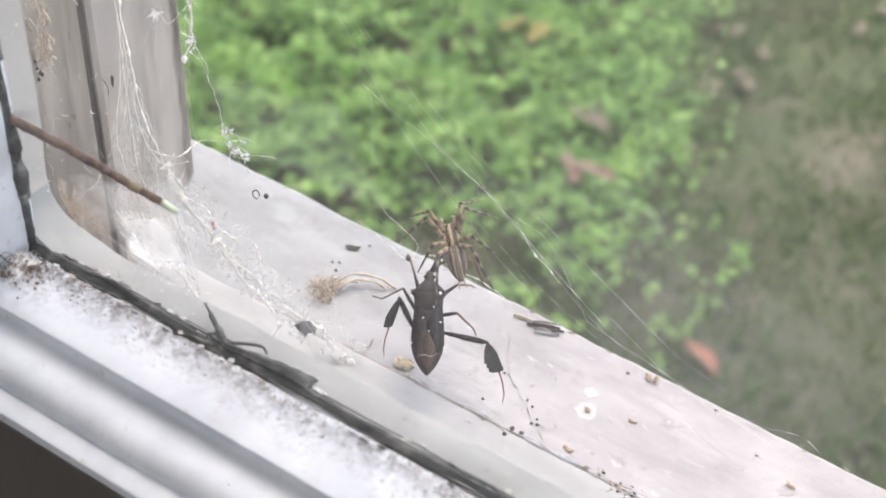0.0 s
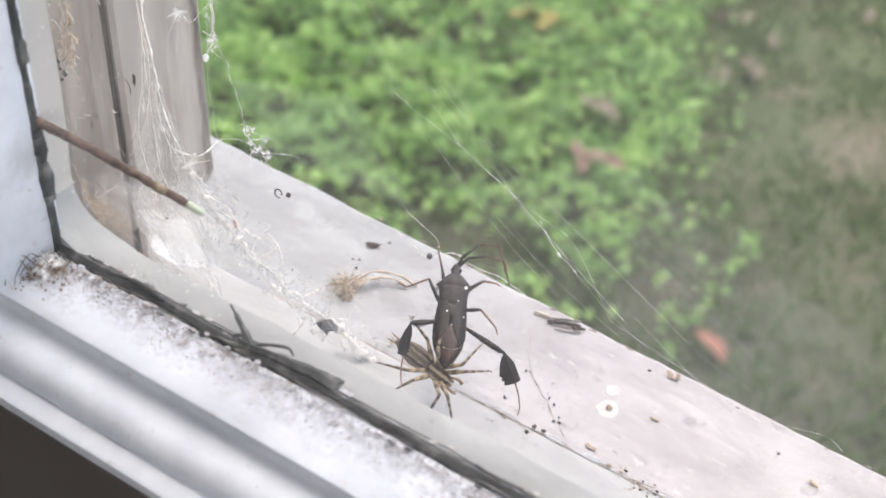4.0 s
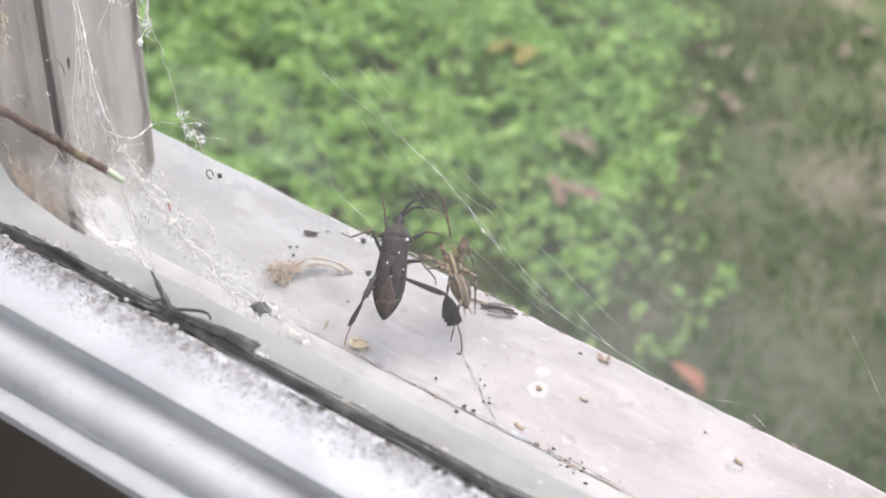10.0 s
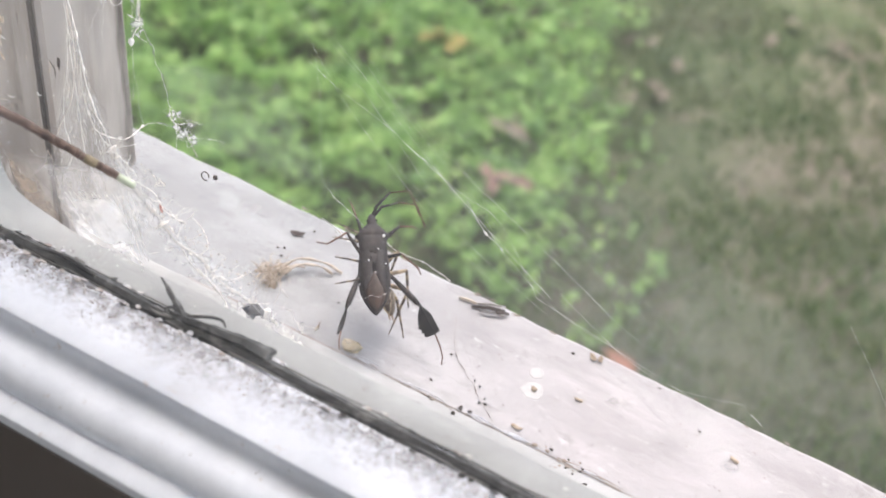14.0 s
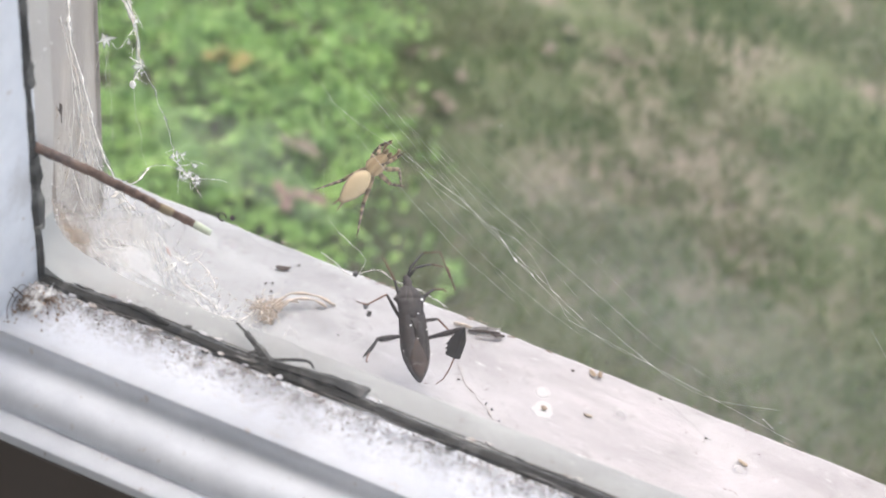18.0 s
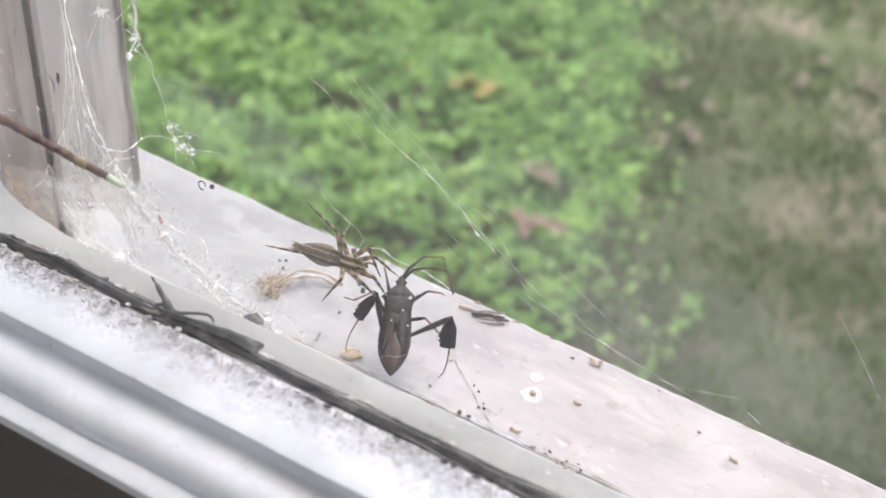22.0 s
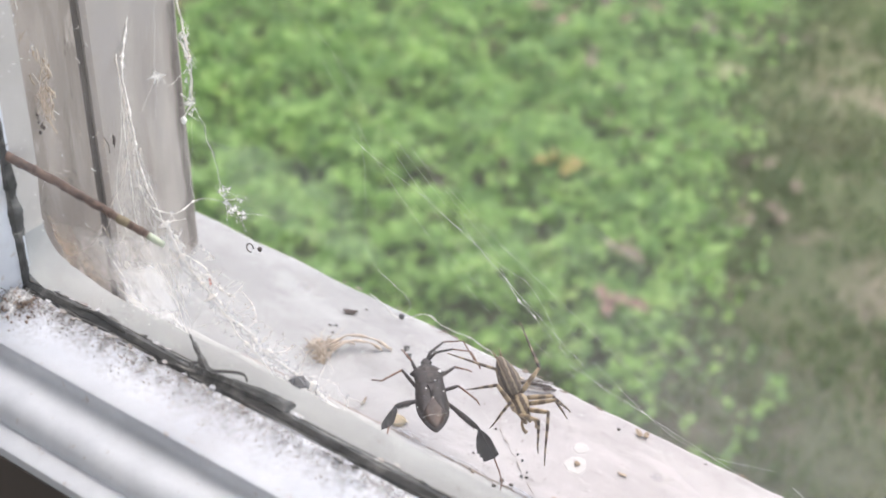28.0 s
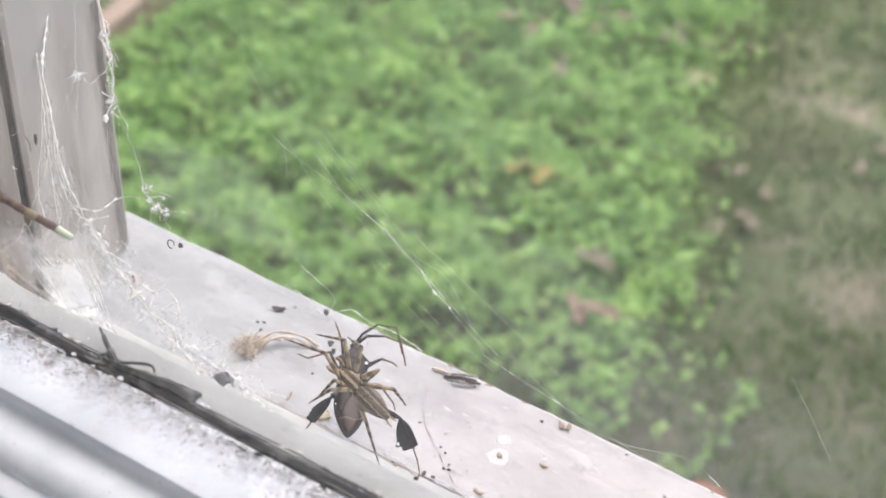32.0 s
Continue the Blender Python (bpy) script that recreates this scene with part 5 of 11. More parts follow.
def build_sheet_web():
    w = empty("sheet_web")
    tagged(w, "faint web sheet of long fine threads over the sill edge", "cobweb")
    rng = random.Random(21)
    runs = [
        ([(37.0, 72.3, 76.4), (44.4, 69.5, 72.1), (52.3, 67.2, 67.9), (58.4, 66.3, 64.8)], 0.035, 0),
        ([(47.5, 63.5, 65.9), (56.3, 62.7, 62.6), (65.9, 62.5, 59.5), (74.1, 62.4, 55.7), (79.2, 62.3, 54.0)], 0.045, 0.6),
        ([(59.1, 64.5, 64.2), (68.9, 62.1, 58.7), (76.5, 61.8, 55.2), (83.2, 60.6, 52.9), (89.8, 59.7, 49.4), (95.2, 58.6, 46.4)], 0.04, 0.4),
        ([(86.9, 61.0, 50.9), (90.8, 59.3, 48.4), (93.0, 58.9, 46.6), (95.5, 58.5, 46.1), (97.4, 58.2, 44.7)], 0.085, 1.5),
        ([(78.3, 62.1, 54.4), (87.4, 60.4, 50.1), (97.0, 58.8, 45.5), (103.4, 58.0, 42.3), (108.8, 57.3, 39.7)], 0.05, 0.6),
        ([(81.7, 61.0, 52.6), (93.6, 59.1, 46.4), (105.6, 56.5, 41.0), (115.0, 55.8, 37.4), (124.6, 56.0, 36.2)], 0.035, 0.2),
        ([(82.9, 63.9, 54.8), (96.2, 62.5, 49.6), (110.2, 60.9, 43.9), (123.8, 59.2, 38.3), (135.9, 59.1, 35.2)], 0.03, 0.1),
        ([(61.4, 66.9, 65.1), (82.0, 64.2, 55.6), (100.5, 62.0, 47.9), (121.2, 59.1, 39.8)], 0.03, 0.1),
        ([(72.7, 58.8, 53.2), (87.5, 56.7, 46.4), (99.0, 55.0, 42.1), (109.5, 54.6, 38.1)], 0.03, 0.2),
        ([(60.5, 70.9, 53.4), (72.4, 67.7, 50.1), (84.1, 65.3, 47.9), (93.5, 63.2, 46.8), (106.2, 56.5, 39.0)], 0.04, 0.5),
        ([(106.2, 56.5, 39.0), (123.4, 54.8, 37.2), (136.6, 53.6, 35.7), (154.1, 51.9, 33.8)], 0.045, 0.4),
        ([(110.0, 58.1, 41.1), (127.1, 54.1, 36.6), (137.7, 53.7, 35.4), (150.2, 55.1, 37.4)], 0.035, 0.3),
        ([(27.9, 79.6, 69.2), (41.8, 74.0, 60.7), (53.6, 69.2, 53.9), (78.5, 61.1, 43.3), (94.3, 56.7, 38.7)], 0.035, 0.2),
        ([(27.1, 71.3, 85.2), (37.1, 70.5, 79.7), (47.4, 68.3, 72.4), (63.3, 65.9, 62.2), (79.0, 63.5, 52.2)], 0.035, 0.2),
        ([(160.5, 73.6, 48.7), (166.9, 70.5, 43.6), (172.0, 68.1, 38.7)], 0.04, 0.4),
    ]
    for i, (pts, r, l) in enumerate(runs):
        strand(w, pts, r * 0.58, 0.08, l * 2, SILK, 300 + i)
    # many finer threads beside them
    p0, p1 = [Vector(p) for p in ((42.9, 69.8, 73.3), (75.8, 73.2, 63.7))]
    q0, q1 = [Vector(p) for p in ((100.3, 53.4, 38.2), (147.0, 64.2, 36.2))]
    for i in range(22):
        u = rng.random()
        p, q = p0.lerp(p1, u), q0.lerp(q1, min(1, max(0, u + rng.uniform(-0.2, 0.2))))
        s = rng.uniform(0, 0.6)
        e = min(1, s + rng.uniform(0.25, 0.6))
        strand(w, [p.lerp(q, s), p.lerp(q, (s + e) / 2), p.lerp(q, e)], rng.uniform(0.006, 0.014), 0.05, 0.2, SILK, 400 + i)
    sheet(w, "film", [(52.5, 56.7, 57.7), (86.3, 76.4, 66.3), (192.6, 77.6, 35.9), (157.9, 43.5, 16.8)], THIN_FILM, 26, 20, 1.0, "faint grey haze of fine silk")
    sheet(w, "film", [(-1.4, 66.8, 49.3), (29.6, 83.1, 45.7), (55.6, 77.2, 19.0), (10.8, 58.6, 33.6)], THIN_FILM, 14, 14, 1.0)


def build_edge_thread():
    w = empty("edge_thread")
    tagged(w, "twisted pale thread lying along the outer edge of the sill", "cobweb")
    for i, (pts, r, l) in enumerate([
        ([(44.9, 73.1, 18.1), (47.9, 74.4, 15.5), (50.9, 74.7, 13.4), (53.1, 76.0, 13.3), (56.5, 78.9, 13.9), (61.2, 80.1, 11.5), (66.4, 82.9, 8.9), (72.5, 84.3, 5.7)], 0.15, 0.8),
        ([(48.4, 71.5, 27.3), (51.0, 72.6, 24.7), (54.9, 74.9, 19.2), (54.2, 74.1, 15.3)], 0.09, 0.8),
        ([(49.0, 71.6, 26.9), (45.9, 71.1, 32.3), (41.5, 76.3, 48.5), (39.3, 77.9, 55.5)], 0.03, 0.2),
        ([(147.3, 76.5, 14.3), (148.5, 76.6, 13.7), (150.2, 76.7, 12.7)], 0.10, 1.0),
    ]):
        strand(w, pts, r * 0.8, 0.3, l, SILK, 500 + i)


build_sill()
build_stop()
build_jamb_web()
build_hanging_web()
build_sheet_web()
build_edge_thread()


# ---- caulk, dirt and debris ----
CRUST = mottled("rusty_dirt_crust", [(0.3, (0.10, 0.062, 0.042)), (0.7, (0.36, 0.28, 0.23))], 350, rough=(0.8, 0.95), bump=0.6, bump_scale=900, bump_dist=0.0004)
DARK_BIT = mottled("dark_debris", [(0.3, (0.035, 0.028, 0.026)), (0.7, (0.11, 0.085, 0.075))], 500, rough=(0.6, 0.85))
TAN_BIT = mottled("tan_debris", [(0.36, (0.26, 0.185, 0.125)), (0.64, (0.52, 0.43, 0.33))], 500, rough=(0.6, 0.85))
YELLOW_BIT = mottled("yellow_crumb", [(0.36, (0.50, 0.42, 0.29)), (0.64, (0.68, 0.60, 0.45))], 400, rough=(0.6, 0.8), bump=0.4, bump_dist=0.0003)
GREY_BIT = mottled("grey_flake", [(0.36, (0.10, 0.10, 0.105)), (0.64, (0.27, 0.27, 0.275))], 400, rough=(0.5, 0.8))
SKIN = mottled("shed_skin", [(0.3, (0.46, 0.38, 0.30)), (0.7, (0.66, 0.58, 0.49))], 500, rough=(0.6, 0.8))
GREY_THREAD = material("grey_dusty_thread", (0.40, 0.36, 0.33), 0.9)
PALE_SPOT = mottled("white_dropping", [(0.3, (0.50, 0.49, 0.485)), (0.7, (0.61, 0.60, 0.595))], 300, rough=(0.7, 0.9))
WING_CLEAR = mottled("glossy_wing_scrap", [(0.3, (0.10, 0.075, 0.06)), (0.7, (0.55, 0.52, 0.50))], 420, rough=(0.15, 0.35), stretch=(1, 0.25, 1))
TWIG = mottled("red_brown_twig", [(0.36, (0.055, 0.032, 0.025)), (0.64, (0.21, 0.135, 0.105))], 700, rough=(0.6, 0.8), bump=0.8, bump_dist=0.0004)
GRIT = mottled("paint_crumbs", [(0.36, (0.20, 0.165, 0.145)), (0.5, (0.42, 0.39, 0.37)), (0.64, (0.66, 0.66, 0.67))], 300, rough=(0.8, 0.95))
GREY_RIDGE = mottled("pale_caulk_crack", [(0.3, (0.10, 0.10, 0.098)), (0.7, (0.30, 0.295, 0.285))], 260, rough=(0.7, 0.9), stretch=(0.3, 1, 1))
TWIG_TIP = material("pale_green_twig_tip", (0.52, 0.58, 0.45), 0.5)
TWIG_JOINT = material("olive_twig_joint", (0.22, 0.175, 0.105), 0.7)


def build_caulk():
    """Cracked dark glazing caulk round the pane: a ragged ribbon with a loose end."""
    bm = bmesh.new()
    rings = []
    for i in range(260):
        x = 28 + i * 1.15
        wide = 1.65 + 0.9 * noise.noise((x * 0.06, 1, 0)) + 0.8 * noise.noise((x * 0.55, 6, 0))
        lift = 0.5 + 0.5 * noise.noise((x * 0.11, 3, 0))
        y = -4.9 + 0.5 * noise.noise((x * 0.05, 8, 0))
        rings.append([(x, y - wide * 0.7, 59.4), (x, y - wide * 0.35, 60.5 + lift * 0.5), (x, y + 0.3, 60.7 + lift), (x, y + wide * 0.6, 60.4 + lift), (x, y + wide, 59.6), (x, y + wide, 57.5), (x, y - wide * 0.7, 57.5)])
    skin(bm, rings)
    part("caulk_bead", bm, CAULK, window, "cracked dark grey glazing caulk")
    # loose strip along the rail, broken off square
    bm = bmesh.new()
    rings = []
    for i in range(40):
        u = i / 39
        x = 69 + 19 * u
        w = 0.45 + 0.75 * u + 0.35 * noise.noise((x * 0.5, 2, 0))
        y = -4.6 + 1.7 * u + 0.3 * noise.noise((x * 0.2, 5, 0))
        z = 61.3 + 0.5 * math.sin(u * 2.6)
        rings.append([(x, y - w, z), (x, y, z + 0.5), (x + 0.5, y + w, z + 0.2), (x + 0.5, y + w, z - 0.4), (x, y - w, z - 0.6)])
    skin(bm, rings)
    part("loose_caulk", bm, CAULK, window, "loose dark strip of caulk")
    for k in range(5):
        path = [Vector((29 + 3.2 * i, -5.6 + 0.65 * k + 0.5 * noise.noise((i * 0.35, k * 4.0, 0)), 60.75 + 0.5 * noise.noise((i * 0.3, k * 7.0, 2)) - 0.12 * abs(k - 2))) for i in range(90)]
        part("caulk_ridge", tube(bmesh.new(), path, [0.16 + 0.14 * abs(noise.noise((i * 0.4, k, 8))) for i in range(90)], 5), CAULK if k % 2 else GREY_RIDGE, window, "cracked ridge in the caulk")
    for pts, r in (([(62.4, 1.2, 61.4), (65.2, -0.6, 61.9), (68.6, -2.6, 61.6), (72.0, -4.6, 61.0)], [0.2, 0.5, 0.85, 0.6]), ([(71, -4, 61.2), (74, -2.4, 61.6), (77, -1.6, 62.0), (78.5, -2.2, 61.6)], [0.3, 0.25, 0.2, 0.12]),
                   ([(71, -4.6, 61.2), (68, -5.6, 61.2), (65.5, -5.8, 61.2)], [0.4, 0.3, 0.15]), ([(40, -5, 61), (46, -4.2, 61.6), (53, -4.6, 61.2)], [0.3, 0.5, 0.25]),
                   ([(69, -3.0, 61.6), (67.8, -4.0, 61.4), (68.4, -5.0, 61.0)], [0.25, 0.3, 0.15])):
        part("caulk_shred", tube(bmesh.new(), smooth_path(pts, 5), [r[min(len(r) - 1, int(k / 5))] for k in range(5 * (len(pts) - 1) + 1)], 6, 0.6), CAULK, window, "curled dark shred of caulk")
    # ragged bead up the stile, and pieces broken off it
    rng = random.Random(8)
    bm = bmesh.new()
    rings = []
    for i in range(150):
        z = 59 + i * 0.8
        ww = max(0.12, 0.55 + 0.7 * noise.noise((z * 0.16, 3, 0)) + 0.4 * noise.noise((z * 0.7, 9, 0)))
        ox = 0.45 * noise.noise((z * 0.13, 7, 0))
        rings.append([(27.2 + ox, -5.3 - ww, z), (28.3 + ox, -5.2 - 0.3 * ww, z), (28.7 + ox, -4.6, z), (28.4 + ox, -4.3 + ww * 0.8, z), (27.2 + ox, -4.3 + ww * 0.8, z)])
    skin(bm, rings)
    part("caulk_bead", bm, CAULK, window, "ragged dark caulk up the stile")
    for z0, z1, w in ((71, 79, 1.2), (79.8, 86, 0.9), (99, 103, 0.8), (131, 137, 0.8)):
        bm = bmesh.new()
        n = 9
        rings = []
        for i in range(n):
            u = i / (n - 1)
            ww = w * (0.45 + 0.55 * math.sin(math.pi * u)) * (0.8 + 0.7 * noise.noise((z0 + u * 6, 3, 0)))
            z = z0 + (z1 - z0) * u
            ox = 0.5 * noise.noise((z * 0.4, 7, 0))
            rings.append([(27.4 + ox, -5.4 - ww, z), (28.9 + ox, -5.2, z), (28.8 + ox, -4.2 + ww, z), (27.4 + ox, -4.2 + ww, z)])
        skin(bm, rings)
        part("caulk_piece", bm, CAULK, window, "broken dark piece of caulk")
    # chalky old dirt on the flat of the rail, thinning towards its nosing
    bm = bmesh.new()
    skin(bm, [[(28.5 + 1.1 * i, -6.2 - 10.8 * k / 9, 60.56 + 0.10 * noise.noise((i * 0.9, k * 1.1, 0))) for k in range(10)] for i in range(250)], closed=False)
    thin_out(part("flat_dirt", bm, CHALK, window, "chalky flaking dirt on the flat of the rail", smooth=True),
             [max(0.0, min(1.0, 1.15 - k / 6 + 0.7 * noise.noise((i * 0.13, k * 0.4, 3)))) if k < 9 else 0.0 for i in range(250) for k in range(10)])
    # flakes of paint along the caulk
    for k in range(70):
        x = 30 + 110 * rng.random() ** 1.4
        y = rng.choice((-6.6, -6.9, -6.3, -3.2, -3.0)) + rng.uniform(-0.3, 0.3)
        n = 5
        rim = [(rng.uniform(0.3, 1.2) * math.cos(a), rng.uniform(0.15, 0.5) * math.sin(a), rng.uniform(-0.1, 0.35)) for a in (2 * math.pi * q / n for q in range(n))]
        bm = bmesh.new()
        skin(bm, [[(x + p[0], y + p[1], 60.75 + p[2]) for p in rim], [(x + p[0] * 0.9, y + p[1] * 0.9, 60.5 + p[2]) for p in rim]])
        part("loose_flake", bm, (GRIT, DIRTY_PAINT, CAULK)[k % 3], window)
    # grime on the flat of the rail, thinning away from the caulk
    for wide, seed in ((11.0, 0), (4.5, 9)):
        bm = bmesh.new()
        rings = []
        for i in range(300):
            x = 29 + i * 0.95
            w = wide * (0.8 + 0.5 * noise.noise((x * 0.09, seed, 0)) + 0.4 * noise.noise((x * 0.5, seed + 5, 0)))
            rings.append([(x, -6.4 - w * k / 4, 60.78 + 0.05 * (seed > 0)) for k in range(5)])
        skin(bm, rings, closed=False)
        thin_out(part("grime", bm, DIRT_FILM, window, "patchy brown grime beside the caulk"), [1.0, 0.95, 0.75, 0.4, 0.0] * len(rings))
    # rough grains along the caulk
    bm = bmesh.new()
    for i in range(1300):
        x = 28.5 + rng.random() ** 1.5 * 120
        y = -6.6 - abs(rng.gauss(0, 2.6))
        r = rng.uniform(0.06, 0.26)
        bmesh.ops.create_icosphere(bm, subdivisions=1, radius=r, matrix=Matrix.Translation((x, y, 60.6)) @ Euler((rng.random() * 6, rng.random() * 6, 0)).to_matrix().to_4x4() @ Matrix.Diagonal((1, rng.uniform(0.5, 1), rng.uniform(0.3, 0.7), 1)))
    ob = part("grit", bm, GRIT, window, "loose grit and paint crumbs")
    ob["kind"] = "stuff"


def clump(name, centre, size, mat, label, category, seed, squash=0.6, rough=0.35, group=""):
    bm = bmesh.new()
    bmesh.ops.create_icosphere(bm, subdivisions=2, radius=1.0)
    for v in bm.verts:
        v.co += 1.5 * rough * noise.noise_vector(v.co * 1.5 + Vector((seed * 3.1, 0, 0))) + 0.5 * rough * noise.noise_vector(v.co * 4 + Vector((seed * 7.7, 0, 0)))
        v.co = Vector((v.co.x * size[0], v.co.y * size[1], v.co.z * size[2])) + Vector(centre)
    return tagged(part(name, bm, mat), label, category, group)


def flake(name, centre, length, width, turn, mat, label, category, seed, curl=0.4, lift=0.25, group=""):
    """A thin broken scrap lying on the sill, angular and curled."""
    rng = random.Random(seed * 13 + 5)
    n = 9
    rim = []
    for k in range(n):
        a = 2 * math.pi * (k + rng.uniform(-0.3, 0.3)) / n
        f = rng.uniform(0.62, 1.1)
        x, y = width / 2 * f * math.cos(a), length / 2 * f * math.sin(a)
        rim.append((x, y, lift + curl * (0.6 * (y / length * 2) ** 2 - 0.3 * abs(x) / width) + rng.uniform(-0.12, 0.12)))
    bm = bmesh.new()
    top = [bm.verts.new((x, y, z)) for x, y, z in rim]
    low = [bm.verts.new((x * 0.96, y * 0.96, z - 0.2)) for x, y, z in rim]
    mid, under = bm.verts.new((width * 0.06, 0, lift + curl * 0.35)), bm.verts.new((0, 0, lift + curl * 0.35 - 0.2))
    for k in range(n):
        j = (k + 1) % n
        bm.faces.new((top[k], top[j], mid))
        bm.faces.new((low[j], low[k], under))
        bm.faces.new((top[k], low[k], low[j], top[j]))
    bmesh.ops.transform(bm, matrix=Matrix.Translation(centre) @ Matrix.Rotation(radians(turn), 4, "Z"), verts=bm.verts)
    return tagged(part(name, bm, mat), label, category, group)


def at(p, dz):
    return (p[0], p[1], p[2] + dz)


def build_debris():
    g = "debris on the sill"
    flake("wood_chip", at((31.1, 82.8, 0.0), 0.2), 4.0, 2.0, 105, DARK_BIT, "small dark brown chip lying on the sill", "debris", 1, 1.0, group=g)
    clump("crumb", at((63.6, 58.4, 0.0), 0.6), (2.3, 1.6, 0.8), YELLOW_BIT, "pale yellow crumb on the sill", "crumb", 2, rough=0.7, group=g)
    clump("grey_flake", (44.6, 48.3, 8.5), (2.2, 1.3, 1.4), GREY_BIT, "dark grey flake caught in the web", "debris", 3, rough=0.55, group=g)
    flake("brown_flake", at((108.8, 86.4, 0.0), 0.2), 2.6, 1.6, 60, TAN_BIT, "pair of tan bud scales on the sill", "debris", 4, 0.9, group=g)
    flake("brown_flake", at((110.3, 86.7, -0.0), 0.2), 2.4, 1.5, 20, TAN_BIT, "tan bud scale on the sill", "debris", 5, 0.8, group=g)
    flake("tan_sliver", at((111.9, 73.2, 0.0), 0.2), 2.8, 0.8, 95, TAN_BIT, "tan sliver on the sill", "debris", 6, group=g)
    flake("tan_sliver", at((104.7, 58.6, 0.0), 0.2), 3.4, 1.0, 88, TAN_BIT, "curled tan sliver on the sill", "debris", 7, group=g)
    flake("tan_sliver", at((146.7, 76.6, -0.0), 0.2), 3.2, 1.1, 75, TAN_BIT, "tan sliver on the sill", "debris", 8, group=g)
    flake("curled_husk", at((53.8, 58.7, -0.0), 0.3), 3.2, 0.7, 10, TAN_BIT, "thin curled husk on the sill", "debris", 9, 1.2, group=g)
    for x, y, r, lab in ((1041, 720, 2.5, "white bird-dropping spot with a brown crumb in it"), (1049, 689, 1.7, "round white spot on the paint"), (1184, 741, 1.9, "faint white spot on the paint"), (545, 388, 3.6, "white bare patch of paint"), (1395, 862, 2.2, "faint white spot on the paint")):
        p = {1041: (102.4, 70.1, 0.0), 1049: (100.6, 75.2, 0.0), 1184: (118.1, 77.3, 0.0), 545: (15.5, 83.9, 0.0), 1395: (146.6, 74.9, 0.0)}[x]
        bm = bmesh.new()
        k = 0.9 if x in (1041, 1049) else 0.35
        ring = [(p[0] + r * (1 + 0.25 * noise.noise((math.cos(a) * 2, math.sin(a) * 2, x))) * math.cos(a), p[1] + r * (1 + 0.25 * noise.noise((math.cos(a) * 2, math.sin(a) * 2, x))) * math.sin(a)) for a in (2 * math.pi * q / 22 for q in range(22))]
        skin(bm, [[(a, b, 0.0) for a, b in ring], [(p[0] + (a - p[0]) * k, p[1] + (b - p[1]) * k, 0.09) for a, b in ring]])
        ob = tagged(part("white_spot", bm, PALE_SPOT if x in (1041, 1049) else PATCH), lab, "stain", "white spots on the sill")
        thin_out(ob, [0.0] * 22 + [1.0] * 22)
    clump("crumb", at((102.6, 70.3, 0.0), 0.5), (0.7, 0.6, 0.35), TAN_BIT, "brown crumb in a white spot", "crumb", 11, group=g)
    # small hard specks
    for i, p in enumerate(((30.2, 76.0, 0.0), (32.7, 74.1, 0.0), (31.6, 76.8, 0.0), (33.8, 85.8, 0.0), (82.5, 69.2, -0.0), (104.3, 85.1, 0.0), (110.3, 91.6, 0.0), (96.1, 60.5, 0.0), (137.4, 79.8, -0.0), (52.8, 68.6, 0.0), (124.9, 86.5, -0.0), (82.9, 60.0, 0.0))):
        clump("speck", at(p, 0.3), (0.32, 0.22, 0.18), DARK_BIT, "tiny dark speck on the sill", "speck", 20 + i, rough=0.75, group="specks on the sill")
    # two dark seeds hung in the web by the bug
    for i, p in enumerate(((59.0, 67.9, 12.5), (60.2, 67.4, 11.2), (53.4, 73.5, 15.2))):
        clump("seed", p, (0.55, 0.45, 0.7), GREY_BIT, "small dark seed caught in the web", "seed", 40 + i, rough=0.7, group="seeds in the web")
    # ring of wire-thin husk and its dot
    c = Vector((34.0, 46.9, 41.3))
    tagged(part("husk_ring", tube(bmesh.new(), [c + Vector((0.9 * math.cos(a), 0.2 * math.sin(a), 0.9 * math.sin(a))) for a in (0.25 * k for k in range(22))], 0.13, 5), DARK_BIT), "thin dark curled husk caught in the web", "debris")
    clump("seed", (35.8, 47.9, 41.1), (0.55, 0.5, 0.6), DARK_BIT, "small dark seed caught in the web", "seed", 44, group="seeds in the web")
    # glossy insect wing cases near the edge
    p = Vector((80.5, 86.1, 0.0))
    w = empty("beetle_remains", Matrix.Translation(p * MM))
    tagged(w, "shiny dark insect remains with pale wings on the sill", "insect remains")
    for off, ln, wd, tn, mt, lab in (((1.2, 0.5, 0.5), 7.6, 1.7, -64, DARK_BIT, "dark wing case"), ((1.6, 1.4, 0.9), 6.4, 0.9, -62, WING_CLEAR, "glossy pale wing"), ((2.8, -0.8, 0.7), 5.8, 1.1, -70, WING_CLEAR, "glossy pale wing"), ((4.6, 0.4, 0.8), 3.6, 1.5, -55, DARK_BIT, "dark wing case"), ((-4.0, 0.2, 0.4), 4.4, 1.4, -80, SKIN, "pale withered body")):
        rng = random.Random(int(ln * 10))
        bm = bmesh.new()
        rings = []
        for i in range(7):
            u = i / 6
            hw = wd / 2.5 * (0.25 + 0.75 * math.sin(math.pi * (0.12 + 0.8 * u))) * rng.uniform(0.8, 1.15)
            y, z = (u - 0.5) * ln, 0.25 * math.sin(u * 4) + rng.uniform(-0.08, 0.08)
            rings.append([(-hw, y, z - 0.2), (-hw * 0.5, y, z + 0.25), (hw * 0.3, y, z + 0.35), (hw, y, z - 0.1), (0, y, z - 0.3)])
        skin(bm, rings)
        bmesh.ops.transform(bm, matrix=Matrix.Translation(off) @ Matrix.Rotation(radians(tn), 4, "Z"), verts=bm.verts)
        part("wing_case" if mt != SKIN else "body", bm, mt, w, lab)
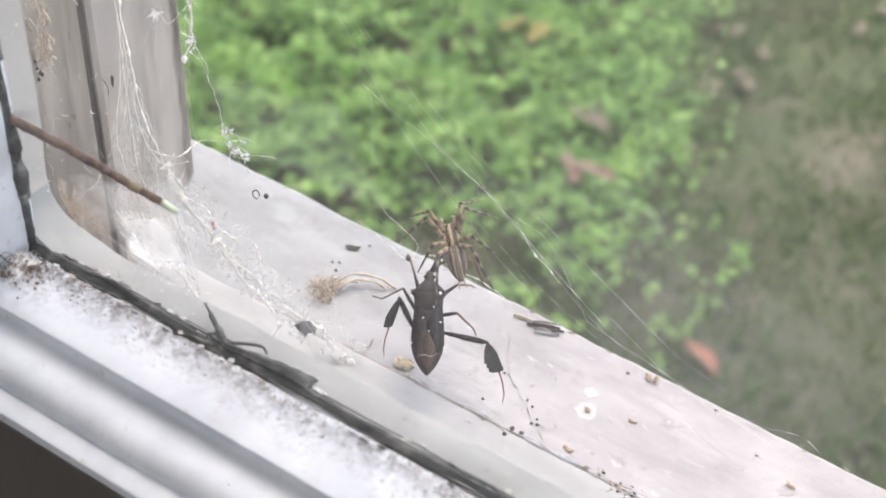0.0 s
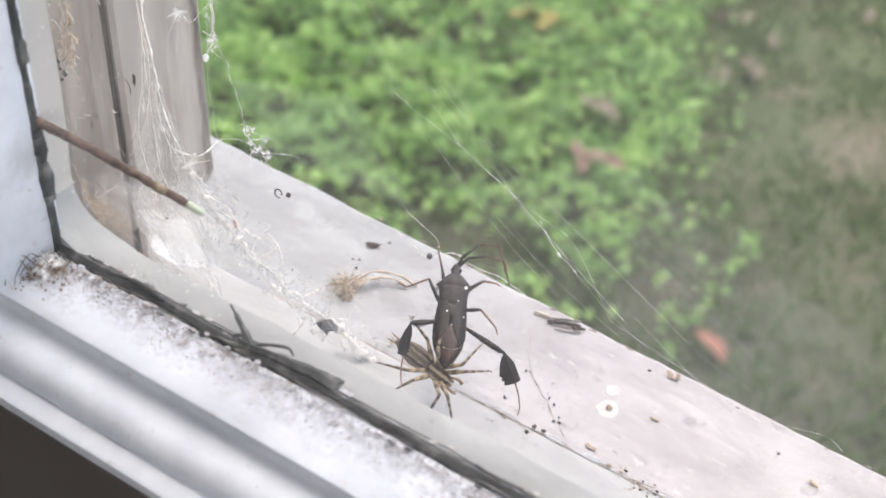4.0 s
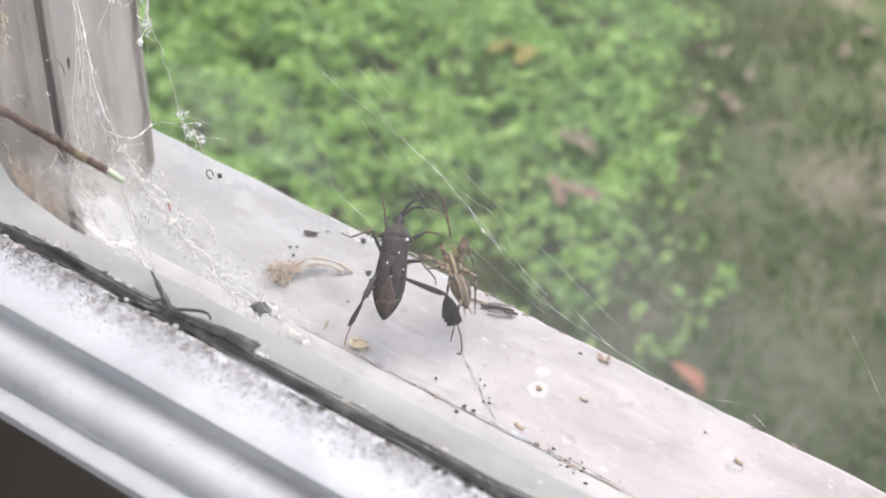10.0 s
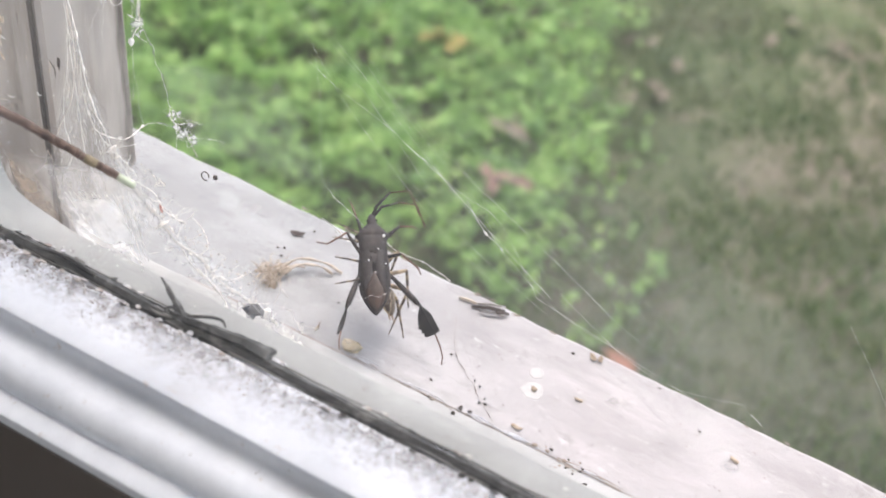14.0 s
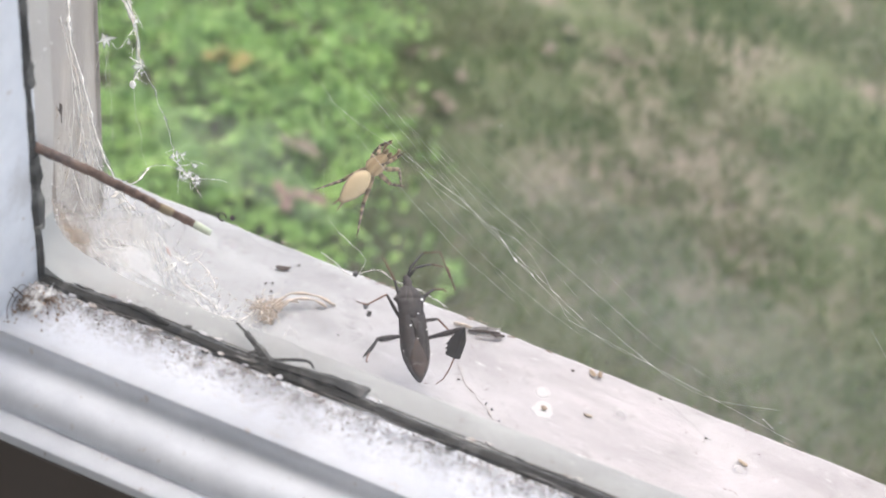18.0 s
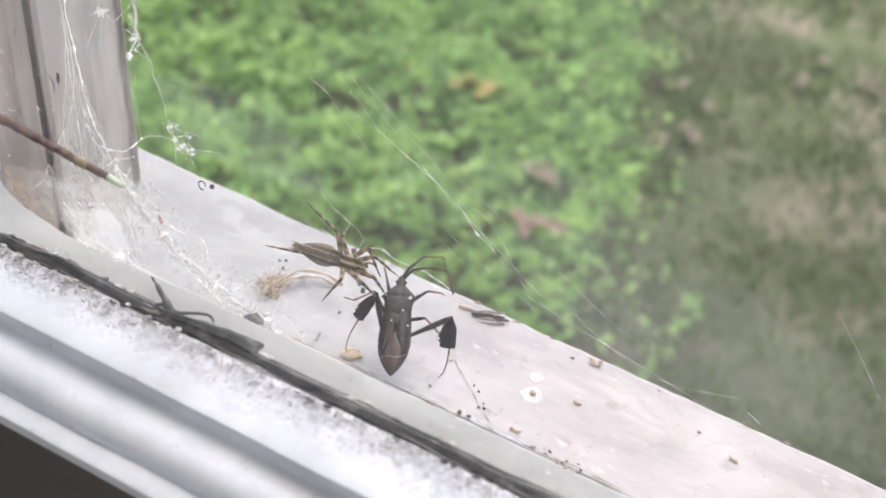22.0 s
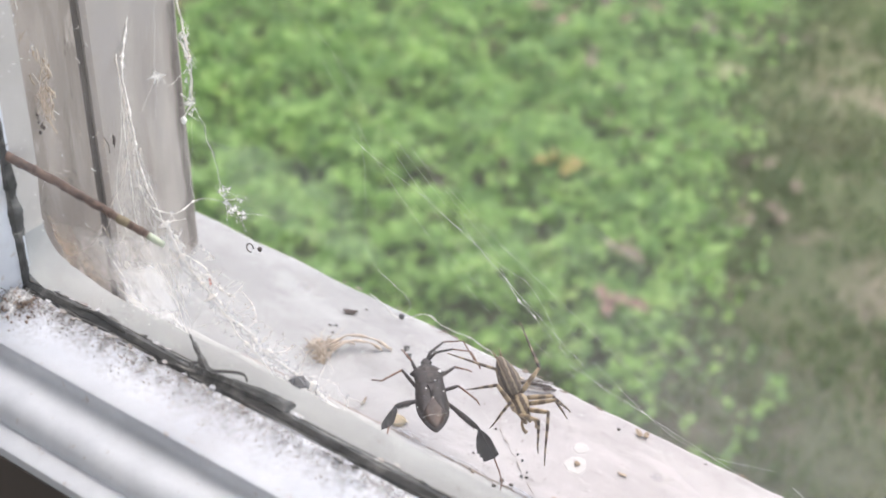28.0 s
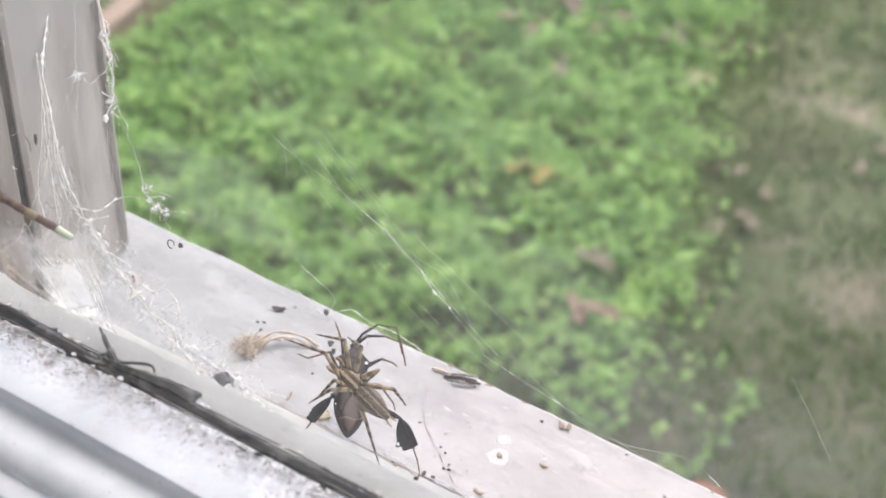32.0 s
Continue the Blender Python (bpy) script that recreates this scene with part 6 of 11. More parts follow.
    # shed spider skin: matted body and long thin legs
    o = Vector((34.9, 66.7, 0.0))
    s = empty("shed_skin", Matrix.Translation(o * MM))
    tagged(s, "matted tan shed spider skin lying on the sill", "spider skin")
    rng = random.Random(3)
    for k in range(60):
        a = rng.uniform(0, 6.28)
        q = Vector((rng.gauss(0, 1.6), rng.gauss(0, 1.6), rng.uniform(0.4, 2.6)))
        e = q + Vector((3.2 * math.cos(a), 3.2 * math.sin(a), rng.uniform(-1.0, 1.0)))
        e.z = max(0.15, e.z)
        part("fibre", tube(bmesh.new(), smooth_path([q, (q + e) / 2 + Vector((rng.uniform(-.8, .8), rng.uniform(-.8, .8), 0.5)), e], 4), rng.uniform(0.04, 0.12), 5), SKIN, s)
    for k in range(14):
        tuft(s, (rng.gauss(0, 1.5), rng.gauss(0, 1.4), rng.uniform(0.5, 2.4)), rng.uniform(1.6, 3.2), SKIN_FILM, rng, "", (0.8, 0.5, 0.1), (-0.4, 0.6, 0.5))
    for pts in ([(1, 2, 1.6), (3.4, 6.5, 2.6), (7.5, 9.5, 2.0), (13, 10.5, 0.5)], [(2, 1, 1.4), (4.8, 5.2, 2.3), (8.2, 8.2, 1.6), (11.5, 8.8, 0.5)], [(1, 1, 1.2), (3.2, 4.2, 2.0), (5.4, 6.4, 1.0)]):
        part("skin_leg", tube(bmesh.new(), smooth_path(pts, 6, 0.4), [0.30 + 0.12 * math.sin(k * 0.9) for k in range(6 * (len(pts) - 1) + 1)], 7), SKIN, s, "hollow tan leg", smooth=True)
    # strand of dirt hanging from the remains down the sill
    t = empty("dirt_strand")
    tagged(t, "dusty thread with dark crumbs lying down the sill", "cobweb")
    strand(t, [at((76.9, 80.5, 0.0), 0.4), at((81.6, 71.8, 0.0), 0.4), at((86.8, 67.0, 0.0), 0.4), at((94.3, 61.2, 0.0), 0.4), at((100.1, 57.0, 0.0), 0.4)], 0.07, 0.5, 1.5, GREY_THREAD, 700)
    for i, q in enumerate(((92.6, 64.4, 0.0), (94.9, 60.2, 0.0), (95.3, 61.9, 0.0), (90.7, 65.3, 0.0))):
        bm = bmesh.new()
        bmesh.ops.create_icosphere(bm, subdivisions=1, radius=rnd(0.22, 0.4), matrix=Matrix.Translation(at(q, 0.3)))
        part("crumb", uneven(bm, 0.3, 1.1, i), GREY_BIT, t)
    # twig
    a, b = Vector((28.0, -4.0, 87.2)), Vector((55.6, 3.9, 75.9))
    tw = empty("twig")
    tagged(tw, "thin red-brown jointed twig with pale tip, poking in beside the sash", "twig")
    path = smooth_path([a, a.lerp(b, 0.33) + Vector((0, 0, 0.5)), a.lerp(b, 0.66) + Vector((0, 0, 0.3)), b], 14, 0.12)
    n = len(path)
    k1, k2 = int(n * 0.72), int(n * 0.9)
    rad = [0.84 - 0.22 * i / n + (0.12 if i % 4 == 0 else 0) for i in range(n)]
    part("stem", tube(bmesh.new(), path[:k1 + 1], rad[:k1 + 1], 9), TWIG, tw, "red-brown ringed stem", smooth=True)
    part("joint", tube(bmesh.new(), path[k1:k1 + 4], [0.72, 0.8, 0.78, 0.7], 9), TWIG_JOINT, tw, "olive joint", smooth=True)
    part("stem", tube(bmesh.new(), path[k1 + 3:k2 + 1], rad[k1 + 3:k2 + 1], 9), TWIG, tw, smooth=True)
    part("tip", tube(bmesh.new(), path[k2:], [0.62, 0.68, 0.66, 0.6, 0.5, 0.4, 0.3][:len(path[k2:])] if len(path[k2:]) <= 7 else 0.6, 9), TWIG_TIP, tw, "pale green twig tip", smooth=True)
    # dark streak down the outer corner of the casing
    bm = bmesh.new()
    rings = []
    for i in range(60):
        z = 2 + 1.15 * i
        wide = 1.6 + 1.2 * noise.noise((z * 0.12, 2, 0))
        rings.append([(-4.0 - 13.8 * u, 44.6 + 37.5 * u, z) for u in (0.955 - 0.03 * wide - 0.05, 0.955 - 0.03 * wide, 0.97, 0.985)])
    skin(bm, rings, closed=False)
    thin_out(part("dark_streak", bm, STREAK, window, "dark uneven streak on the casing"), [0.0, 1.0, 0.9, 0.0] * 60)
    # debris in the recess and on the casing
    rng = random.Random(17)
    d = empty("plant_fluff")
    tagged(d, "brown plant fluff snagged in the bare recess of the jamb", "plant fluff")
    c0 = Vector((1.6, 26.8, 77.3))
    for k in range(46):
        q = c0 + Vector((rng.gauss(0, 0.8), rng.gauss(0, 0.8), rng.uniform(-7, 7)))
        e = q + Vector((rng.uniform(-1.6, 1.6), rng.uniform(-1, 1), rng.uniform(-4, 4)))
        part("fibre", tube(bmesh.new(), [q, (q + e) / 2 + Vector((rng.uniform(-.5, .5), 0, 0)), e], rng.uniform(0.07, 0.20), 4), TAN_BIT if k % 3 == 0 else SKIN, d)
    sp = empty("recess_lint")
    tagged(sp, "fine pale lint and splinters clinging in the bare recess", "lint")
    for k in range(70):
        q = Vector((-0.9 + 0.3 * rng.random(), rng.uniform(6, 31) if k % 3 else rng.uniform(36, 42), rng.uniform(25, 120)))
        e = q + Vector((rng.uniform(0, 0.6), rng.gauss(0, 0.9), rng.gauss(0, 2.6)))
        part("fibre", tube(bmesh.new(), [q, (q + e) / 2 + Vector((0.2, rng.uniform(-.5, .5), 0)), e], rng.uniform(0.04, 0.12), 4), (SKIN, DUSTY_SILK, DARK_BIT, SILK)[k % 4], sp)
    for k in range(5):
        q = c0 + Vector((rng.uniform(-0.5, 1.0), rng.gauss(0, 1.2), rng.uniform(-5, 5)))
        tuft(d, q + Vector((0.5, 0, 0)), 2.6, FLUFF, rng, "", (0.1, 0.75, 0.1), (0.2, 0.1, 1.4))
    for k in range(9):
        q = Vector((rng.uniform(-0.6, 0.3), rng.uniform(10, 30), rng.uniform(30, 105)))
        tuft(sp, q, rng.uniform(0.8, 1.5), FLUFF if k % 2 else DENSE_FILM, rng, "", (0.1, 0.8, 0.1), (0.2, 0.1, 1.2))
    c1 = Vector((1.3, 24.8, 69.4))
    for k in range(8):
        bm = bmesh.new()
        bmesh.ops.create_icosphere(bm, subdivisions=1, radius=rng.uniform(0.2, 0.5), matrix=Matrix.Translation(c1 + Vector((rng.gauss(0, 0.5), 0, rng.gauss(0, 1.5)))))
        part("crumb", uneven(bm, 0.3, 1.2, k), DARK_BIT, d)
    flake("dark_husk", (0, 0, 0), 3.6, 0.8, 0, DARK_BIT, "thin dark husk stuck on the casing", "debris", 31, 0.8).matrix_world = Matrix.Translation(Vector((-3.5, 46.7, 53.9)) * MM) @ Euler((radians(80), 0, radians(35))).to_matrix().to_4x4()
    flake("red_bit", (0, 0, 0), 3.0, 0.7, 0, mottled("rust_red_bit", [(0.3, (0.20, 0.05, 0.04)), (0.7, (0.32, 0.12, 0.09))], 400), "thin rust-red bit caught in the web", "debris", 33, 0.4).matrix_world = Matrix.Translation(Vector((21.7, 46.5, 27.2)) * MM) @ Euler((radians(20), 0, radians(55))).to_matrix().to_4x4()
    # dust on the pane
    bm = bmesh.new()
    for k in range(150):
        bmesh.ops.create_icosphere(bm, subdivisions=1, radius=rng.uniform(0.03, 0.11), matrix=Matrix.Translation((rng.uniform(30, 200), -3.36, rng.uniform(62, 190))) @ Matrix.Diagonal((1, 0.4, 1, 1)))
    tagged(part("glass_dust", bm, WHITE_SPECK), "tiny white dust specks on the window glass", "dust", kind="stuff")
    # fine grit over the sill, dust on the jamb and stop
    bm = bmesh.new()
    for k in range(420):
        r = rng.uniform(0.06, 0.24)
        x = rng.uniform(5, 190)
        bmesh.ops.create_icosphere(bm, subdivisions=1, radius=r, matrix=Matrix.Translation((x, rng.uniform(20, edge_y(x) - 2), 0.1)) @ Matrix.Diagonal((1, rng.uniform(0.4, 1), 0.5, 1)))
    tagged(part("sill_grit", bm, CRUST), "fine brown grit scattered over the sill", "grit", kind="stuff")
    bm = bmesh.new()
    for k in range(260):
        r = rng.uniform(0.05, 0.17)
        if k < 90:
            p = (-1.0, rng.uniform(6, 31), rng.uniform(40, 130))
        elif k < 170:
            u = rng.random()
            p = (-4.3 - 13.6 * u, 44.6 + 37 * u, rng.uniform(5, 120))
        elif k < 220:
            p = (30 + abs(rng.gauss(0, 30)), rng.uniform(-3, 4), 60.0)
        else:
            p = (27.2, rng.uniform(-2, 4), rng.uniform(66, 120))
        bmesh.ops.create_icosphere(bm, subdivisions=1, radius=r, matrix=Matrix.Translation(p) @ Matrix.Diagonal((1, rng.uniform(0.5, 1), rng.uniform(0.6, 2.0), 1)))
    tagged(part("pale_dust", bm, WHITE_SPECK), "white dust specks clinging to the jamb and stop", "dust", kind="stuff")
    # dirt packed in the corner of the sash
    bm = bmesh.new()
    for k in range(300):
        r = rng.uniform(0.10, 0.46)
        bmesh.ops.create_icosphere(bm, subdivisions=1, radius=r, matrix=Matrix.Translation((29 + abs(rng.gauss(0, 2.6)), -7.5 - abs(rng.gauss(0, 3.2)), 60.2 + abs(rng.gauss(0, 0.9)))) @ Euler((rng.random() * 6, rng.random() * 6, 0)).to_matrix().to_4x4() @ Matrix.Diagonal((1, 0.7, 0.5, 1)))
    tagged(part("corner_dirt", bm, CRUST), "rust-brown dirt packed in the sash corner", "dirt", kind="stuff")
    fl = empty("corner_fluff")
    tagged(fl, "white web fluff over the dirt in the sash corner", "cobweb")
    for k in range(18):
        c = Vector((29.5 + rng.uniform(-0.5, 4), -8 - rng.uniform(0, 5), 61.2 + rng.uniform(0, 1.2)))
        tuft(fl, c, rng.uniform(1.0, 2.0), DENSE_FILM, rng, "", (0.9, -0.1, 0.2), (0.2, 0.8, 0.5))
    for k in range(5):
        a = Vector((28.6 + rng.random() * 3, -8 - rng.random() * 4, 60.6))
        tagged(part("hair", tube(bmesh.new(), smooth_path([a, a + Vector((-1.5, -1.5, 2.6 + rng.random())), a + Vector((-2.2, -4.5, 1.2)), a + Vector((-1, -6.5, 0.2))], 6), 0.07, 4), DARK_BIT), "fine brown hair curling from the corner dirt", "hair", "hairs in the corner")


build_caulk()
build_debris()


# ---- far details on the ground ----
def build_yard():
    bm = boxed(-105, 0, -1250, 1150, -2830, -2655, bevel=10)
    bmesh.ops.transform(bm, matrix=Matrix.Translation((-4110, 3770, 0)) @ Matrix.Rotation(math.atan(0.276), 4, "Z"), verts=bm.verts)
    tagged(part("landscape_timber", uneven(bm, 6, 0.004), TIMBER), "weathered brown landscape timber edging the ground cover", "timber")
    LEAF = mottled("fallen_leaf", [(0.3, (0.23, 0.095, 0.06)), (0.7, (0.31, 0.145, 0.095))], 30, rough=(0.6, 0.8))
    DRY = mottled("dry_leaf_litter", [(0.3, (0.16, 0.13, 0.09)), (0.7, (0.225, 0.19, 0.135))], 30, rough=(0.7, 0.9))
    rng = random.Random(2)

    def leaf(x, y, size, mat, label, up=40, turn=None):
        z = ground_height(x, y) + up
        bm = bmesh.new()
        rings = []
        for i in range(7):
            u = i / 6
            w = size * 0.75 * math.sin(math.pi * (0.06 + 0.88 * u))
            yy, zz = (u - 0.5) * size * 1.5, size * 0.12 * math.sin(u * 5)
            rings.append([(-w / 2, yy, zz + w * 0.15), (0, yy, zz), (w / 2, yy, zz + w * 0.15), (0, yy, zz - 2)])
        skin(bm, rings)
        bmesh.ops.transform(bm, matrix=Matrix.Translation((x, y, z)) @ Euler((rng.uniform(-0.3, 0.3), rng.uniform(-0.3, 0.3), rng.uniform(0, 6) if turn is None else turn)).to_matrix().to_4x4(), verts=bm.verts)
        tagged(part("fallen_leaf", bm, mat), label, "leaf", "fallen leaves")

    leaf(-798, 2812, 88, LEAF, "orange fallen leaf on the lawn", 45, 1.2)
    PALE = mottled("bleached_leaf", [(0.3, (0.52, 0.40, 0.28)), (0.7, (0.66, 0.54, 0.40))], 30, rough=(0.7, 0.9))
    ROSE = mottled("reddish_leaf", [(0.3, (0.19, 0.118, 0.088)), (0.7, (0.265, 0.175, 0.135))], 30, rough=(0.7, 0.9))
    OCHRE = mottled("ochre_leaf", [(0.3, (0.30, 0.24, 0.08)), (0.7, (0.40, 0.32, 0.12))], 30, rough=(0.7, 0.9))
    for x, y, n, spread, mat, label in ((-1945, 5070, 3, 22, PALE, "bleached tan fallen leaf beside the ground cover"), (-2360, 5120, 5, 65, ROSE, "reddish brown dead leaf among the ground cover"),
                                        (-2640, 4820, 3, 50, ROSE, "reddish brown dead leaf among the ground cover"), (-2010, 3840, 4, 60, OCHRE, "yellowed ochre leaf among the ground cover"),
                                        (-1450, 3190, 4, 35, ROSE, "reddish brown dead leaf at the ground cover's edge")):
        for k in range(n):
            px, py = x + rng.gauss(0, spread), y + rng.gauss(0, spread)
            leaf(px, py, rng.uniform(55, 90), mat, label, 30 + (150 if in_patch(px, py) else 0))
    for x, y, n, spread in ((-1595, 3500, 4, 45), (-1515, 4480, 4, 60), (-1320, 4150, 4, 55), (-2450, 5650, 6, 100), (-2700, 5900, 5, 120), (-2250, 4500, 3, 50), (-1000, 5000, 4, 160), (-2565, 5170, 4, 60), (-2050, 5165, 4, 60), (-1885, 5450, 4, 70)):
        for k in range(n):
            leaf(x + rng.gauss(0, spread), y + rng.gauss(0, spread), rng.uniform(50, 85), DRY, "dry pinkish brown fallen leaf", 30 + (150 if in_patch(x, y) else 0))


build_yard()


# ---- what moves ----
def motions():
    walk(bug, [
        (0, pose(0.06932, 0.05831, 0.01336, 19.7, -0.2, 33.5)), (1, pose(0.06885, 0.05861, 0.01189, 14.2, 9.4, 31.3)),
        (2, pose(0.06969, 0.05864, 0.01299, 16.6, 16.0, 32.4)), (3, pose(0.06999, 0.05720, 0.01474, 21.6, 11.0, 33.5)),
        (6, pose(0.06899, 0.05972, 0.01665, 16.2, 1.3, 24.5)), (7, pose(0.06732, 0.06362, 0.01308, 25.1, 4.6, 25.1)),
        (8, pose(0.06715, 0.06306, 0.01379, 27.8, 3.3, 27.1)), (9, pose(0.06684, 0.06509, 0.01714, 24.9, -0.1, 27.9)),
        (10, pose(0.06519, 0.06745, 0.01458, 30.5, 4.3, 28.4)), (11, pose(0.06248, 0.06947, 0.01567, 23.3, -2.8, 38.7)),
        (12, pose(0.06300, 0.06651, 0.01501, 24.7, -0.8, 36.3)), (13, pose(0.06332, 0.06591, 0.01612, 22.3, 0.6, 34.0)),
        (14, pose(0.06353, 0.06608, 0.01599, 21.1, -1.2, 36.5)), (15, pose(0.06594, 0.06631, 0.01518, 16.1, -4.7, 31.6)),
        (15.5, pose(0.06830, 0.06609, 0.01374, 29.7, -5.1, 26.9)), (17.5, pose(0.07118, 0.06890, 0.01221, 34.1, 2.3, 40.7)),
        (18, pose(0.07228, 0.06492, 0.01091, 31.1, 10.6, 42.1)), (19, pose(0.07118, 0.06283, 0.01169, 34.5, 10.1, 41.6)),
        (20, pose(0.07279, 0.05745, 0.01363, 18.5, 2.0, 34.0)), (21, pose(0.07276, 0.06091, 0.00971, 19.7, -1.5, 32.1)),
        (22, pose(0.07336, 0.06030, 0.00970, 19.0, 1.4, 28.0)), (23, pose(0.07389, 0.05749, 0.01098, 22.0, 15.4, 39.9)),
        (24, pose(0.07340, 0.05532, 0.00902, 9.6, 4.9, 33.4)), (25, pose(0.07650, 0.05277, 0.01445, 5.5, -3.3, 34.2)),
        (25.5, pose(0.07641, 0.05222, 0.01411, 10.7, 4.6, 33.4)), (28, pose(0.07610, 0.05375, 0.01572, -2.9, 3.8, 40.8)),
        (29, pose(0.07614, 0.05338, 0.01490, 0.6, 2.6, 36.4)), (30, pose(0.07599, 0.05259, 0.01510, 5.1, 1.7, 34.4)),
        (31, pose(0.07506, 0.05255, 0.01500, 13.6, 3.7, 34.2)), (32, pose(0.07538, 0.05369, 0.01461, 15.9, 18.4, 37.6))])
    walk(bug_limbs['right_femur'], [
        (0, pose(0.00315, 0.00048, -0.00036, 8.0, -0.0, -106.3)), (1, pose(0.00315, 0.00048, -0.00036, 16.8, 31.6, -89.2)),
        (2, pose(0.00315, 0.00048, -0.00036, 20.2, 30.3, -91.1)), (3, pose(0.00315, 0.00048, -0.00036, 11.8, 25.6, -105.1)),
        (6, pose(0.00315, 0.00048, -0.00036, -20.5, 21.2, -129.2)), (7, pose(0.00315, 0.00048, -0.00036, 3.8, 21.2, -79.1)),
        (8, pose(0.00315, 0.00048, -0.00036, 3.8, 18.9, -79.6)), (8.5, pose(0.00315, 0.00048, -0.00036, 5.4, 13.4, -113.9)),
        (9, pose(0.00315, 0.00048, -0.00036, 9.9, 9.7, -147.8)), (10, pose(0.00315, 0.00048, -0.00036, 7.7, 17.2, -103.6)),
        (11, pose(0.00315, 0.00048, -0.00036, -15.8, 19.3, -138.3)), (12, pose(0.00315, 0.00048, -0.00036, -5.5, 19.2, -132.0)),
        (13, pose(0.00315, 0.00048, -0.00036, -15.8, 19.8, -137.8)), (14, pose(0.00315, 0.00048, -0.00036, -17.0, 20.3, -141.4)),
        (15, pose(0.00315, 0.00048, -0.00036, -13.2, 25.1, -131.1)), (15.5, pose(0.00315, 0.00048, -0.00036, 21.1, -0.0, -112.3)),
        (17.5, pose(0.00315, 0.00048, -0.00036, 39.0, -0.0, -112.6)), (18, pose(0.00315, 0.00048, -0.00036, 59.3, 10.6, -76.9)),
        (19, pose(0.00315, 0.00048, -0.00036, 43.2, 13.3, -88.0)), (20, pose(0.00315, 0.00048, -0.00036, 24.3, 28.7, -119.7)),
        (21, pose(0.00315, 0.00048, -0.00036, 18.1, 26.4, -74.7)), (22, pose(0.00315, 0.00048, -0.00036, 15.3, 25.9, -57.3)),
        (23, pose(0.00315, 0.00048, -0.00036, 22.7, 21.7, -72.1)), (24, pose(0.00315, 0.00048, -0.00036, 7.5, 34.3, -61.5)),
        (24.5, pose(0.00315, 0.00048, -0.00036, 8.7, 34.7, -92.8)), (25, pose(0.00315, 0.00048, -0.00036, 9.4, 35.5, -124.4)),
        (25.5, pose(0.00315, 0.00048, -0.00036, 23.7, 36.5, -105.5)), (28, pose(0.00315, 0.00048, -0.00036, -6.3, 40.7, -146.6)),
        (29, pose(0.00315, 0.00048, -0.00036, -24.7, 41.3, -132.6)), (30, pose(0.00315, 0.00048, -0.00036, -25.2, 36.6, -131.7)),
        (31, pose(0.00315, 0.00048, -0.00036, 7.7, 31.3, -121.5)), (32, pose(0.00315, 0.00048, -0.00036, 37.3, 36.2, -105.7))])
    walk(bug_limbs['right_tibia'], [
        (0, pose(0.00000, 0.00992, 0.00000, -12.1, -25.9, -48.0)), (1, pose(0.00000, 0.00992, 0.00000, -4.5, -6.3, -47.0)),
        (2, pose(0.00000, 0.00992, 0.00000, 5.4, -5.7, -51.2)), (3, pose(0.00000, 0.00992, 0.00000, -3.6, -5.6, -48.1)),
        (4.5, pose(0.00000, 0.00992, 0.00000, 19.3, 1.6, -27.8)), (6, pose(0.00000, 0.00992, 0.00000, 43.3, 0.0, -6.4)),
        (7, pose(0.00000, 0.00992, 0.00000, 36.3, -0.0, -52.2)), (8, pose(0.00000, 0.00992, 0.00000, 26.1, 0.0, -63.7)),
        (8.5, pose(0.00000, 0.00992, 0.00000, 8.0, -6.0, -33.7)), (9, pose(0.00000, 0.00992, 0.00000, -10.7, -2.0, -3.4)),
        (10, pose(0.00000, 0.00992, 0.00000, -6.5, -8.6, -47.3)), (11, pose(0.00000, 0.00992, 0.00000, 1.3, 0.0, -20.4)),
        (12, pose(0.00000, 0.00992, 0.00000, -4.6, -2.6, -23.9)), (13, pose(0.00000, 0.00992, 0.00000, 1.2, 0.0, -14.2)),
        (14, pose(0.00000, 0.00992, 0.00000, 1.3, -0.0, -16.5)), (15, pose(0.00000, 0.00992, 0.00000, -4.2, -4.4, -38.7)),
        (15.5, pose(0.00000, 0.00992, 0.00000, -20.2, -37.2, -51.4)), (17.5, pose(0.00000, 0.00992, 0.00000, -26.5, -55.9, -59.1)),
        (18, pose(0.00000, 0.00992, 0.00000, 18.7, -24.4, -127.1)), (19, pose(0.00000, 0.00992, 0.00000, -15.5, -18.5, -69.2)),
        (20, pose(0.00000, 0.00992, 0.00000, -18.2, -21.9, -46.5)), (20.5, pose(0.00000, 0.00992, 0.00000, -4.6, -17.3, -80.2)),
        (21, pose(0.00000, 0.00992, 0.00000, 3.9, -6.6, -111.1)), (22, pose(0.00000, 0.00992, 0.00000, 1.4, 0.0, -118.3)),
        (23, pose(0.00000, 0.00992, 0.00000, 1.3, -0.0, -110.0)), (24, pose(0.00000, 0.00992, 0.00000, 32.9, 12.1, -87.3)),
        (24.5, pose(0.00000, 0.00992, 0.00000, 29.8, -1.9, -53.6)), (25, pose(0.00000, 0.00992, 0.00000, 19.3, -11.8, -18.3)),
        (25.5, pose(0.00000, 0.00992, 0.00000, -8.1, -21.7, -42.5)), (28, pose(0.00000, 0.00992, 0.00000, -11.6, -10.4, -20.7)),
        (29, pose(0.00000, 0.00992, 0.00000, 36.6, -0.0, -40.2)), (30, pose(0.00000, 0.00992, 0.00000, 36.8, -0.0, -34.7)),
        (31, pose(0.00000, 0.00992, 0.00000, -4.8, -10.4, -26.9)), (32, pose(0.00000, 0.00992, 0.00000, -24.7, -20.6, -35.7))])
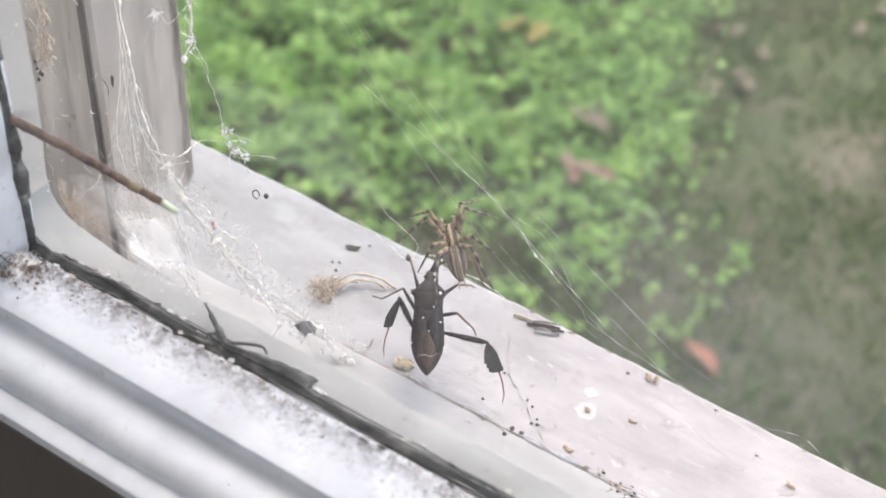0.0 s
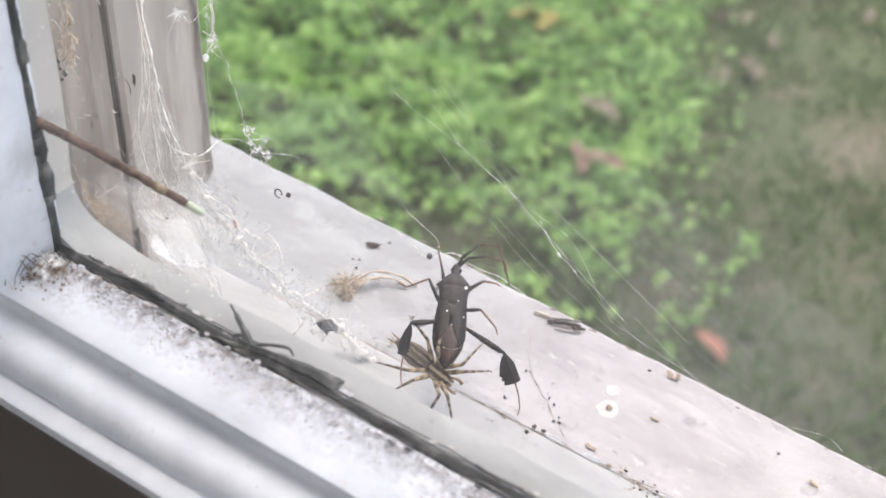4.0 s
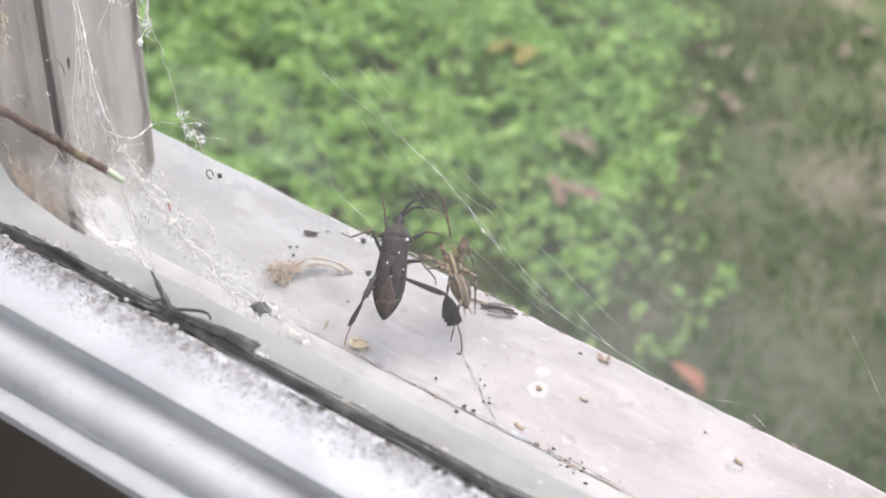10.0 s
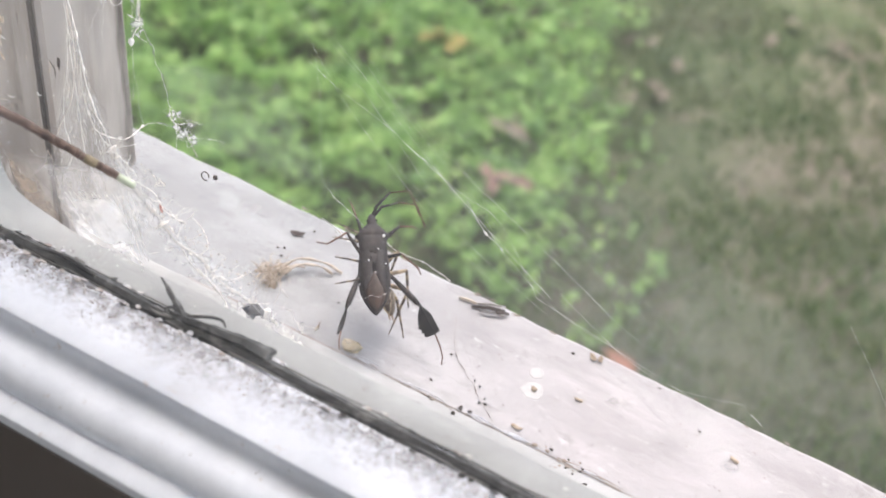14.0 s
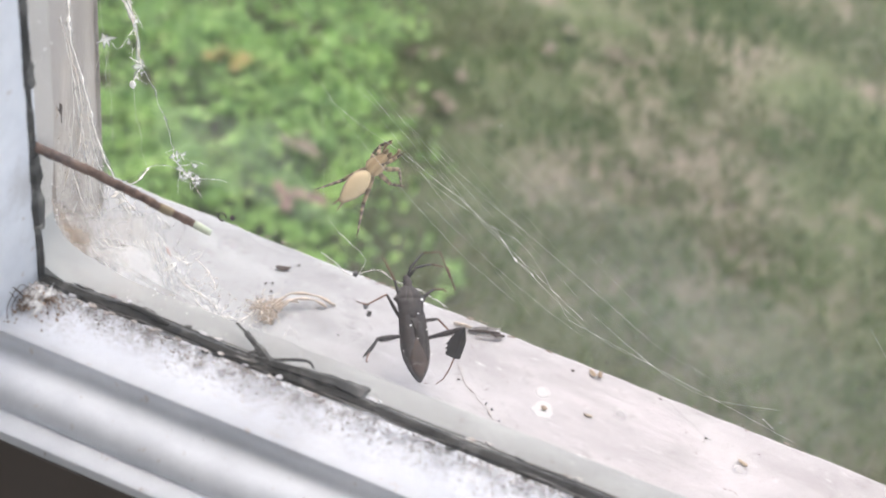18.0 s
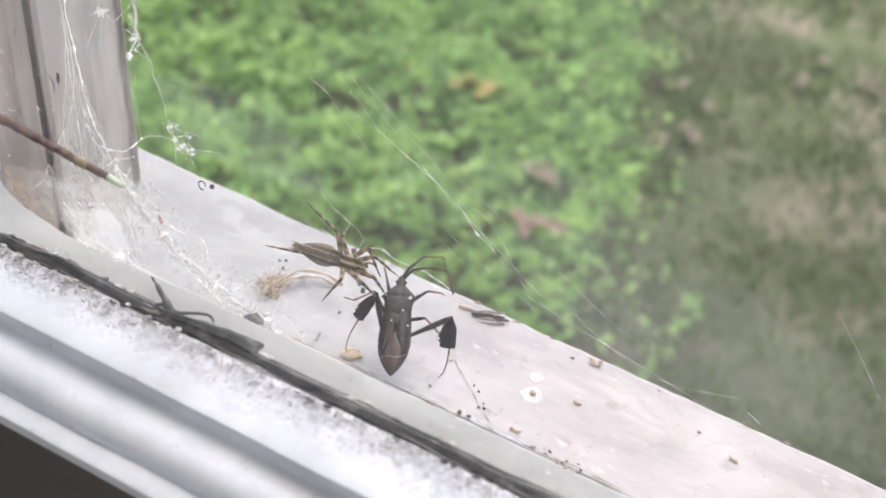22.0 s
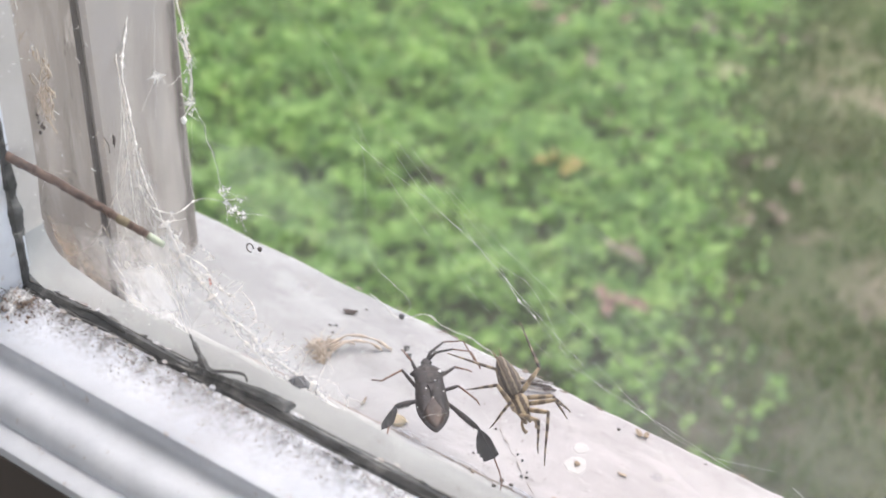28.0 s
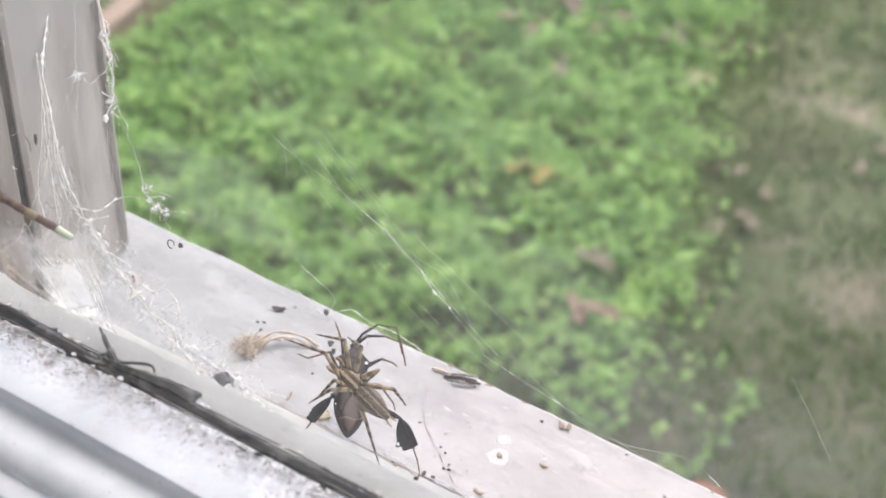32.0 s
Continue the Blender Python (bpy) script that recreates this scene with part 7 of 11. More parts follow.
    walk(bug_limbs['left_femur'], [
        (0, pose(-0.00290, 0.00097, -0.00036, 65.0, -0.0, 49.9)), (1, pose(-0.00290, 0.00097, -0.00036, 59.0, -32.1, 84.9)),
        (2, pose(-0.00290, 0.00097, -0.00036, 38.2, -24.9, 111.1)), (3, pose(-0.00290, 0.00097, -0.00036, 57.1, -25.1, 81.5)),
        (4.5, pose(-0.00290, 0.00097, -0.00036, 43.5, -25.4, 120.9)), (6, pose(-0.00290, 0.00097, -0.00036, 33.0, -18.0, 158.4)),
        (7, pose(-0.00290, 0.00097, -0.00036, 42.0, -13.4, 151.2)), (8, pose(-0.00290, 0.00097, -0.00036, 34.3, -10.6, 155.3)),
        (9, pose(-0.00290, 0.00097, -0.00036, 20.9, -12.3, 163.3)), (10, pose(-0.00290, 0.00097, -0.00036, 32.9, -8.2, 162.0)),
        (11, pose(-0.00290, 0.00097, -0.00036, 26.9, -8.8, 159.3)), (12, pose(-0.00290, 0.00097, -0.00036, 31.6, -7.1, 160.8)),
        (13, pose(-0.00290, 0.00097, -0.00036, 11.5, -5.1, 167.5)), (14, pose(-0.00290, 0.00097, -0.00036, 8.5, -8.6, 158.5)),
        (15, pose(-0.00290, 0.00097, -0.00036, 27.5, -18.7, 153.3)), (15.25, pose(-0.00290, 0.00097, -0.00036, 61.8, -6.4, 164.5)),
        (15.5, pose(-0.00290, 0.00097, -0.00036, 97.3, -2.6, -179.5)), (16.17, pose(-0.00290, 0.00097, -0.00036, 90.0, 11.3, 124.2)),
        (16.83, pose(-0.00290, 0.00097, -0.00036, 74.1, 12.5, 65.2)), (17.5, pose(-0.00290, 0.00097, -0.00036, 64.7, -0.0, 8.5)),
        (17.75, pose(-0.00290, 0.00097, -0.00036, 51.9, -13.3, 51.1)), (18, pose(-0.00290, 0.00097, -0.00036, 33.0, -14.0, 96.8)),
        (19, pose(-0.00290, 0.00097, -0.00036, 54.2, -18.5, 76.2)), (20, pose(-0.00290, 0.00097, -0.00036, 90.8, -16.3, 17.3)),
        (21, pose(-0.00290, 0.00097, -0.00036, 65.8, -5.3, 7.8)), (22, pose(-0.00290, 0.00097, -0.00036, 64.7, -3.6, 13.0)),
        (23, pose(-0.00290, 0.00097, -0.00036, 61.3, -22.8, 22.4)), (24, pose(-0.00290, 0.00097, -0.00036, 8.0, -7.8, 10.7)),
        (24.5, pose(-0.00290, 0.00097, -0.00036, 63.3, -5.7, 9.7)), (25, pose(-0.00290, 0.00097, -0.00036, 118.4, -3.8, 10.9)),
        (25.5, pose(-0.00290, 0.00097, -0.00036, 106.1, -16.9, 23.7)), (26.75, pose(-0.00290, 0.00097, -0.00036, 84.6, -42.4, 56.3)),
        (28, pose(-0.00290, 0.00097, -0.00036, 40.0, -48.1, 110.4)), (29, pose(-0.00290, 0.00097, -0.00036, 43.0, -43.6, 116.8)),
        (30, pose(-0.00290, 0.00097, -0.00036, 50.5, -40.8, 119.4)), (30.5, pose(-0.00290, 0.00097, -0.00036, 101.6, -34.5, 42.3)),
        (31, pose(-0.00290, 0.00097, -0.00036, 115.1, 3.8, -5.9)), (31.33, pose(-0.00290, 0.00097, -0.00036, 103.9, -21.5, 35.8)),
        (31.67, pose(-0.00290, 0.00097, -0.00036, 74.9, -30.5, 88.8)), (32, pose(-0.00290, 0.00097, -0.00036, 49.8, -15.4, 138.7))])
    walk(bug_limbs['left_tibia'], [
        (0, pose(0.00000, 0.00992, 0.00000, 137.5, 62.3, -113.0)), (1, pose(0.00000, 0.00992, 0.00000, -175.6, 69.6, -88.5)),
        (2, pose(0.00000, 0.00992, 0.00000, -129.6, 66.7, -55.4)), (3, pose(0.00000, 0.00992, 0.00000, 170.4, 69.2, -98.8)),
        (4.5, pose(0.00000, 0.00992, 0.00000, -128.1, 71.1, -76.5)), (6, pose(0.00000, 0.00992, 0.00000, -73.7, 65.6, -61.5)),
        (7, pose(0.00000, 0.00992, 0.00000, -93.4, 54.4, -71.4)), (8, pose(0.00000, 0.00992, 0.00000, -71.4, 68.0, -57.5)),
        (9, pose(0.00000, 0.00992, 0.00000, 29.1, 74.3, 32.4)), (10, pose(0.00000, 0.00992, 0.00000, -47.6, 67.4, -42.7)),
        (11, pose(0.00000, 0.00992, 0.00000, -52.1, 70.4, -44.4)), (12, pose(0.00000, 0.00992, 0.00000, -74.3, 54.4, -62.6)),
        (13, pose(0.00000, 0.00992, 0.00000, 33.4, 71.5, 34.9)), (14, pose(0.00000, 0.00992, 0.00000, 36.0, 73.6, 41.1)),
        (15, pose(0.00000, 0.00992, 0.00000, 14.9, 78.8, 19.5)), (15.25, pose(0.00000, 0.00992, 0.00000, -68.9, 32.9, -68.6)),
        (15.5, pose(0.00000, 0.00992, 0.00000, -71.8, -23.6, -79.1)), (16.17, pose(0.00000, 0.00992, 0.00000, -118.4, -2.2, -51.3)),
        (16.83, pose(0.00000, 0.00992, 0.00000, -157.0, 31.7, -45.4)), (17.5, pose(0.00000, 0.00992, 0.00000, 139.2, 58.3, -77.4)),
        (17.75, pose(0.00000, 0.00992, 0.00000, 147.1, 57.7, -128.1)), (18, pose(0.00000, 0.00992, 0.00000, 153.0, 60.6, 179.6)),
        (19, pose(0.00000, 0.00992, 0.00000, 165.1, 34.9, -155.4)), (20, pose(0.00000, 0.00992, 0.00000, 139.3, -0.7, -144.8)),
        (20.5, pose(0.00000, 0.00992, 0.00000, 111.2, 29.7, -148.1)), (21, pose(0.00000, 0.00992, 0.00000, 65.2, 52.5, -175.7)),
        (22, pose(0.00000, 0.00992, 0.00000, 51.1, 56.4, 176.5)), (23, pose(0.00000, 0.00992, 0.00000, 69.6, 56.1, -174.1)),
        (24, pose(0.00000, 0.00992, 0.00000, 9.6, 25.3, 157.7)), (24.5, pose(0.00000, 0.00992, 0.00000, 76.3, 32.6, -167.0)),
        (25, pose(0.00000, 0.00992, 0.00000, 133.5, 8.4, -145.0)), (25.5, pose(0.00000, 0.00992, 0.00000, 134.0, 10.5, -148.2)),
        (26.75, pose(0.00000, 0.00992, 0.00000, 146.0, 43.3, -161.5)), (28, pose(0.00000, 0.00992, 0.00000, 152.1, 77.6, -174.9)),
        (29, pose(0.00000, 0.00992, 0.00000, -145.6, 86.4, -119.5)), (30, pose(0.00000, 0.00992, 0.00000, -130.5, 82.4, -105.3)),
        (30.5, pose(0.00000, 0.00992, 0.00000, 138.6, 50.8, -149.9)), (31, pose(0.00000, 0.00992, 0.00000, 103.9, 21.4, -127.7)),
        (31.33, pose(0.00000, 0.00992, 0.00000, 151.3, 45.3, -111.4)), (31.67, pose(0.00000, 0.00992, 0.00000, -141.5, 46.5, -71.6)),
        (32, pose(0.00000, 0.00992, 0.00000, -92.2, 23.7, -52.9))])
    walk(spider, [
        (0, pose(0.06669, 0.07027, 0.02963, 16.2, -11.8, 42.5)), (0.1, pose(0.05907, 0.06216, 0.02638, 0.1, -40.2, 94.2)),
        (0.2, pose(0.05144, 0.05405, 0.02312, -42.0, -40.6, 166.7)), (1, pose(0.05227, 0.05299, 0.02276, 8.6, -42.0, 162.4)),
        (1.5, pose(0.05179, 0.05429, 0.02204, -30.5, -42.1, 162.8)), (2, pose(0.05131, 0.05559, 0.02132, -69.6, -42.0, 163.2)),
        (3, pose(0.05187, 0.05389, 0.02238, -70.7, -41.9, 162.1)), (3.05, pose(0.05446, 0.05232, 0.02131, -70.6, -24.6, -170.4)),
        (3.1, pose(0.05705, 0.05076, 0.02024, -62.6, -9.1, -145.2)), (3.2, pose(0.06207, 0.04881, 0.01591, -64.5, 27.1, -113.7)),
        (3.5, pose(0.06775, 0.04749, 0.01067, -35.4, 27.6, -112.3)), (4.5, pose(0.07631, 0.05331, 0.01077, -21.3, 39.7, -77.6)),
        (5.5, pose(0.08488, 0.05913, 0.01087, 0.9, 41.9, -36.2)), (6, pose(0.08433, 0.05874, 0.01105, -27.1, 42.0, -36.3)),
        (7, pose(0.08265, 0.06227, 0.01285, 3.5, 33.1, -8.4)), (8, pose(0.08199, 0.06339, 0.01308, 14.7, 30.3, -4.6)),
        (9, pose(0.08066, 0.06479, 0.01235, -2.4, 31.6, -5.0)), (9.5, pose(0.07815, 0.07040, 0.01150, 32.3, 26.7, 4.3)),
        (10, pose(0.07339, 0.08023, 0.01266, 19.2, 3.1, 52.4)), (10.5, pose(0.07116, 0.07961, 0.01188, 10.3, 25.0, 31.3)),
        (11, pose(0.06945, 0.08200, 0.01280, 8.2, 35.6, 20.5)), (11.25, pose(0.07006, 0.08324, 0.01410, -13.2, 54.7, -18.2)),
        (11.5, pose(0.07067, 0.08448, 0.01541, -56.3, 55.8, -77.3)), (12, pose(0.07037, 0.08411, 0.01492, -56.0, 45.6, -86.9)),
        (13, pose(0.07250, 0.08309, 0.01433, -42.3, 47.8, -73.9)), (13.5, pose(0.06993, 0.08210, 0.01650, -0.8, 49.9, 0.3)),
        (14, pose(0.06102, 0.07148, 0.01028, 20.6, 41.5, 65.0)), (14.5, pose(0.05991, 0.06948, 0.01064, 66.7, 67.6, 152.8)),
        (14.75, pose(0.05853, 0.06722, 0.01275, 133.5, 66.1, -127.4)), (14.88, pose(0.05903, 0.06506, 0.01391, 138.5, 57.5, -91.5)),
        (15, pose(0.05953, 0.06291, 0.01507, 134.3, 49.0, -63.5)), (15.5, pose(0.05336, 0.06122, 0.01575, 154.0, 42.3, -99.8)),
        (16.5, pose(0.04707, 0.06916, 0.02274, 133.4, 23.7, -134.1)), (17.5, pose(0.04078, 0.07709, 0.02973, 127.1, -0.8, -158.2)),
        (18, pose(0.05661, 0.07028, 0.04834, 135.7, -30.0, 176.6)), (18.25, pose(0.05550, 0.08665, 0.03820, 153.2, -45.8, -160.2)),
        (18.5, pose(0.05939, 0.09011, 0.04166, 160.5, -59.4, -123.8)), (18.75, pose(0.05611, 0.08488, 0.03704, -120.6, -54.2, -170.5)),
        (19, pose(0.05284, 0.07966, 0.03241, -74.8, -29.6, 179.6)), (19.5, pose(0.04670, 0.06304, 0.02605, -58.9, -45.2, 153.7)),
        (20, pose(0.04704, 0.05981, 0.02734, -70.1, -45.6, 152.8)), (20.25, pose(0.04741, 0.06077, 0.02941, -82.2, -13.8, -156.0)),
        (20.5, pose(0.04715, 0.06269, 0.02946, -81.8, 29.8, -121.1)), (21, pose(0.06047, 0.05012, 0.03631, -36.5, 37.5, -108.7)),
        (22, pose(0.06691, 0.05195, 0.03260, -29.6, 47.9, -83.0)), (23, pose(0.07170, 0.04861, 0.03561, -22.7, 46.0, -81.6)),
        (24, pose(0.07411, 0.04774, 0.03471, -42.6, 41.8, -94.7)), (24.5, pose(0.07056, 0.05818, 0.02432, -34.1, 38.9, -99.8)),
        (25, pose(0.08590, 0.05558, 0.02051, -42.8, 25.5, -120.6)), (25.2, pose(0.09429, 0.05657, 0.01292, -78.3, 32.8, -110.6)),
        (25.3, pose(0.08971, 0.05339, 0.01408, -79.0, -14.7, -138.2)), (25.4, pose(0.08513, 0.05021, 0.01524, -44.9, -54.0, 173.6)),
        (25.45, pose(0.08390, 0.04953, 0.01459, -14.7, -52.8, 123.5)), (25.5, pose(0.08268, 0.04886, 0.01393, 2.6, -39.4, 85.3)),
        (26.17, pose(0.07893, 0.05221, 0.02203, -46.3, -54.7, 172.2)), (26.83, pose(0.07730, 0.05739, 0.02767, -82.6, -15.6, -140.6)),
        (27.5, pose(0.07568, 0.06257, 0.03331, -85.1, 32.4, -116.5)), (28, pose(0.09376, 0.05960, 0.02068, -40.2, 20.4, -130.2)),
        (28.5, pose(0.09253, 0.06376, 0.01910, -68.2, 25.3, -126.3)), (28.75, pose(0.08911, 0.05747, 0.01709, -67.9, -19.1, -166.7)),
        (29, pose(0.08433, 0.05227, 0.01399, -47.6, -46.0, 136.5)), (30, pose(0.08432, 0.05171, 0.01434, -45.7, -47.7, 135.3)),
        (30.5, pose(0.07927, 0.05202, 0.02141, 22.2, -36.4, 74.8)), (31, pose(0.07864, 0.04765, 0.02555, 27.7, -33.8, 71.7)),
        (32, pose(0.08096, 0.04733, 0.02627, 30.2, -31.4, 69.5))])
    walk(spider_limbs['L1u'], [
        (0, pose(-0.00109, 0.00194, 0.00000, 54.6, -0.0, 36.4)), (0.5, pose(-0.00109, 0.00194, -0.00000, 37.4, 5.6, 0.3)),
        (1, pose(-0.00109, 0.00194, -0.00000, 20.3, 0.0, -35.9)), (1.5, pose(-0.00109, 0.00194, -0.00000, 42.7, -5.3, -62.2)),
        (2, pose(-0.00109, 0.00194, 0.00000, 65.0, -0.0, -88.6)), (3, pose(-0.00109, 0.00194, 0.00000, 62.3, -0.0, -76.1)),
        (3.1, pose(-0.00109, 0.00194, 0.00000, 61.7, -0.3, -20.3)), (3.2, pose(-0.00109, 0.00194, 0.00000, 61.1, -0.0, 35.6)),
        (3.5, pose(-0.00109, 0.00194, 0.00000, 61.1, -0.0, 35.6)), (6, pose(-0.00109, 0.00194, -0.00000, 29.9, -0.0, 71.5)),
        (7, pose(-0.00109, 0.00194, -0.00000, 24.9, -0.0, 42.9)), (8, pose(-0.00109, 0.00194, 0.00000, 16.8, 0.0, 46.5)),
        (9, pose(-0.00109, 0.00194, 0.00000, 42.3, 0.0, 40.4)), (10, pose(-0.00109, 0.00194, 0.00000, 67.8, -0.0, 52.7)),
        (11, pose(-0.00109, 0.00194, 0.00000, 54.7, -0.0, 24.6)), (11.5, pose(-0.00109, 0.00194, -0.00000, 46.2, -4.1, 76.3)),
        (12, pose(-0.00109, 0.00194, -0.00000, 37.7, -0.0, 127.9)), (13, pose(-0.00109, 0.00194, -0.00000, 43.1, -0.0, 126.5)),
        (13.5, pose(-0.00109, 0.00194, -0.00000, 38.6, 2.2, 75.1)), (14, pose(-0.00109, 0.00194, 0.00000, 34.0, -0.0, 23.7)),
        (14.5, pose(-0.00109, 0.00194, 0.00000, 55.8, -5.7, -5.3)), (15, pose(-0.00109, 0.00194, 0.00000, 77.6, -0.0, -34.3)),
        (15.5, pose(-0.00109, 0.00194, 0.00000, 52.9, -0.0, 12.5)), (17.5, pose(-0.00109, 0.00194, 0.00000, 9.7, -0.0, 24.0)),
        (18, pose(-0.00109, 0.00194, 0.00000, 60.0, -0.0, 15.6)), (18.5, pose(-0.00109, 0.00194, 0.00000, 61.1, -0.0, 35.6)),
        (19, pose(-0.00109, 0.00194, 0.00000, 13.0, -0.0, 37.8)), (19.5, pose(-0.00109, 0.00194, -0.00000, 35.6, 10.0, 85.0)),
        (20, pose(-0.00109, 0.00194, -0.00000, 58.3, -0.0, 132.2)), (20.5, pose(-0.00109, 0.00194, -0.00000, 57.2, 0.4, 93.5)),
        (21, pose(-0.00109, 0.00194, -0.00000, 56.1, -0.0, 54.8)), (22, pose(-0.00109, 0.00194, 0.00000, 64.6, -0.0, 40.5)),
        (23, pose(-0.00109, 0.00194, 0.00000, 58.2, -0.0, 38.2)), (23.5, pose(-0.00109, 0.00194, 0.00000, 35.2, 4.5, 16.5)),
        (24, pose(-0.00109, 0.00194, 0.00000, 12.2, -0.0, -5.2)), (24.5, pose(-0.00109, 0.00194, 0.00000, 36.7, 4.5, 15.2)),
        (25, pose(-0.00109, 0.00194, 0.00000, 61.1, -0.0, 35.6)), (25.2, pose(-0.00109, 0.00194, 0.00000, 61.1, -0.0, 35.6)),
        (25.35, pose(-0.00109, 0.00194, 0.00000, 60.9, 0.1, -6.2)), (25.5, pose(-0.00109, 0.00194, 0.00000, 60.6, 0.0, -48.0)),
        (26.5, pose(-0.00109, 0.00194, 0.00000, 60.9, 0.1, -6.2)), (27.5, pose(-0.00109, 0.00194, 0.00000, 61.1, -0.0, 35.6)),
        (28, pose(-0.00109, 0.00194, 0.00000, 48.2, -0.0, 53.7)), (28.33, pose(-0.00109, 0.00194, 0.00000, 51.2, -4.3, -1.2)),
        (28.67, pose(-0.00109, 0.00194, 0.00000, 56.5, -4.3, -56.3)), (29, pose(-0.00109, 0.00194, 0.00000, 59.5, -0.0, -111.2)),
        (30, pose(-0.00109, 0.00194, 0.00000, 63.9, -0.0, -111.0)), (30.5, pose(-0.00109, 0.00194, 0.00000, 37.5, -10.6, -67.7)),
        (31, pose(-0.00109, 0.00194, -0.00000, 11.2, -0.0, -24.3)), (32, pose(-0.00109, 0.00194, 0.00000, 20.6, -0.0, -12.6))])
    walk(spider_limbs['L1l'], [
        (0, pose(0.00000, 0.00641, 0.00000, -106.0, 4.1, 2.9)), (0.33, pose(0.00000, 0.00641, 0.00000, -89.5, 16.1, 42.6)),
        (0.67, pose(0.00000, 0.00641, 0.00000, -68.6, 14.4, 84.9)), (1, pose(0.00000, 0.00641, 0.00000, -54.3, -0.0, 123.5)),
        (1.5, pose(0.00000, 0.00641, 0.00000, -17.1, -5.2, 108.0)), (2, pose(0.00000, 0.00641, 0.00000, 20.0, -0.0, 92.6)),
        (3, pose(0.00000, 0.00641, 0.00000, 9.1, 0.0, 94.2)), (3.07, pose(0.00000, 0.00641, 0.00000, -27.5, 26.0, 70.1)),
        (3.13, pose(0.00000, 0.00641, 0.00000, -77.2, 28.7, 30.7)), (3.2, pose(0.00000, 0.00641, 0.00000, -116.6, 5.6, 3.1)),
        (3.5, pose(0.00000, 0.00641, 0.00000, -116.6, 5.6, 3.1)), (4.33, pose(0.00000, 0.00641, 0.00000, -101.3, -16.9, -43.3)),
        (5.17, pose(0.00000, 0.00641, 0.00000, -72.9, -19.6, -97.3)), (6, pose(0.00000, 0.00641, 0.00000, -53.7, 0.0, -145.5)),
        (6.33, pose(0.00000, 0.00641, 0.00000, -65.1, -14.2, -98.2)), (6.67, pose(0.00000, 0.00641, 0.00000, -83.8, -15.0, -47.7)),
        (7, pose(0.00000, 0.00641, 0.00000, -96.4, -1.8, 0.0)), (8, pose(0.00000, 0.00641, 0.00000, -82.9, 3.7, 0.0)),
        (9, pose(0.00000, 0.00641, 0.00000, -87.2, 5.7, -0.0)), (9.5, pose(0.00000, 0.00641, 0.00000, -94.1, -34.0, -30.4)),
        (10, pose(0.00000, 0.00641, 0.00000, -55.4, -67.7, -94.3)), (11, pose(0.00000, 0.00641, 0.00000, -89.9, -42.6, -40.6)),
        (11.5, pose(0.00000, 0.00641, 0.00000, -51.5, -31.8, -115.0)), (12, pose(0.00000, 0.00641, 0.00000, -46.7, -0.0, -166.8)),
        (13, pose(0.00000, 0.00641, 0.00000, -45.9, 0.0, -151.5)), (13.33, pose(0.00000, 0.00641, 0.00000, -50.4, -9.5, -105.9)),
        (13.67, pose(0.00000, 0.00641, 0.00000, -60.6, -12.8, -58.6)), (14, pose(0.00000, 0.00641, 0.00000, -70.0, -7.7, -11.6)),
        (14.33, pose(0.00000, 0.00641, 0.00000, -58.2, 6.6, 27.6)), (14.67, pose(0.00000, 0.00641, 0.00000, -39.8, 9.8, 69.7)),
        (15, pose(0.00000, 0.00641, 0.00000, -23.9, -0.0, 110.4)), (15.17, pose(0.00000, 0.00641, 0.00000, -10.5, -25.5, 155.0)),
        (15.33, pose(0.00000, 0.00641, 0.00000, -24.8, -51.9, -148.1)), (15.5, pose(0.00000, 0.00641, 0.00000, -70.8, -49.9, -64.0)),
        (16.5, pose(0.00000, 0.00641, 0.00000, -54.9, -20.0, -36.0)), (17.5, pose(0.00000, 0.00641, 0.00000, -28.3, -0.6, -3.4)),
        (17.67, pose(0.00000, 0.00641, 0.00000, -29.7, 2.3, -62.2)), (17.83, pose(0.00000, 0.00641, 0.00000, -33.0, 2.6, -121.1)),
        (18, pose(0.00000, 0.00641, 0.00000, -34.9, 0.0, -179.9)), (18.17, pose(0.00000, 0.00641, 0.00000, -50.1, 34.2, 130.0)),
        (18.33, pose(0.00000, 0.00641, 0.00000, -96.1, 37.6, 56.5)), (18.5, pose(0.00000, 0.00641, 0.00000, -116.6, 5.6, 3.1)),
        (18.75, pose(0.00000, 0.00641, 0.00000, -75.4, 2.5, 3.0)), (19, pose(0.00000, 0.00641, 0.00000, -34.2, 0.2, 0.8)),
        (19.5, pose(0.00000, 0.00641, 0.00000, -14.7, -10.3, -54.7)), (20, pose(0.00000, 0.00641, 0.00000, 4.9, -0.0, -110.3)),
        (21, pose(0.00000, 0.00641, 0.00000, -28.3, -0.0, -145.6)), (22, pose(0.00000, 0.00641, 0.00000, -39.5, 0.0, -130.2)),
        (23, pose(0.00000, 0.00641, 0.00000, -35.8, -0.0, -144.8)), (23.5, pose(0.00000, 0.00641, 0.00000, -34.5, 0.7, -90.2)),
        (24, pose(0.00000, 0.00641, 0.00000, -33.2, -0.0, -35.5)), (24.5, pose(0.00000, 0.00641, 0.00000, -75.4, -4.6, -15.1)),
        (25, pose(0.00000, 0.00641, 0.00000, -116.6, 5.6, 3.1)), (25.2, pose(0.00000, 0.00641, 0.00000, -116.6, 5.6, 3.1)),
        (25.35, pose(0.00000, 0.00641, 0.00000, -68.8, 23.5, 51.4)), (25.5, pose(0.00000, 0.00641, 0.00000, -24.2, 0.0, 96.7)),
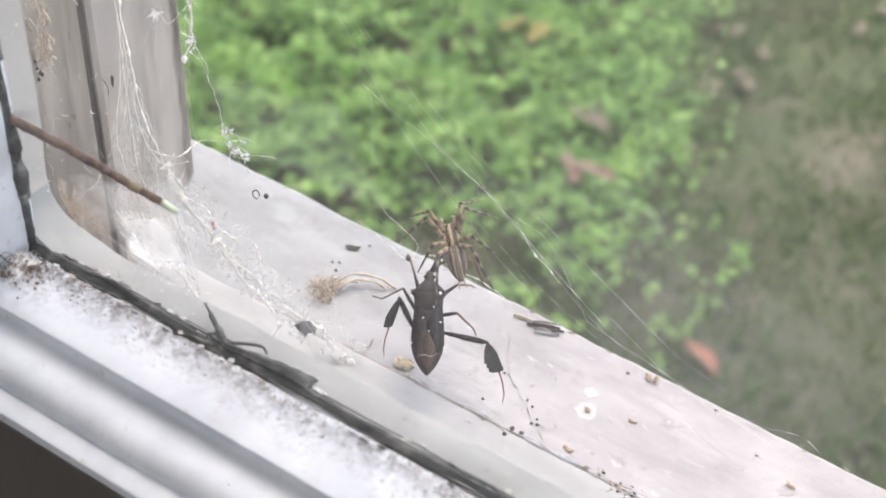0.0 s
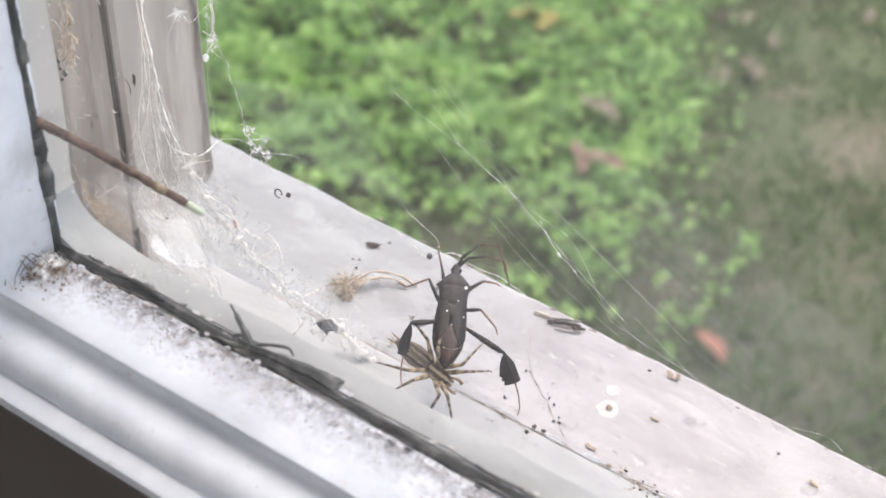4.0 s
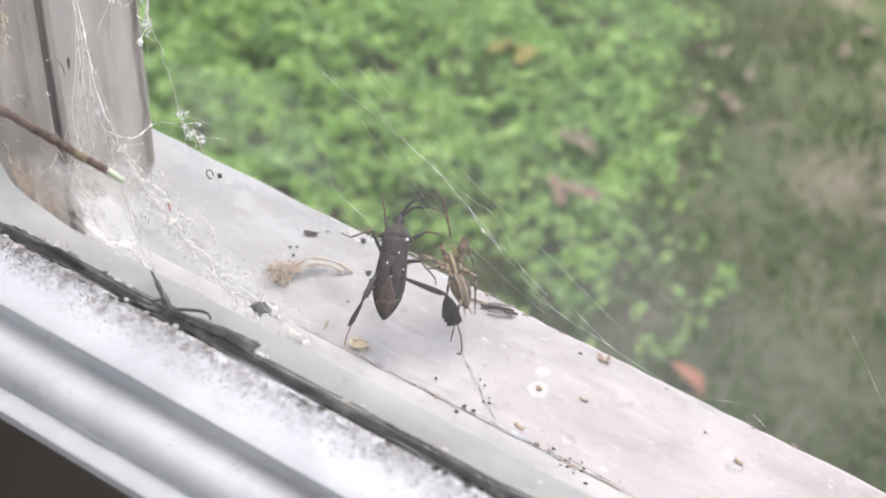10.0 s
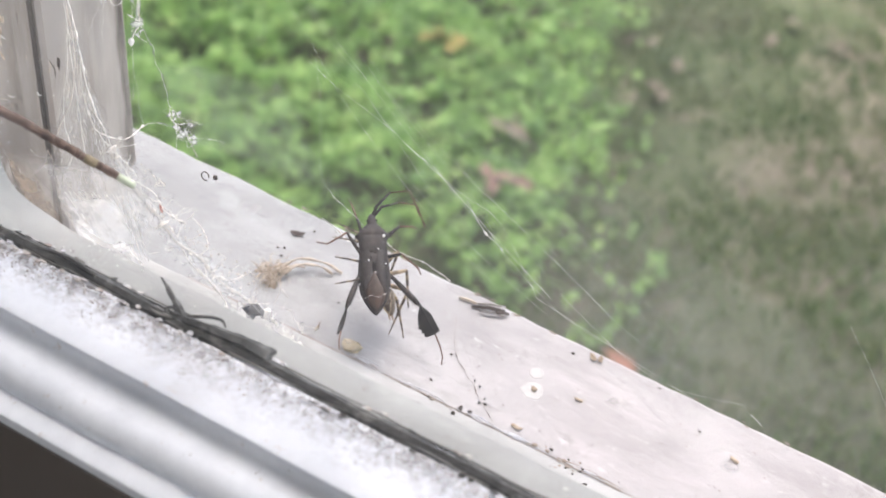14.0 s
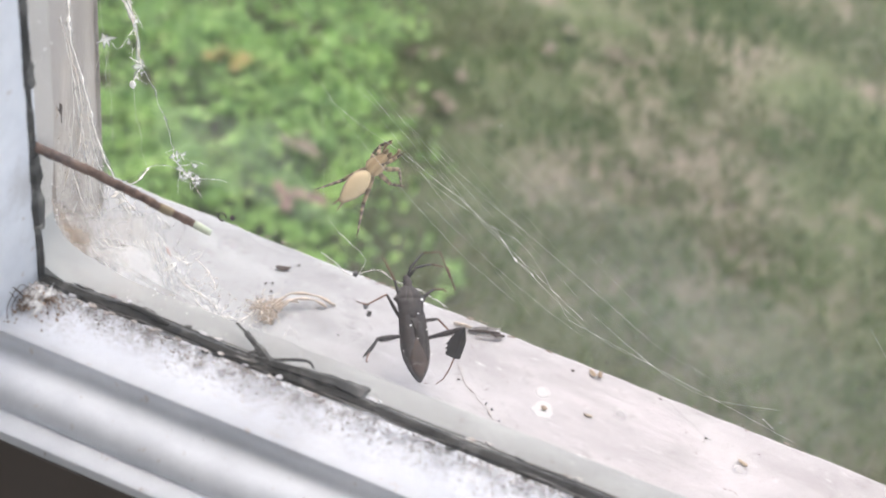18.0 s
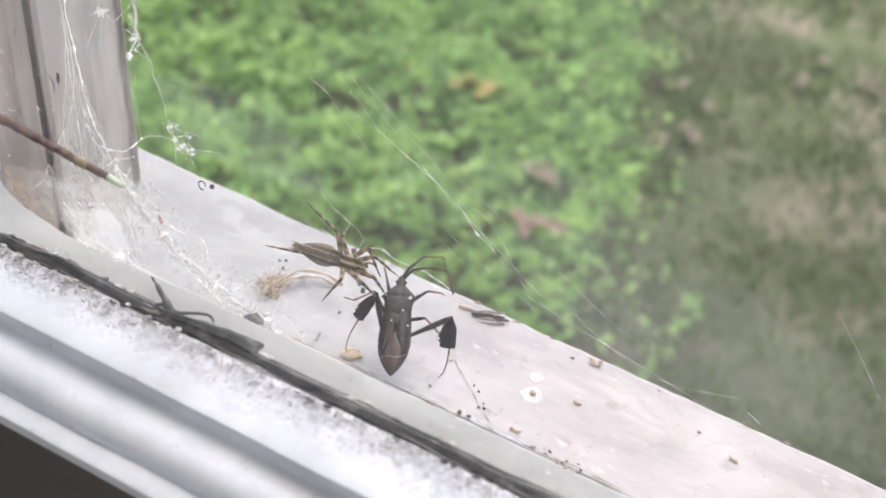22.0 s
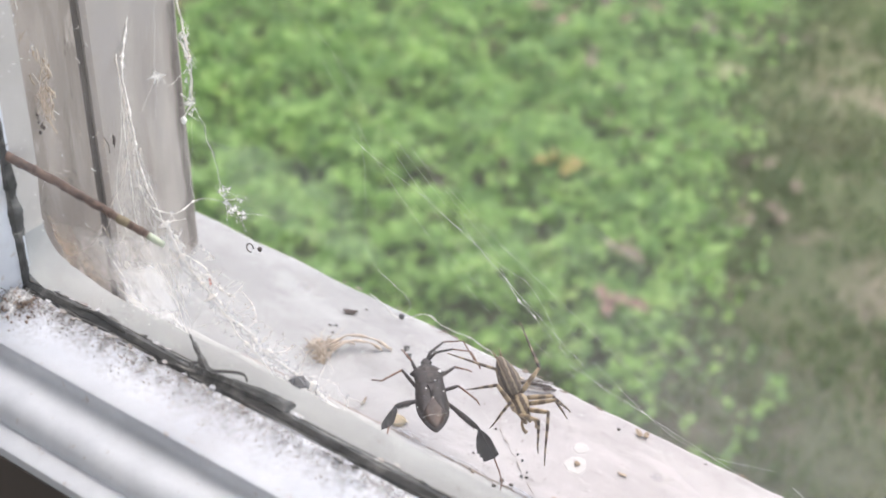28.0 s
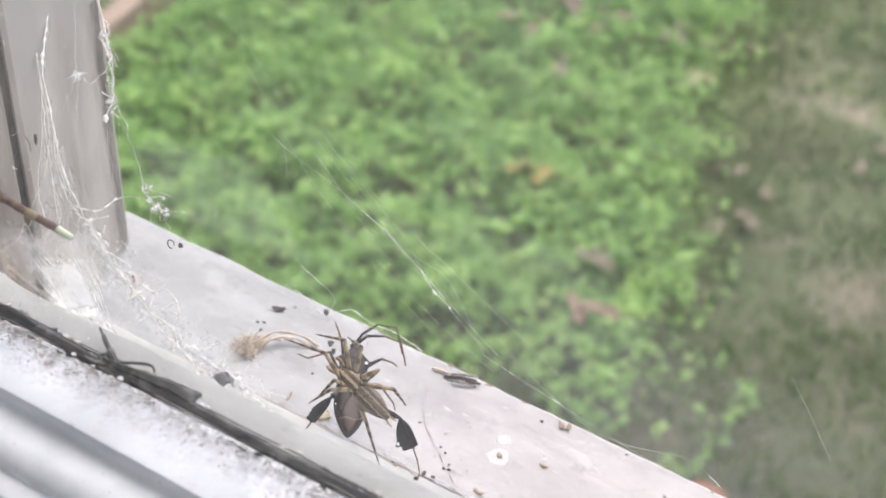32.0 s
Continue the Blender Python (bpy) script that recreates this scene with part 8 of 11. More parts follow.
        (26.5, pose(0.00000, 0.00641, 0.00000, -68.8, 23.5, 51.4)), (27.5, pose(0.00000, 0.00641, 0.00000, -116.6, 5.6, 3.1)),
        (27.67, pose(0.00000, 0.00641, 0.00000, -83.7, -17.2, -22.3)), (27.83, pose(0.00000, 0.00641, 0.00000, -41.9, -19.6, -58.0)),
        (28, pose(0.00000, 0.00641, 0.00000, -6.8, 0.0, -86.3)), (28.33, pose(0.00000, 0.00641, 0.00000, 0.4, 11.2, -30.0)),
        (28.67, pose(0.00000, 0.00641, 0.00000, 13.9, 11.2, 28.3)), (29, pose(0.00000, 0.00641, 0.00000, 21.1, -0.0, 84.6)),
        (30, pose(0.00000, 0.00641, 0.00000, 14.6, -0.0, 94.7)), (30.5, pose(0.00000, 0.00641, 0.00000, -11.9, 5.4, 72.1)),
        (31, pose(0.00000, 0.00641, 0.00000, -38.3, 0.0, 49.4)), (32, pose(0.00000, 0.00641, 0.00000, -41.4, -0.0, 43.9))])
    walk(spider_limbs['L2u'], [
        (0, pose(-0.00157, 0.00085, 0.00000, 54.9, -0.0, 42.1)), (1, pose(-0.00157, 0.00085, 0.00000, 47.9, 0.0, 19.8)),
        (1.5, pose(-0.00157, 0.00085, 0.00000, 51.1, 2.0, 81.3)), (2, pose(-0.00157, 0.00085, -0.00000, 54.4, 0.0, 142.8)),
        (3, pose(-0.00157, 0.00085, -0.00000, 50.6, -0.0, 150.3)), (3.1, pose(-0.00157, 0.00085, -0.00000, 55.4, -2.6, 93.7)),
        (3.2, pose(-0.00157, 0.00085, 0.00000, 60.3, -0.0, 37.1)), (3.5, pose(-0.00157, 0.00085, 0.00000, 60.3, -0.0, 37.1)),
        (4.75, pose(-0.00157, 0.00085, 0.00000, 37.9, -5.8, 65.9)), (6, pose(-0.00157, 0.00085, 0.00000, 15.6, 0.0, 94.6)),
        (7, pose(-0.00157, 0.00085, -0.00000, 39.3, -0.0, 77.5)), (8, pose(-0.00157, 0.00085, -0.00000, 36.3, -0.0, 75.6)),
        (9, pose(-0.00157, 0.00085, 0.00000, 24.6, -0.0, 59.4)), (10, pose(-0.00157, 0.00085, 0.00000, 27.1, -0.0, 70.9)),
        (11, pose(-0.00157, 0.00085, 0.00000, 56.7, -0.0, 34.7)), (11.5, pose(-0.00157, 0.00085, 0.00000, 26.4, -12.7, 79.5)),
        (12, pose(-0.00157, 0.00085, 0.00000, -3.9, 0.0, 124.2)), (13, pose(-0.00157, 0.00085, 0.00000, -3.1, 0.0, 122.1)),
        (13.5, pose(-0.00157, 0.00085, 0.00000, 22.9, -10.5, 78.5)), (14, pose(-0.00157, 0.00085, 0.00000, 48.9, -0.0, 34.9)),
        (15, pose(-0.00157, 0.00085, -0.00000, 68.1, -0.0, 31.7)), (15.5, pose(-0.00157, 0.00085, 0.00000, 28.5, -0.0, 44.0)),
        (17.5, pose(-0.00157, 0.00085, 0.00000, 64.2, -0.0, 32.5)), (18, pose(-0.00157, 0.00085, -0.00000, 56.3, -0.0, 44.1)),
        (18.5, pose(-0.00157, 0.00085, 0.00000, 60.3, -0.0, 37.1)), (19, pose(-0.00157, 0.00085, 0.00000, 65.0, -0.0, 36.2)),
        (19.33, pose(-0.00157, 0.00085, 0.00000, 69.0, 4.7, 86.1)), (19.67, pose(-0.00157, 0.00085, 0.00000, 75.1, 4.7, 136.3)),
        (20, pose(-0.00157, 0.00085, 0.00000, 79.1, -0.0, -173.8)), (20.5, pose(-0.00157, 0.00085, 0.00000, 74.1, 1.7, 149.2)),
        (21, pose(-0.00157, 0.00085, 0.00000, 69.2, -0.0, 112.3)), (22, pose(-0.00157, 0.00085, 0.00000, 61.7, -0.0, 60.4)),
        (23, pose(-0.00157, 0.00085, 0.00000, 51.0, 0.0, 67.2)), (24, pose(-0.00157, 0.00085, -0.00000, 9.7, 0.0, 39.2)),
        (25, pose(-0.00157, 0.00085, 0.00000, 60.3, -0.0, 37.1)), (25.2, pose(-0.00157, 0.00085, 0.00000, 60.3, -0.0, 37.1)),
        (25.5, pose(-0.00157, 0.00085, -0.00000, 83.6, -0.0, -16.3)), (27.5, pose(-0.00157, 0.00085, 0.00000, 60.3, -0.0, 37.1)),
        (28, pose(-0.00157, 0.00085, 0.00000, 25.1, -0.0, 71.4)), (28.5, pose(-0.00157, 0.00085, 0.00000, 35.7, 3.9, 111.9)),
        (29, pose(-0.00157, 0.00085, 0.00000, 46.3, -0.0, 152.4)), (30, pose(-0.00157, 0.00085, 0.00000, 39.8, -0.0, 149.2)),
        (30.33, pose(-0.00157, 0.00085, 0.00000, 48.7, -11.1, 99.1)), (30.67, pose(-0.00157, 0.00085, 0.00000, 63.2, -11.1, 47.1)),
        (31, pose(-0.00157, 0.00085, 0.00000, 72.1, -0.0, -3.0)), (32, pose(-0.00157, 0.00085, 0.00000, 80.1, -0.0, 38.0))])
    walk(spider_limbs['L2l'], [
        (0, pose(0.00000, 0.00641, 0.00000, -100.1, 30.0, 24.0)), (0.5, pose(0.00000, 0.00641, 0.00000, -63.3, 28.8, 92.7)),
        (1, pose(0.00000, 0.00641, 0.00000, -48.7, -0.0, 146.5)), (1.5, pose(0.00000, 0.00641, 0.00000, -13.8, 16.6, -163.6)),
        (2, pose(0.00000, 0.00641, 0.00000, 21.0, -0.0, -113.8)), (3, pose(0.00000, 0.00641, 0.00000, 23.9, -0.0, -120.3)),
        (3.07, pose(0.00000, 0.00641, 0.00000, 36.8, 45.5, -141.7)), (3.13, pose(0.00000, 0.00641, 0.00000, -70.7, 83.1, 86.7)),
        (3.2, pose(0.00000, 0.00641, 0.00000, -106.5, 37.6, 26.0)), (3.5, pose(0.00000, 0.00641, 0.00000, -106.5, 37.6, 26.0)),
        (4.75, pose(0.00000, 0.00641, 0.00000, -92.4, 11.9, -11.5)), (6, pose(0.00000, 0.00641, 0.00000, -66.1, 0.0, -52.3)),
        (6.5, pose(0.00000, 0.00641, 0.00000, -61.9, -1.2, -84.6)), (7, pose(0.00000, 0.00641, 0.00000, -57.7, 0.0, -117.0)),
        (8, pose(0.00000, 0.00641, 0.00000, -61.4, -0.0, -130.2)), (8.33, pose(0.00000, 0.00641, 0.00000, -64.6, -4.4, -87.0)),
        (8.67, pose(0.00000, 0.00641, 0.00000, -70.0, -5.4, -43.4)), (9, pose(0.00000, 0.00641, 0.00000, -74.6, -2.4, 0.0)),
        (10, pose(0.00000, 0.00641, 0.00000, -56.4, 11.3, 23.1)), (11, pose(0.00000, 0.00641, 0.00000, -109.3, -6.1, -4.1)),
        (11.5, pose(0.00000, 0.00641, 0.00000, -77.7, 9.9, 37.0)), (12, pose(0.00000, 0.00641, 0.00000, -43.7, -0.0, 80.0)),
        (12.5, pose(0.00000, 0.00641, 0.00000, -57.2, 4.6, 43.0)), (13, pose(0.00000, 0.00641, 0.00000, -70.8, 0.0, 5.9)),
        (14, pose(0.00000, 0.00641, 0.00000, -96.4, -1.4, -1.3)), (14.5, pose(0.00000, 0.00641, 0.00000, -79.0, 9.7, 58.7)),
        (15, pose(0.00000, 0.00641, 0.00000, -60.8, -0.0, 118.9)), (15.25, pose(0.00000, 0.00641, 0.00000, -59.9, 1.9, 62.8)),
        (15.5, pose(0.00000, 0.00641, 0.00000, -61.0, 3.6, 6.6)), (16.5, pose(0.00000, 0.00641, 0.00000, -86.4, 20.8, 20.2)),
        (17.5, pose(0.00000, 0.00641, 0.00000, -111.7, 41.9, 25.7)), (17.75, pose(0.00000, 0.00641, 0.00000, -50.3, 41.2, 107.8)),
        (18, pose(0.00000, 0.00641, 0.00000, -30.5, -0.0, 154.4)), (18.25, pose(0.00000, 0.00641, 0.00000, -50.9, 38.7, 104.6)),
        (18.5, pose(0.00000, 0.00641, 0.00000, -106.5, 37.6, 26.0)), (19, pose(0.00000, 0.00641, 0.00000, -122.7, -8.1, -3.8)),
        (19.33, pose(0.00000, 0.00641, 0.00000, -107.0, -63.3, -23.0)), (19.67, pose(0.00000, 0.00641, 0.00000, 29.8, -55.7, -162.6)),
        (20, pose(0.00000, 0.00641, 0.00000, 40.4, -0.0, -177.0)), (20.5, pose(0.00000, 0.00641, 0.00000, 14.6, -4.1, -159.2)),
        (21, pose(0.00000, 0.00641, 0.00000, -11.2, 0.0, -141.4)), (22, pose(0.00000, 0.00641, 0.00000, -12.0, -0.0, -136.8)),
        (23, pose(0.00000, 0.00641, 0.00000, -19.6, 0.0, -138.8)), (23.5, pose(0.00000, 0.00641, 0.00000, -27.0, -2.4, -103.6)),
        (24, pose(0.00000, 0.00641, 0.00000, -34.5, -0.0, -68.3)), (24.33, pose(0.00000, 0.00641, 0.00000, -63.9, -2.4, -33.3)),
        (24.67, pose(0.00000, 0.00641, 0.00000, -89.7, 12.2, -1.1)), (25, pose(0.00000, 0.00641, 0.00000, -106.5, 37.6, 26.0)),
        (25.2, pose(0.00000, 0.00641, 0.00000, -106.5, 37.6, 26.0)), (25.35, pose(0.00000, 0.00641, 0.00000, -64.0, 30.2, 80.8)),
        (25.5, pose(0.00000, 0.00641, 0.00000, -43.9, -0.0, 116.6)), (26.5, pose(0.00000, 0.00641, 0.00000, -64.0, 30.2, 80.8)),
        (27.5, pose(0.00000, 0.00641, 0.00000, -106.5, 37.6, 26.0)), (28, pose(0.00000, 0.00641, 0.00000, -100.5, -10.6, -0.0)),
        (28.33, pose(0.00000, 0.00641, 0.00000, -68.8, -38.3, -42.5)), (28.67, pose(0.00000, 0.00641, 0.00000, -20.1, -32.7, -100.7)),
        (29, pose(0.00000, 0.00641, 0.00000, 3.5, -0.0, -136.4)), (30, pose(0.00000, 0.00641, 0.00000, -6.1, -0.0, -142.5)),
        (30.5, pose(0.00000, 0.00641, 0.00000, -9.1, 0.9, -177.2)), (31, pose(0.00000, 0.00641, 0.00000, -12.1, 0.0, 148.1)),
        (32, pose(0.00000, 0.00641, 0.00000, -36.3, -0.0, 155.5))])
    walk(spider_limbs['L3u'], [
        (0, pose(-0.00157, -0.00048, 0.00000, 52.8, -0.0, 133.3)), (0.5, pose(-0.00157, -0.00048, 0.00000, 49.7, 1.1, 92.8)),
        (1, pose(-0.00157, -0.00048, 0.00000, 46.6, 0.0, 52.2)), (1.5, pose(-0.00157, -0.00048, 0.00000, 43.1, -1.2, 91.1)),
        (2, pose(-0.00157, -0.00048, 0.00000, 39.7, -0.0, 129.9)), (3, pose(-0.00157, -0.00048, 0.00000, 33.7, 0.0, 134.1)),
        (3.2, pose(-0.00157, -0.00048, 0.00000, 57.6, -0.0, 135.9)), (3.5, pose(-0.00157, -0.00048, 0.00000, 57.6, -0.0, 135.9)),
        (4.75, pose(-0.00157, -0.00048, -0.00000, 23.8, 2.5, 127.8)), (6, pose(-0.00157, -0.00048, -0.00000, -10.1, -0.0, 119.7)),
        (7, pose(-0.00157, -0.00048, 0.00000, -8.3, -0.0, 105.9)), (8, pose(-0.00157, -0.00048, 0.00000, 40.4, -0.0, 114.1)),
        (9, pose(-0.00157, -0.00048, 0.00000, 42.4, -0.0, 122.6)), (10, pose(-0.00157, -0.00048, 0.00000, 56.3, -0.0, 113.2)),
        (11, pose(-0.00157, -0.00048, 0.00000, 52.6, -0.0, 132.1)), (11.5, pose(-0.00157, -0.00048, -0.00000, 19.3, 2.8, 122.9)),
        (12, pose(-0.00157, -0.00048, -0.00000, -14.1, 0.0, 113.7)), (13, pose(-0.00157, -0.00048, -0.00000, -18.2, -0.0, 125.7)),
        (13.5, pose(-0.00157, -0.00048, -0.00000, 10.1, -4.4, 108.4)), (14, pose(-0.00157, -0.00048, 0.00000, 38.4, -0.0, 91.1)),
        (15, pose(-0.00157, -0.00048, -0.00000, 24.4, -0.0, 56.8)), (15.5, pose(-0.00157, -0.00048, 0.00000, 32.5, -0.0, 83.3)),
        (17.5, pose(-0.00157, -0.00048, 0.00000, 18.3, -0.0, 107.8)), (18, pose(-0.00157, -0.00048, 0.00000, 52.6, -0.0, 84.2)),
        (18.5, pose(-0.00157, -0.00048, 0.00000, 57.6, -0.0, 135.9)), (19, pose(-0.00157, -0.00048, 0.00000, 43.9, -0.0, 139.1)),
        (20, pose(-0.00157, -0.00048, -0.00000, 23.1, -0.0, 139.9)), (21, pose(-0.00157, -0.00048, -0.00000, 52.7, 0.0, 121.2)),
        (22, pose(-0.00157, -0.00048, -0.00000, 43.8, 0.0, 132.8)), (23, pose(-0.00157, -0.00048, 0.00000, 27.7, -0.0, 121.2)),
        (24, pose(-0.00157, -0.00048, -0.00000, 44.7, -0.0, 63.0)), (24.5, pose(-0.00157, -0.00048, -0.00000, 51.2, 2.1, 99.5)),
        (25, pose(-0.00157, -0.00048, 0.00000, 57.6, -0.0, 135.9)), (25.2, pose(-0.00157, -0.00048, 0.00000, 57.6, -0.0, 135.9)),
        (25.5, pose(-0.00157, -0.00048, -0.00000, 18.4, -0.0, 161.6)), (27.5, pose(-0.00157, -0.00048, 0.00000, 57.6, -0.0, 135.9)),
        (27.75, pose(-0.00157, -0.00048, -0.00000, 28.8, 8.8, 102.6)), (28, pose(-0.00157, -0.00048, -0.00000, 0.0, -0.0, 69.3)),
        (28.5, pose(-0.00157, -0.00048, -0.00000, 2.5, 0.8, 106.5)), (29, pose(-0.00157, -0.00048, -0.00000, 5.0, -0.0, 143.8)),
        (30, pose(-0.00157, -0.00048, 0.00000, 4.8, 0.0, 146.4)), (30.5, pose(-0.00157, -0.00048, 0.00000, 34.4, -15.4, 92.2)),
        (31, pose(-0.00157, -0.00048, -0.00000, 64.0, -0.0, 37.9)), (32, pose(-0.00157, -0.00048, -0.00000, 56.7, -0.0, 55.9))])
    walk(spider_limbs['L3l'], [
        (0, pose(0.00000, 0.00557, 0.00000, -107.5, -20.9, -16.8)), (0.5, pose(0.00000, 0.00557, 0.00000, -83.0, -5.4, 2.7)),
        (1, pose(0.00000, 0.00557, 0.00000, -55.0, 0.0, 26.5)), (1.5, pose(0.00000, 0.00557, 0.00000, -29.2, -9.4, -12.8)),
        (2, pose(0.00000, 0.00557, 0.00000, -3.3, 0.0, -52.0)), (3, pose(0.00000, 0.00557, 0.00000, 0.9, 0.0, -54.1)),
        (3.1, pose(0.00000, 0.00557, 0.00000, -52.9, -22.3, -44.1)), (3.2, pose(0.00000, 0.00557, 0.00000, -115.6, -25.6, -17.7)),
        (3.5, pose(0.00000, 0.00557, 0.00000, -115.6, -25.6, -17.7)), (6, pose(0.00000, 0.00557, 0.00000, -61.4, -0.0, -34.9)),
        (7, pose(0.00000, 0.00557, 0.00000, -70.7, -0.0, 12.8)), (8, pose(0.00000, 0.00557, 0.00000, -104.9, -8.0, 0.0)),
        (8.33, pose(0.00000, 0.00557, 0.00000, -88.1, -18.4, -41.1)), (8.67, pose(0.00000, 0.00557, 0.00000, -68.1, -15.1, -84.1)),
        (9, pose(0.00000, 0.00557, 0.00000, -55.7, -0.0, -122.9)), (10, pose(0.00000, 0.00557, 0.00000, -47.1, -55.1, -106.7)),
        (10.5, pose(0.00000, 0.00557, 0.00000, -89.3, -47.2, -51.4)), (11, pose(0.00000, 0.00557, 0.00000, -106.1, -23.6, -19.6)),
        (11.5, pose(0.00000, 0.00557, 0.00000, -91.4, -5.6, 16.8)), (12, pose(0.00000, 0.00557, 0.00000, -69.2, -0.0, 55.8)),
        (13, pose(0.00000, 0.00557, 0.00000, -38.8, -0.0, 32.2)), (13.5, pose(0.00000, 0.00557, 0.00000, -60.3, -8.5, -6.4)),
        (14, pose(0.00000, 0.00557, 0.00000, -72.9, -28.2, -42.5)), (15, pose(0.00000, 0.00557, 0.00000, -90.0, -10.7, -0.0)),
        (15.5, pose(0.00000, 0.00557, 0.00000, -66.3, -20.7, -36.5)), (17.5, pose(0.00000, 0.00557, 0.00000, -46.7, -4.8, -14.6)),
        (17.67, pose(0.00000, 0.00557, 0.00000, -47.0, -1.0, -65.8)), (17.83, pose(0.00000, 0.00557, 0.00000, -50.1, 1.1, -117.0)),
        (18, pose(0.00000, 0.00557, 0.00000, -53.7, 0.0, -168.3)), (18.17, pose(0.00000, 0.00557, 0.00000, -60.5, -25.5, -126.9)),
        (18.33, pose(0.00000, 0.00557, 0.00000, -88.0, -37.9, -72.3)), (18.5, pose(0.00000, 0.00557, 0.00000, -115.6, -25.6, -17.7)),
        (19, pose(0.00000, 0.00557, 0.00000, -94.2, -1.4, -1.5)), (19.5, pose(0.00000, 0.00557, 0.00000, -54.1, -20.2, -52.7)),
        (20, pose(0.00000, 0.00557, 0.00000, -14.8, -0.0, -103.3)), (20.5, pose(0.00000, 0.00557, 0.00000, -31.1, 4.0, -130.7)),
        (21, pose(0.00000, 0.00557, 0.00000, -47.5, 0.0, -158.0)), (22, pose(0.00000, 0.00557, 0.00000, -48.3, 0.0, -142.1)),
        (22.33, pose(0.00000, 0.00557, 0.00000, -60.8, -19.2, -98.0)), (22.67, pose(0.00000, 0.00557, 0.00000, -84.9, -23.1, -47.1)),
        (23, pose(0.00000, 0.00557, 0.00000, -103.2, -8.5, 0.0)), (23.33, pose(0.00000, 0.00557, 0.00000, -79.5, -32.7, -48.7)),
        (23.67, pose(0.00000, 0.00557, 0.00000, -41.7, -28.4, -108.4)), (24, pose(0.00000, 0.00557, 0.00000, -24.7, -0.0, -152.7)),
        (24.33, pose(0.00000, 0.00557, 0.00000, -40.0, -30.7, -120.1)), (24.67, pose(0.00000, 0.00557, 0.00000, -80.0, -43.4, -66.9)),
        (25, pose(0.00000, 0.00557, 0.00000, -115.6, -25.6, -17.7)), (25.2, pose(0.00000, 0.00557, 0.00000, -115.6, -25.6, -17.7)),
        (25.35, pose(0.00000, 0.00557, 0.00000, -82.2, -24.9, -76.9)), (25.5, pose(0.00000, 0.00557, 0.00000, -64.6, -0.0, -125.4)),
        (26.5, pose(0.00000, 0.00557, 0.00000, -82.2, -24.9, -76.9)), (27.5, pose(0.00000, 0.00557, 0.00000, -115.6, -25.6, -17.7)),
        (27.75, pose(0.00000, 0.00557, 0.00000, -81.8, -18.1, -42.5)), (28, pose(0.00000, 0.00557, 0.00000, -54.7, 0.0, -58.7)),
        (29, pose(0.00000, 0.00557, 0.00000, -26.6, -0.0, -103.8)), (30, pose(0.00000, 0.00557, 0.00000, -31.1, 0.0, -106.7)),
        (30.5, pose(0.00000, 0.00557, 0.00000, -41.7, 5.2, -158.6)), (31, pose(0.00000, 0.00557, 0.00000, -52.2, 0.0, 149.4)),
        (31.33, pose(0.00000, 0.00557, 0.00000, -65.1, 19.6, 102.5)), (31.67, pose(0.00000, 0.00557, 0.00000, -89.9, 22.4, 48.9)),
        (32, pose(0.00000, 0.00557, 0.00000, -107.0, 5.9, 0.0))])
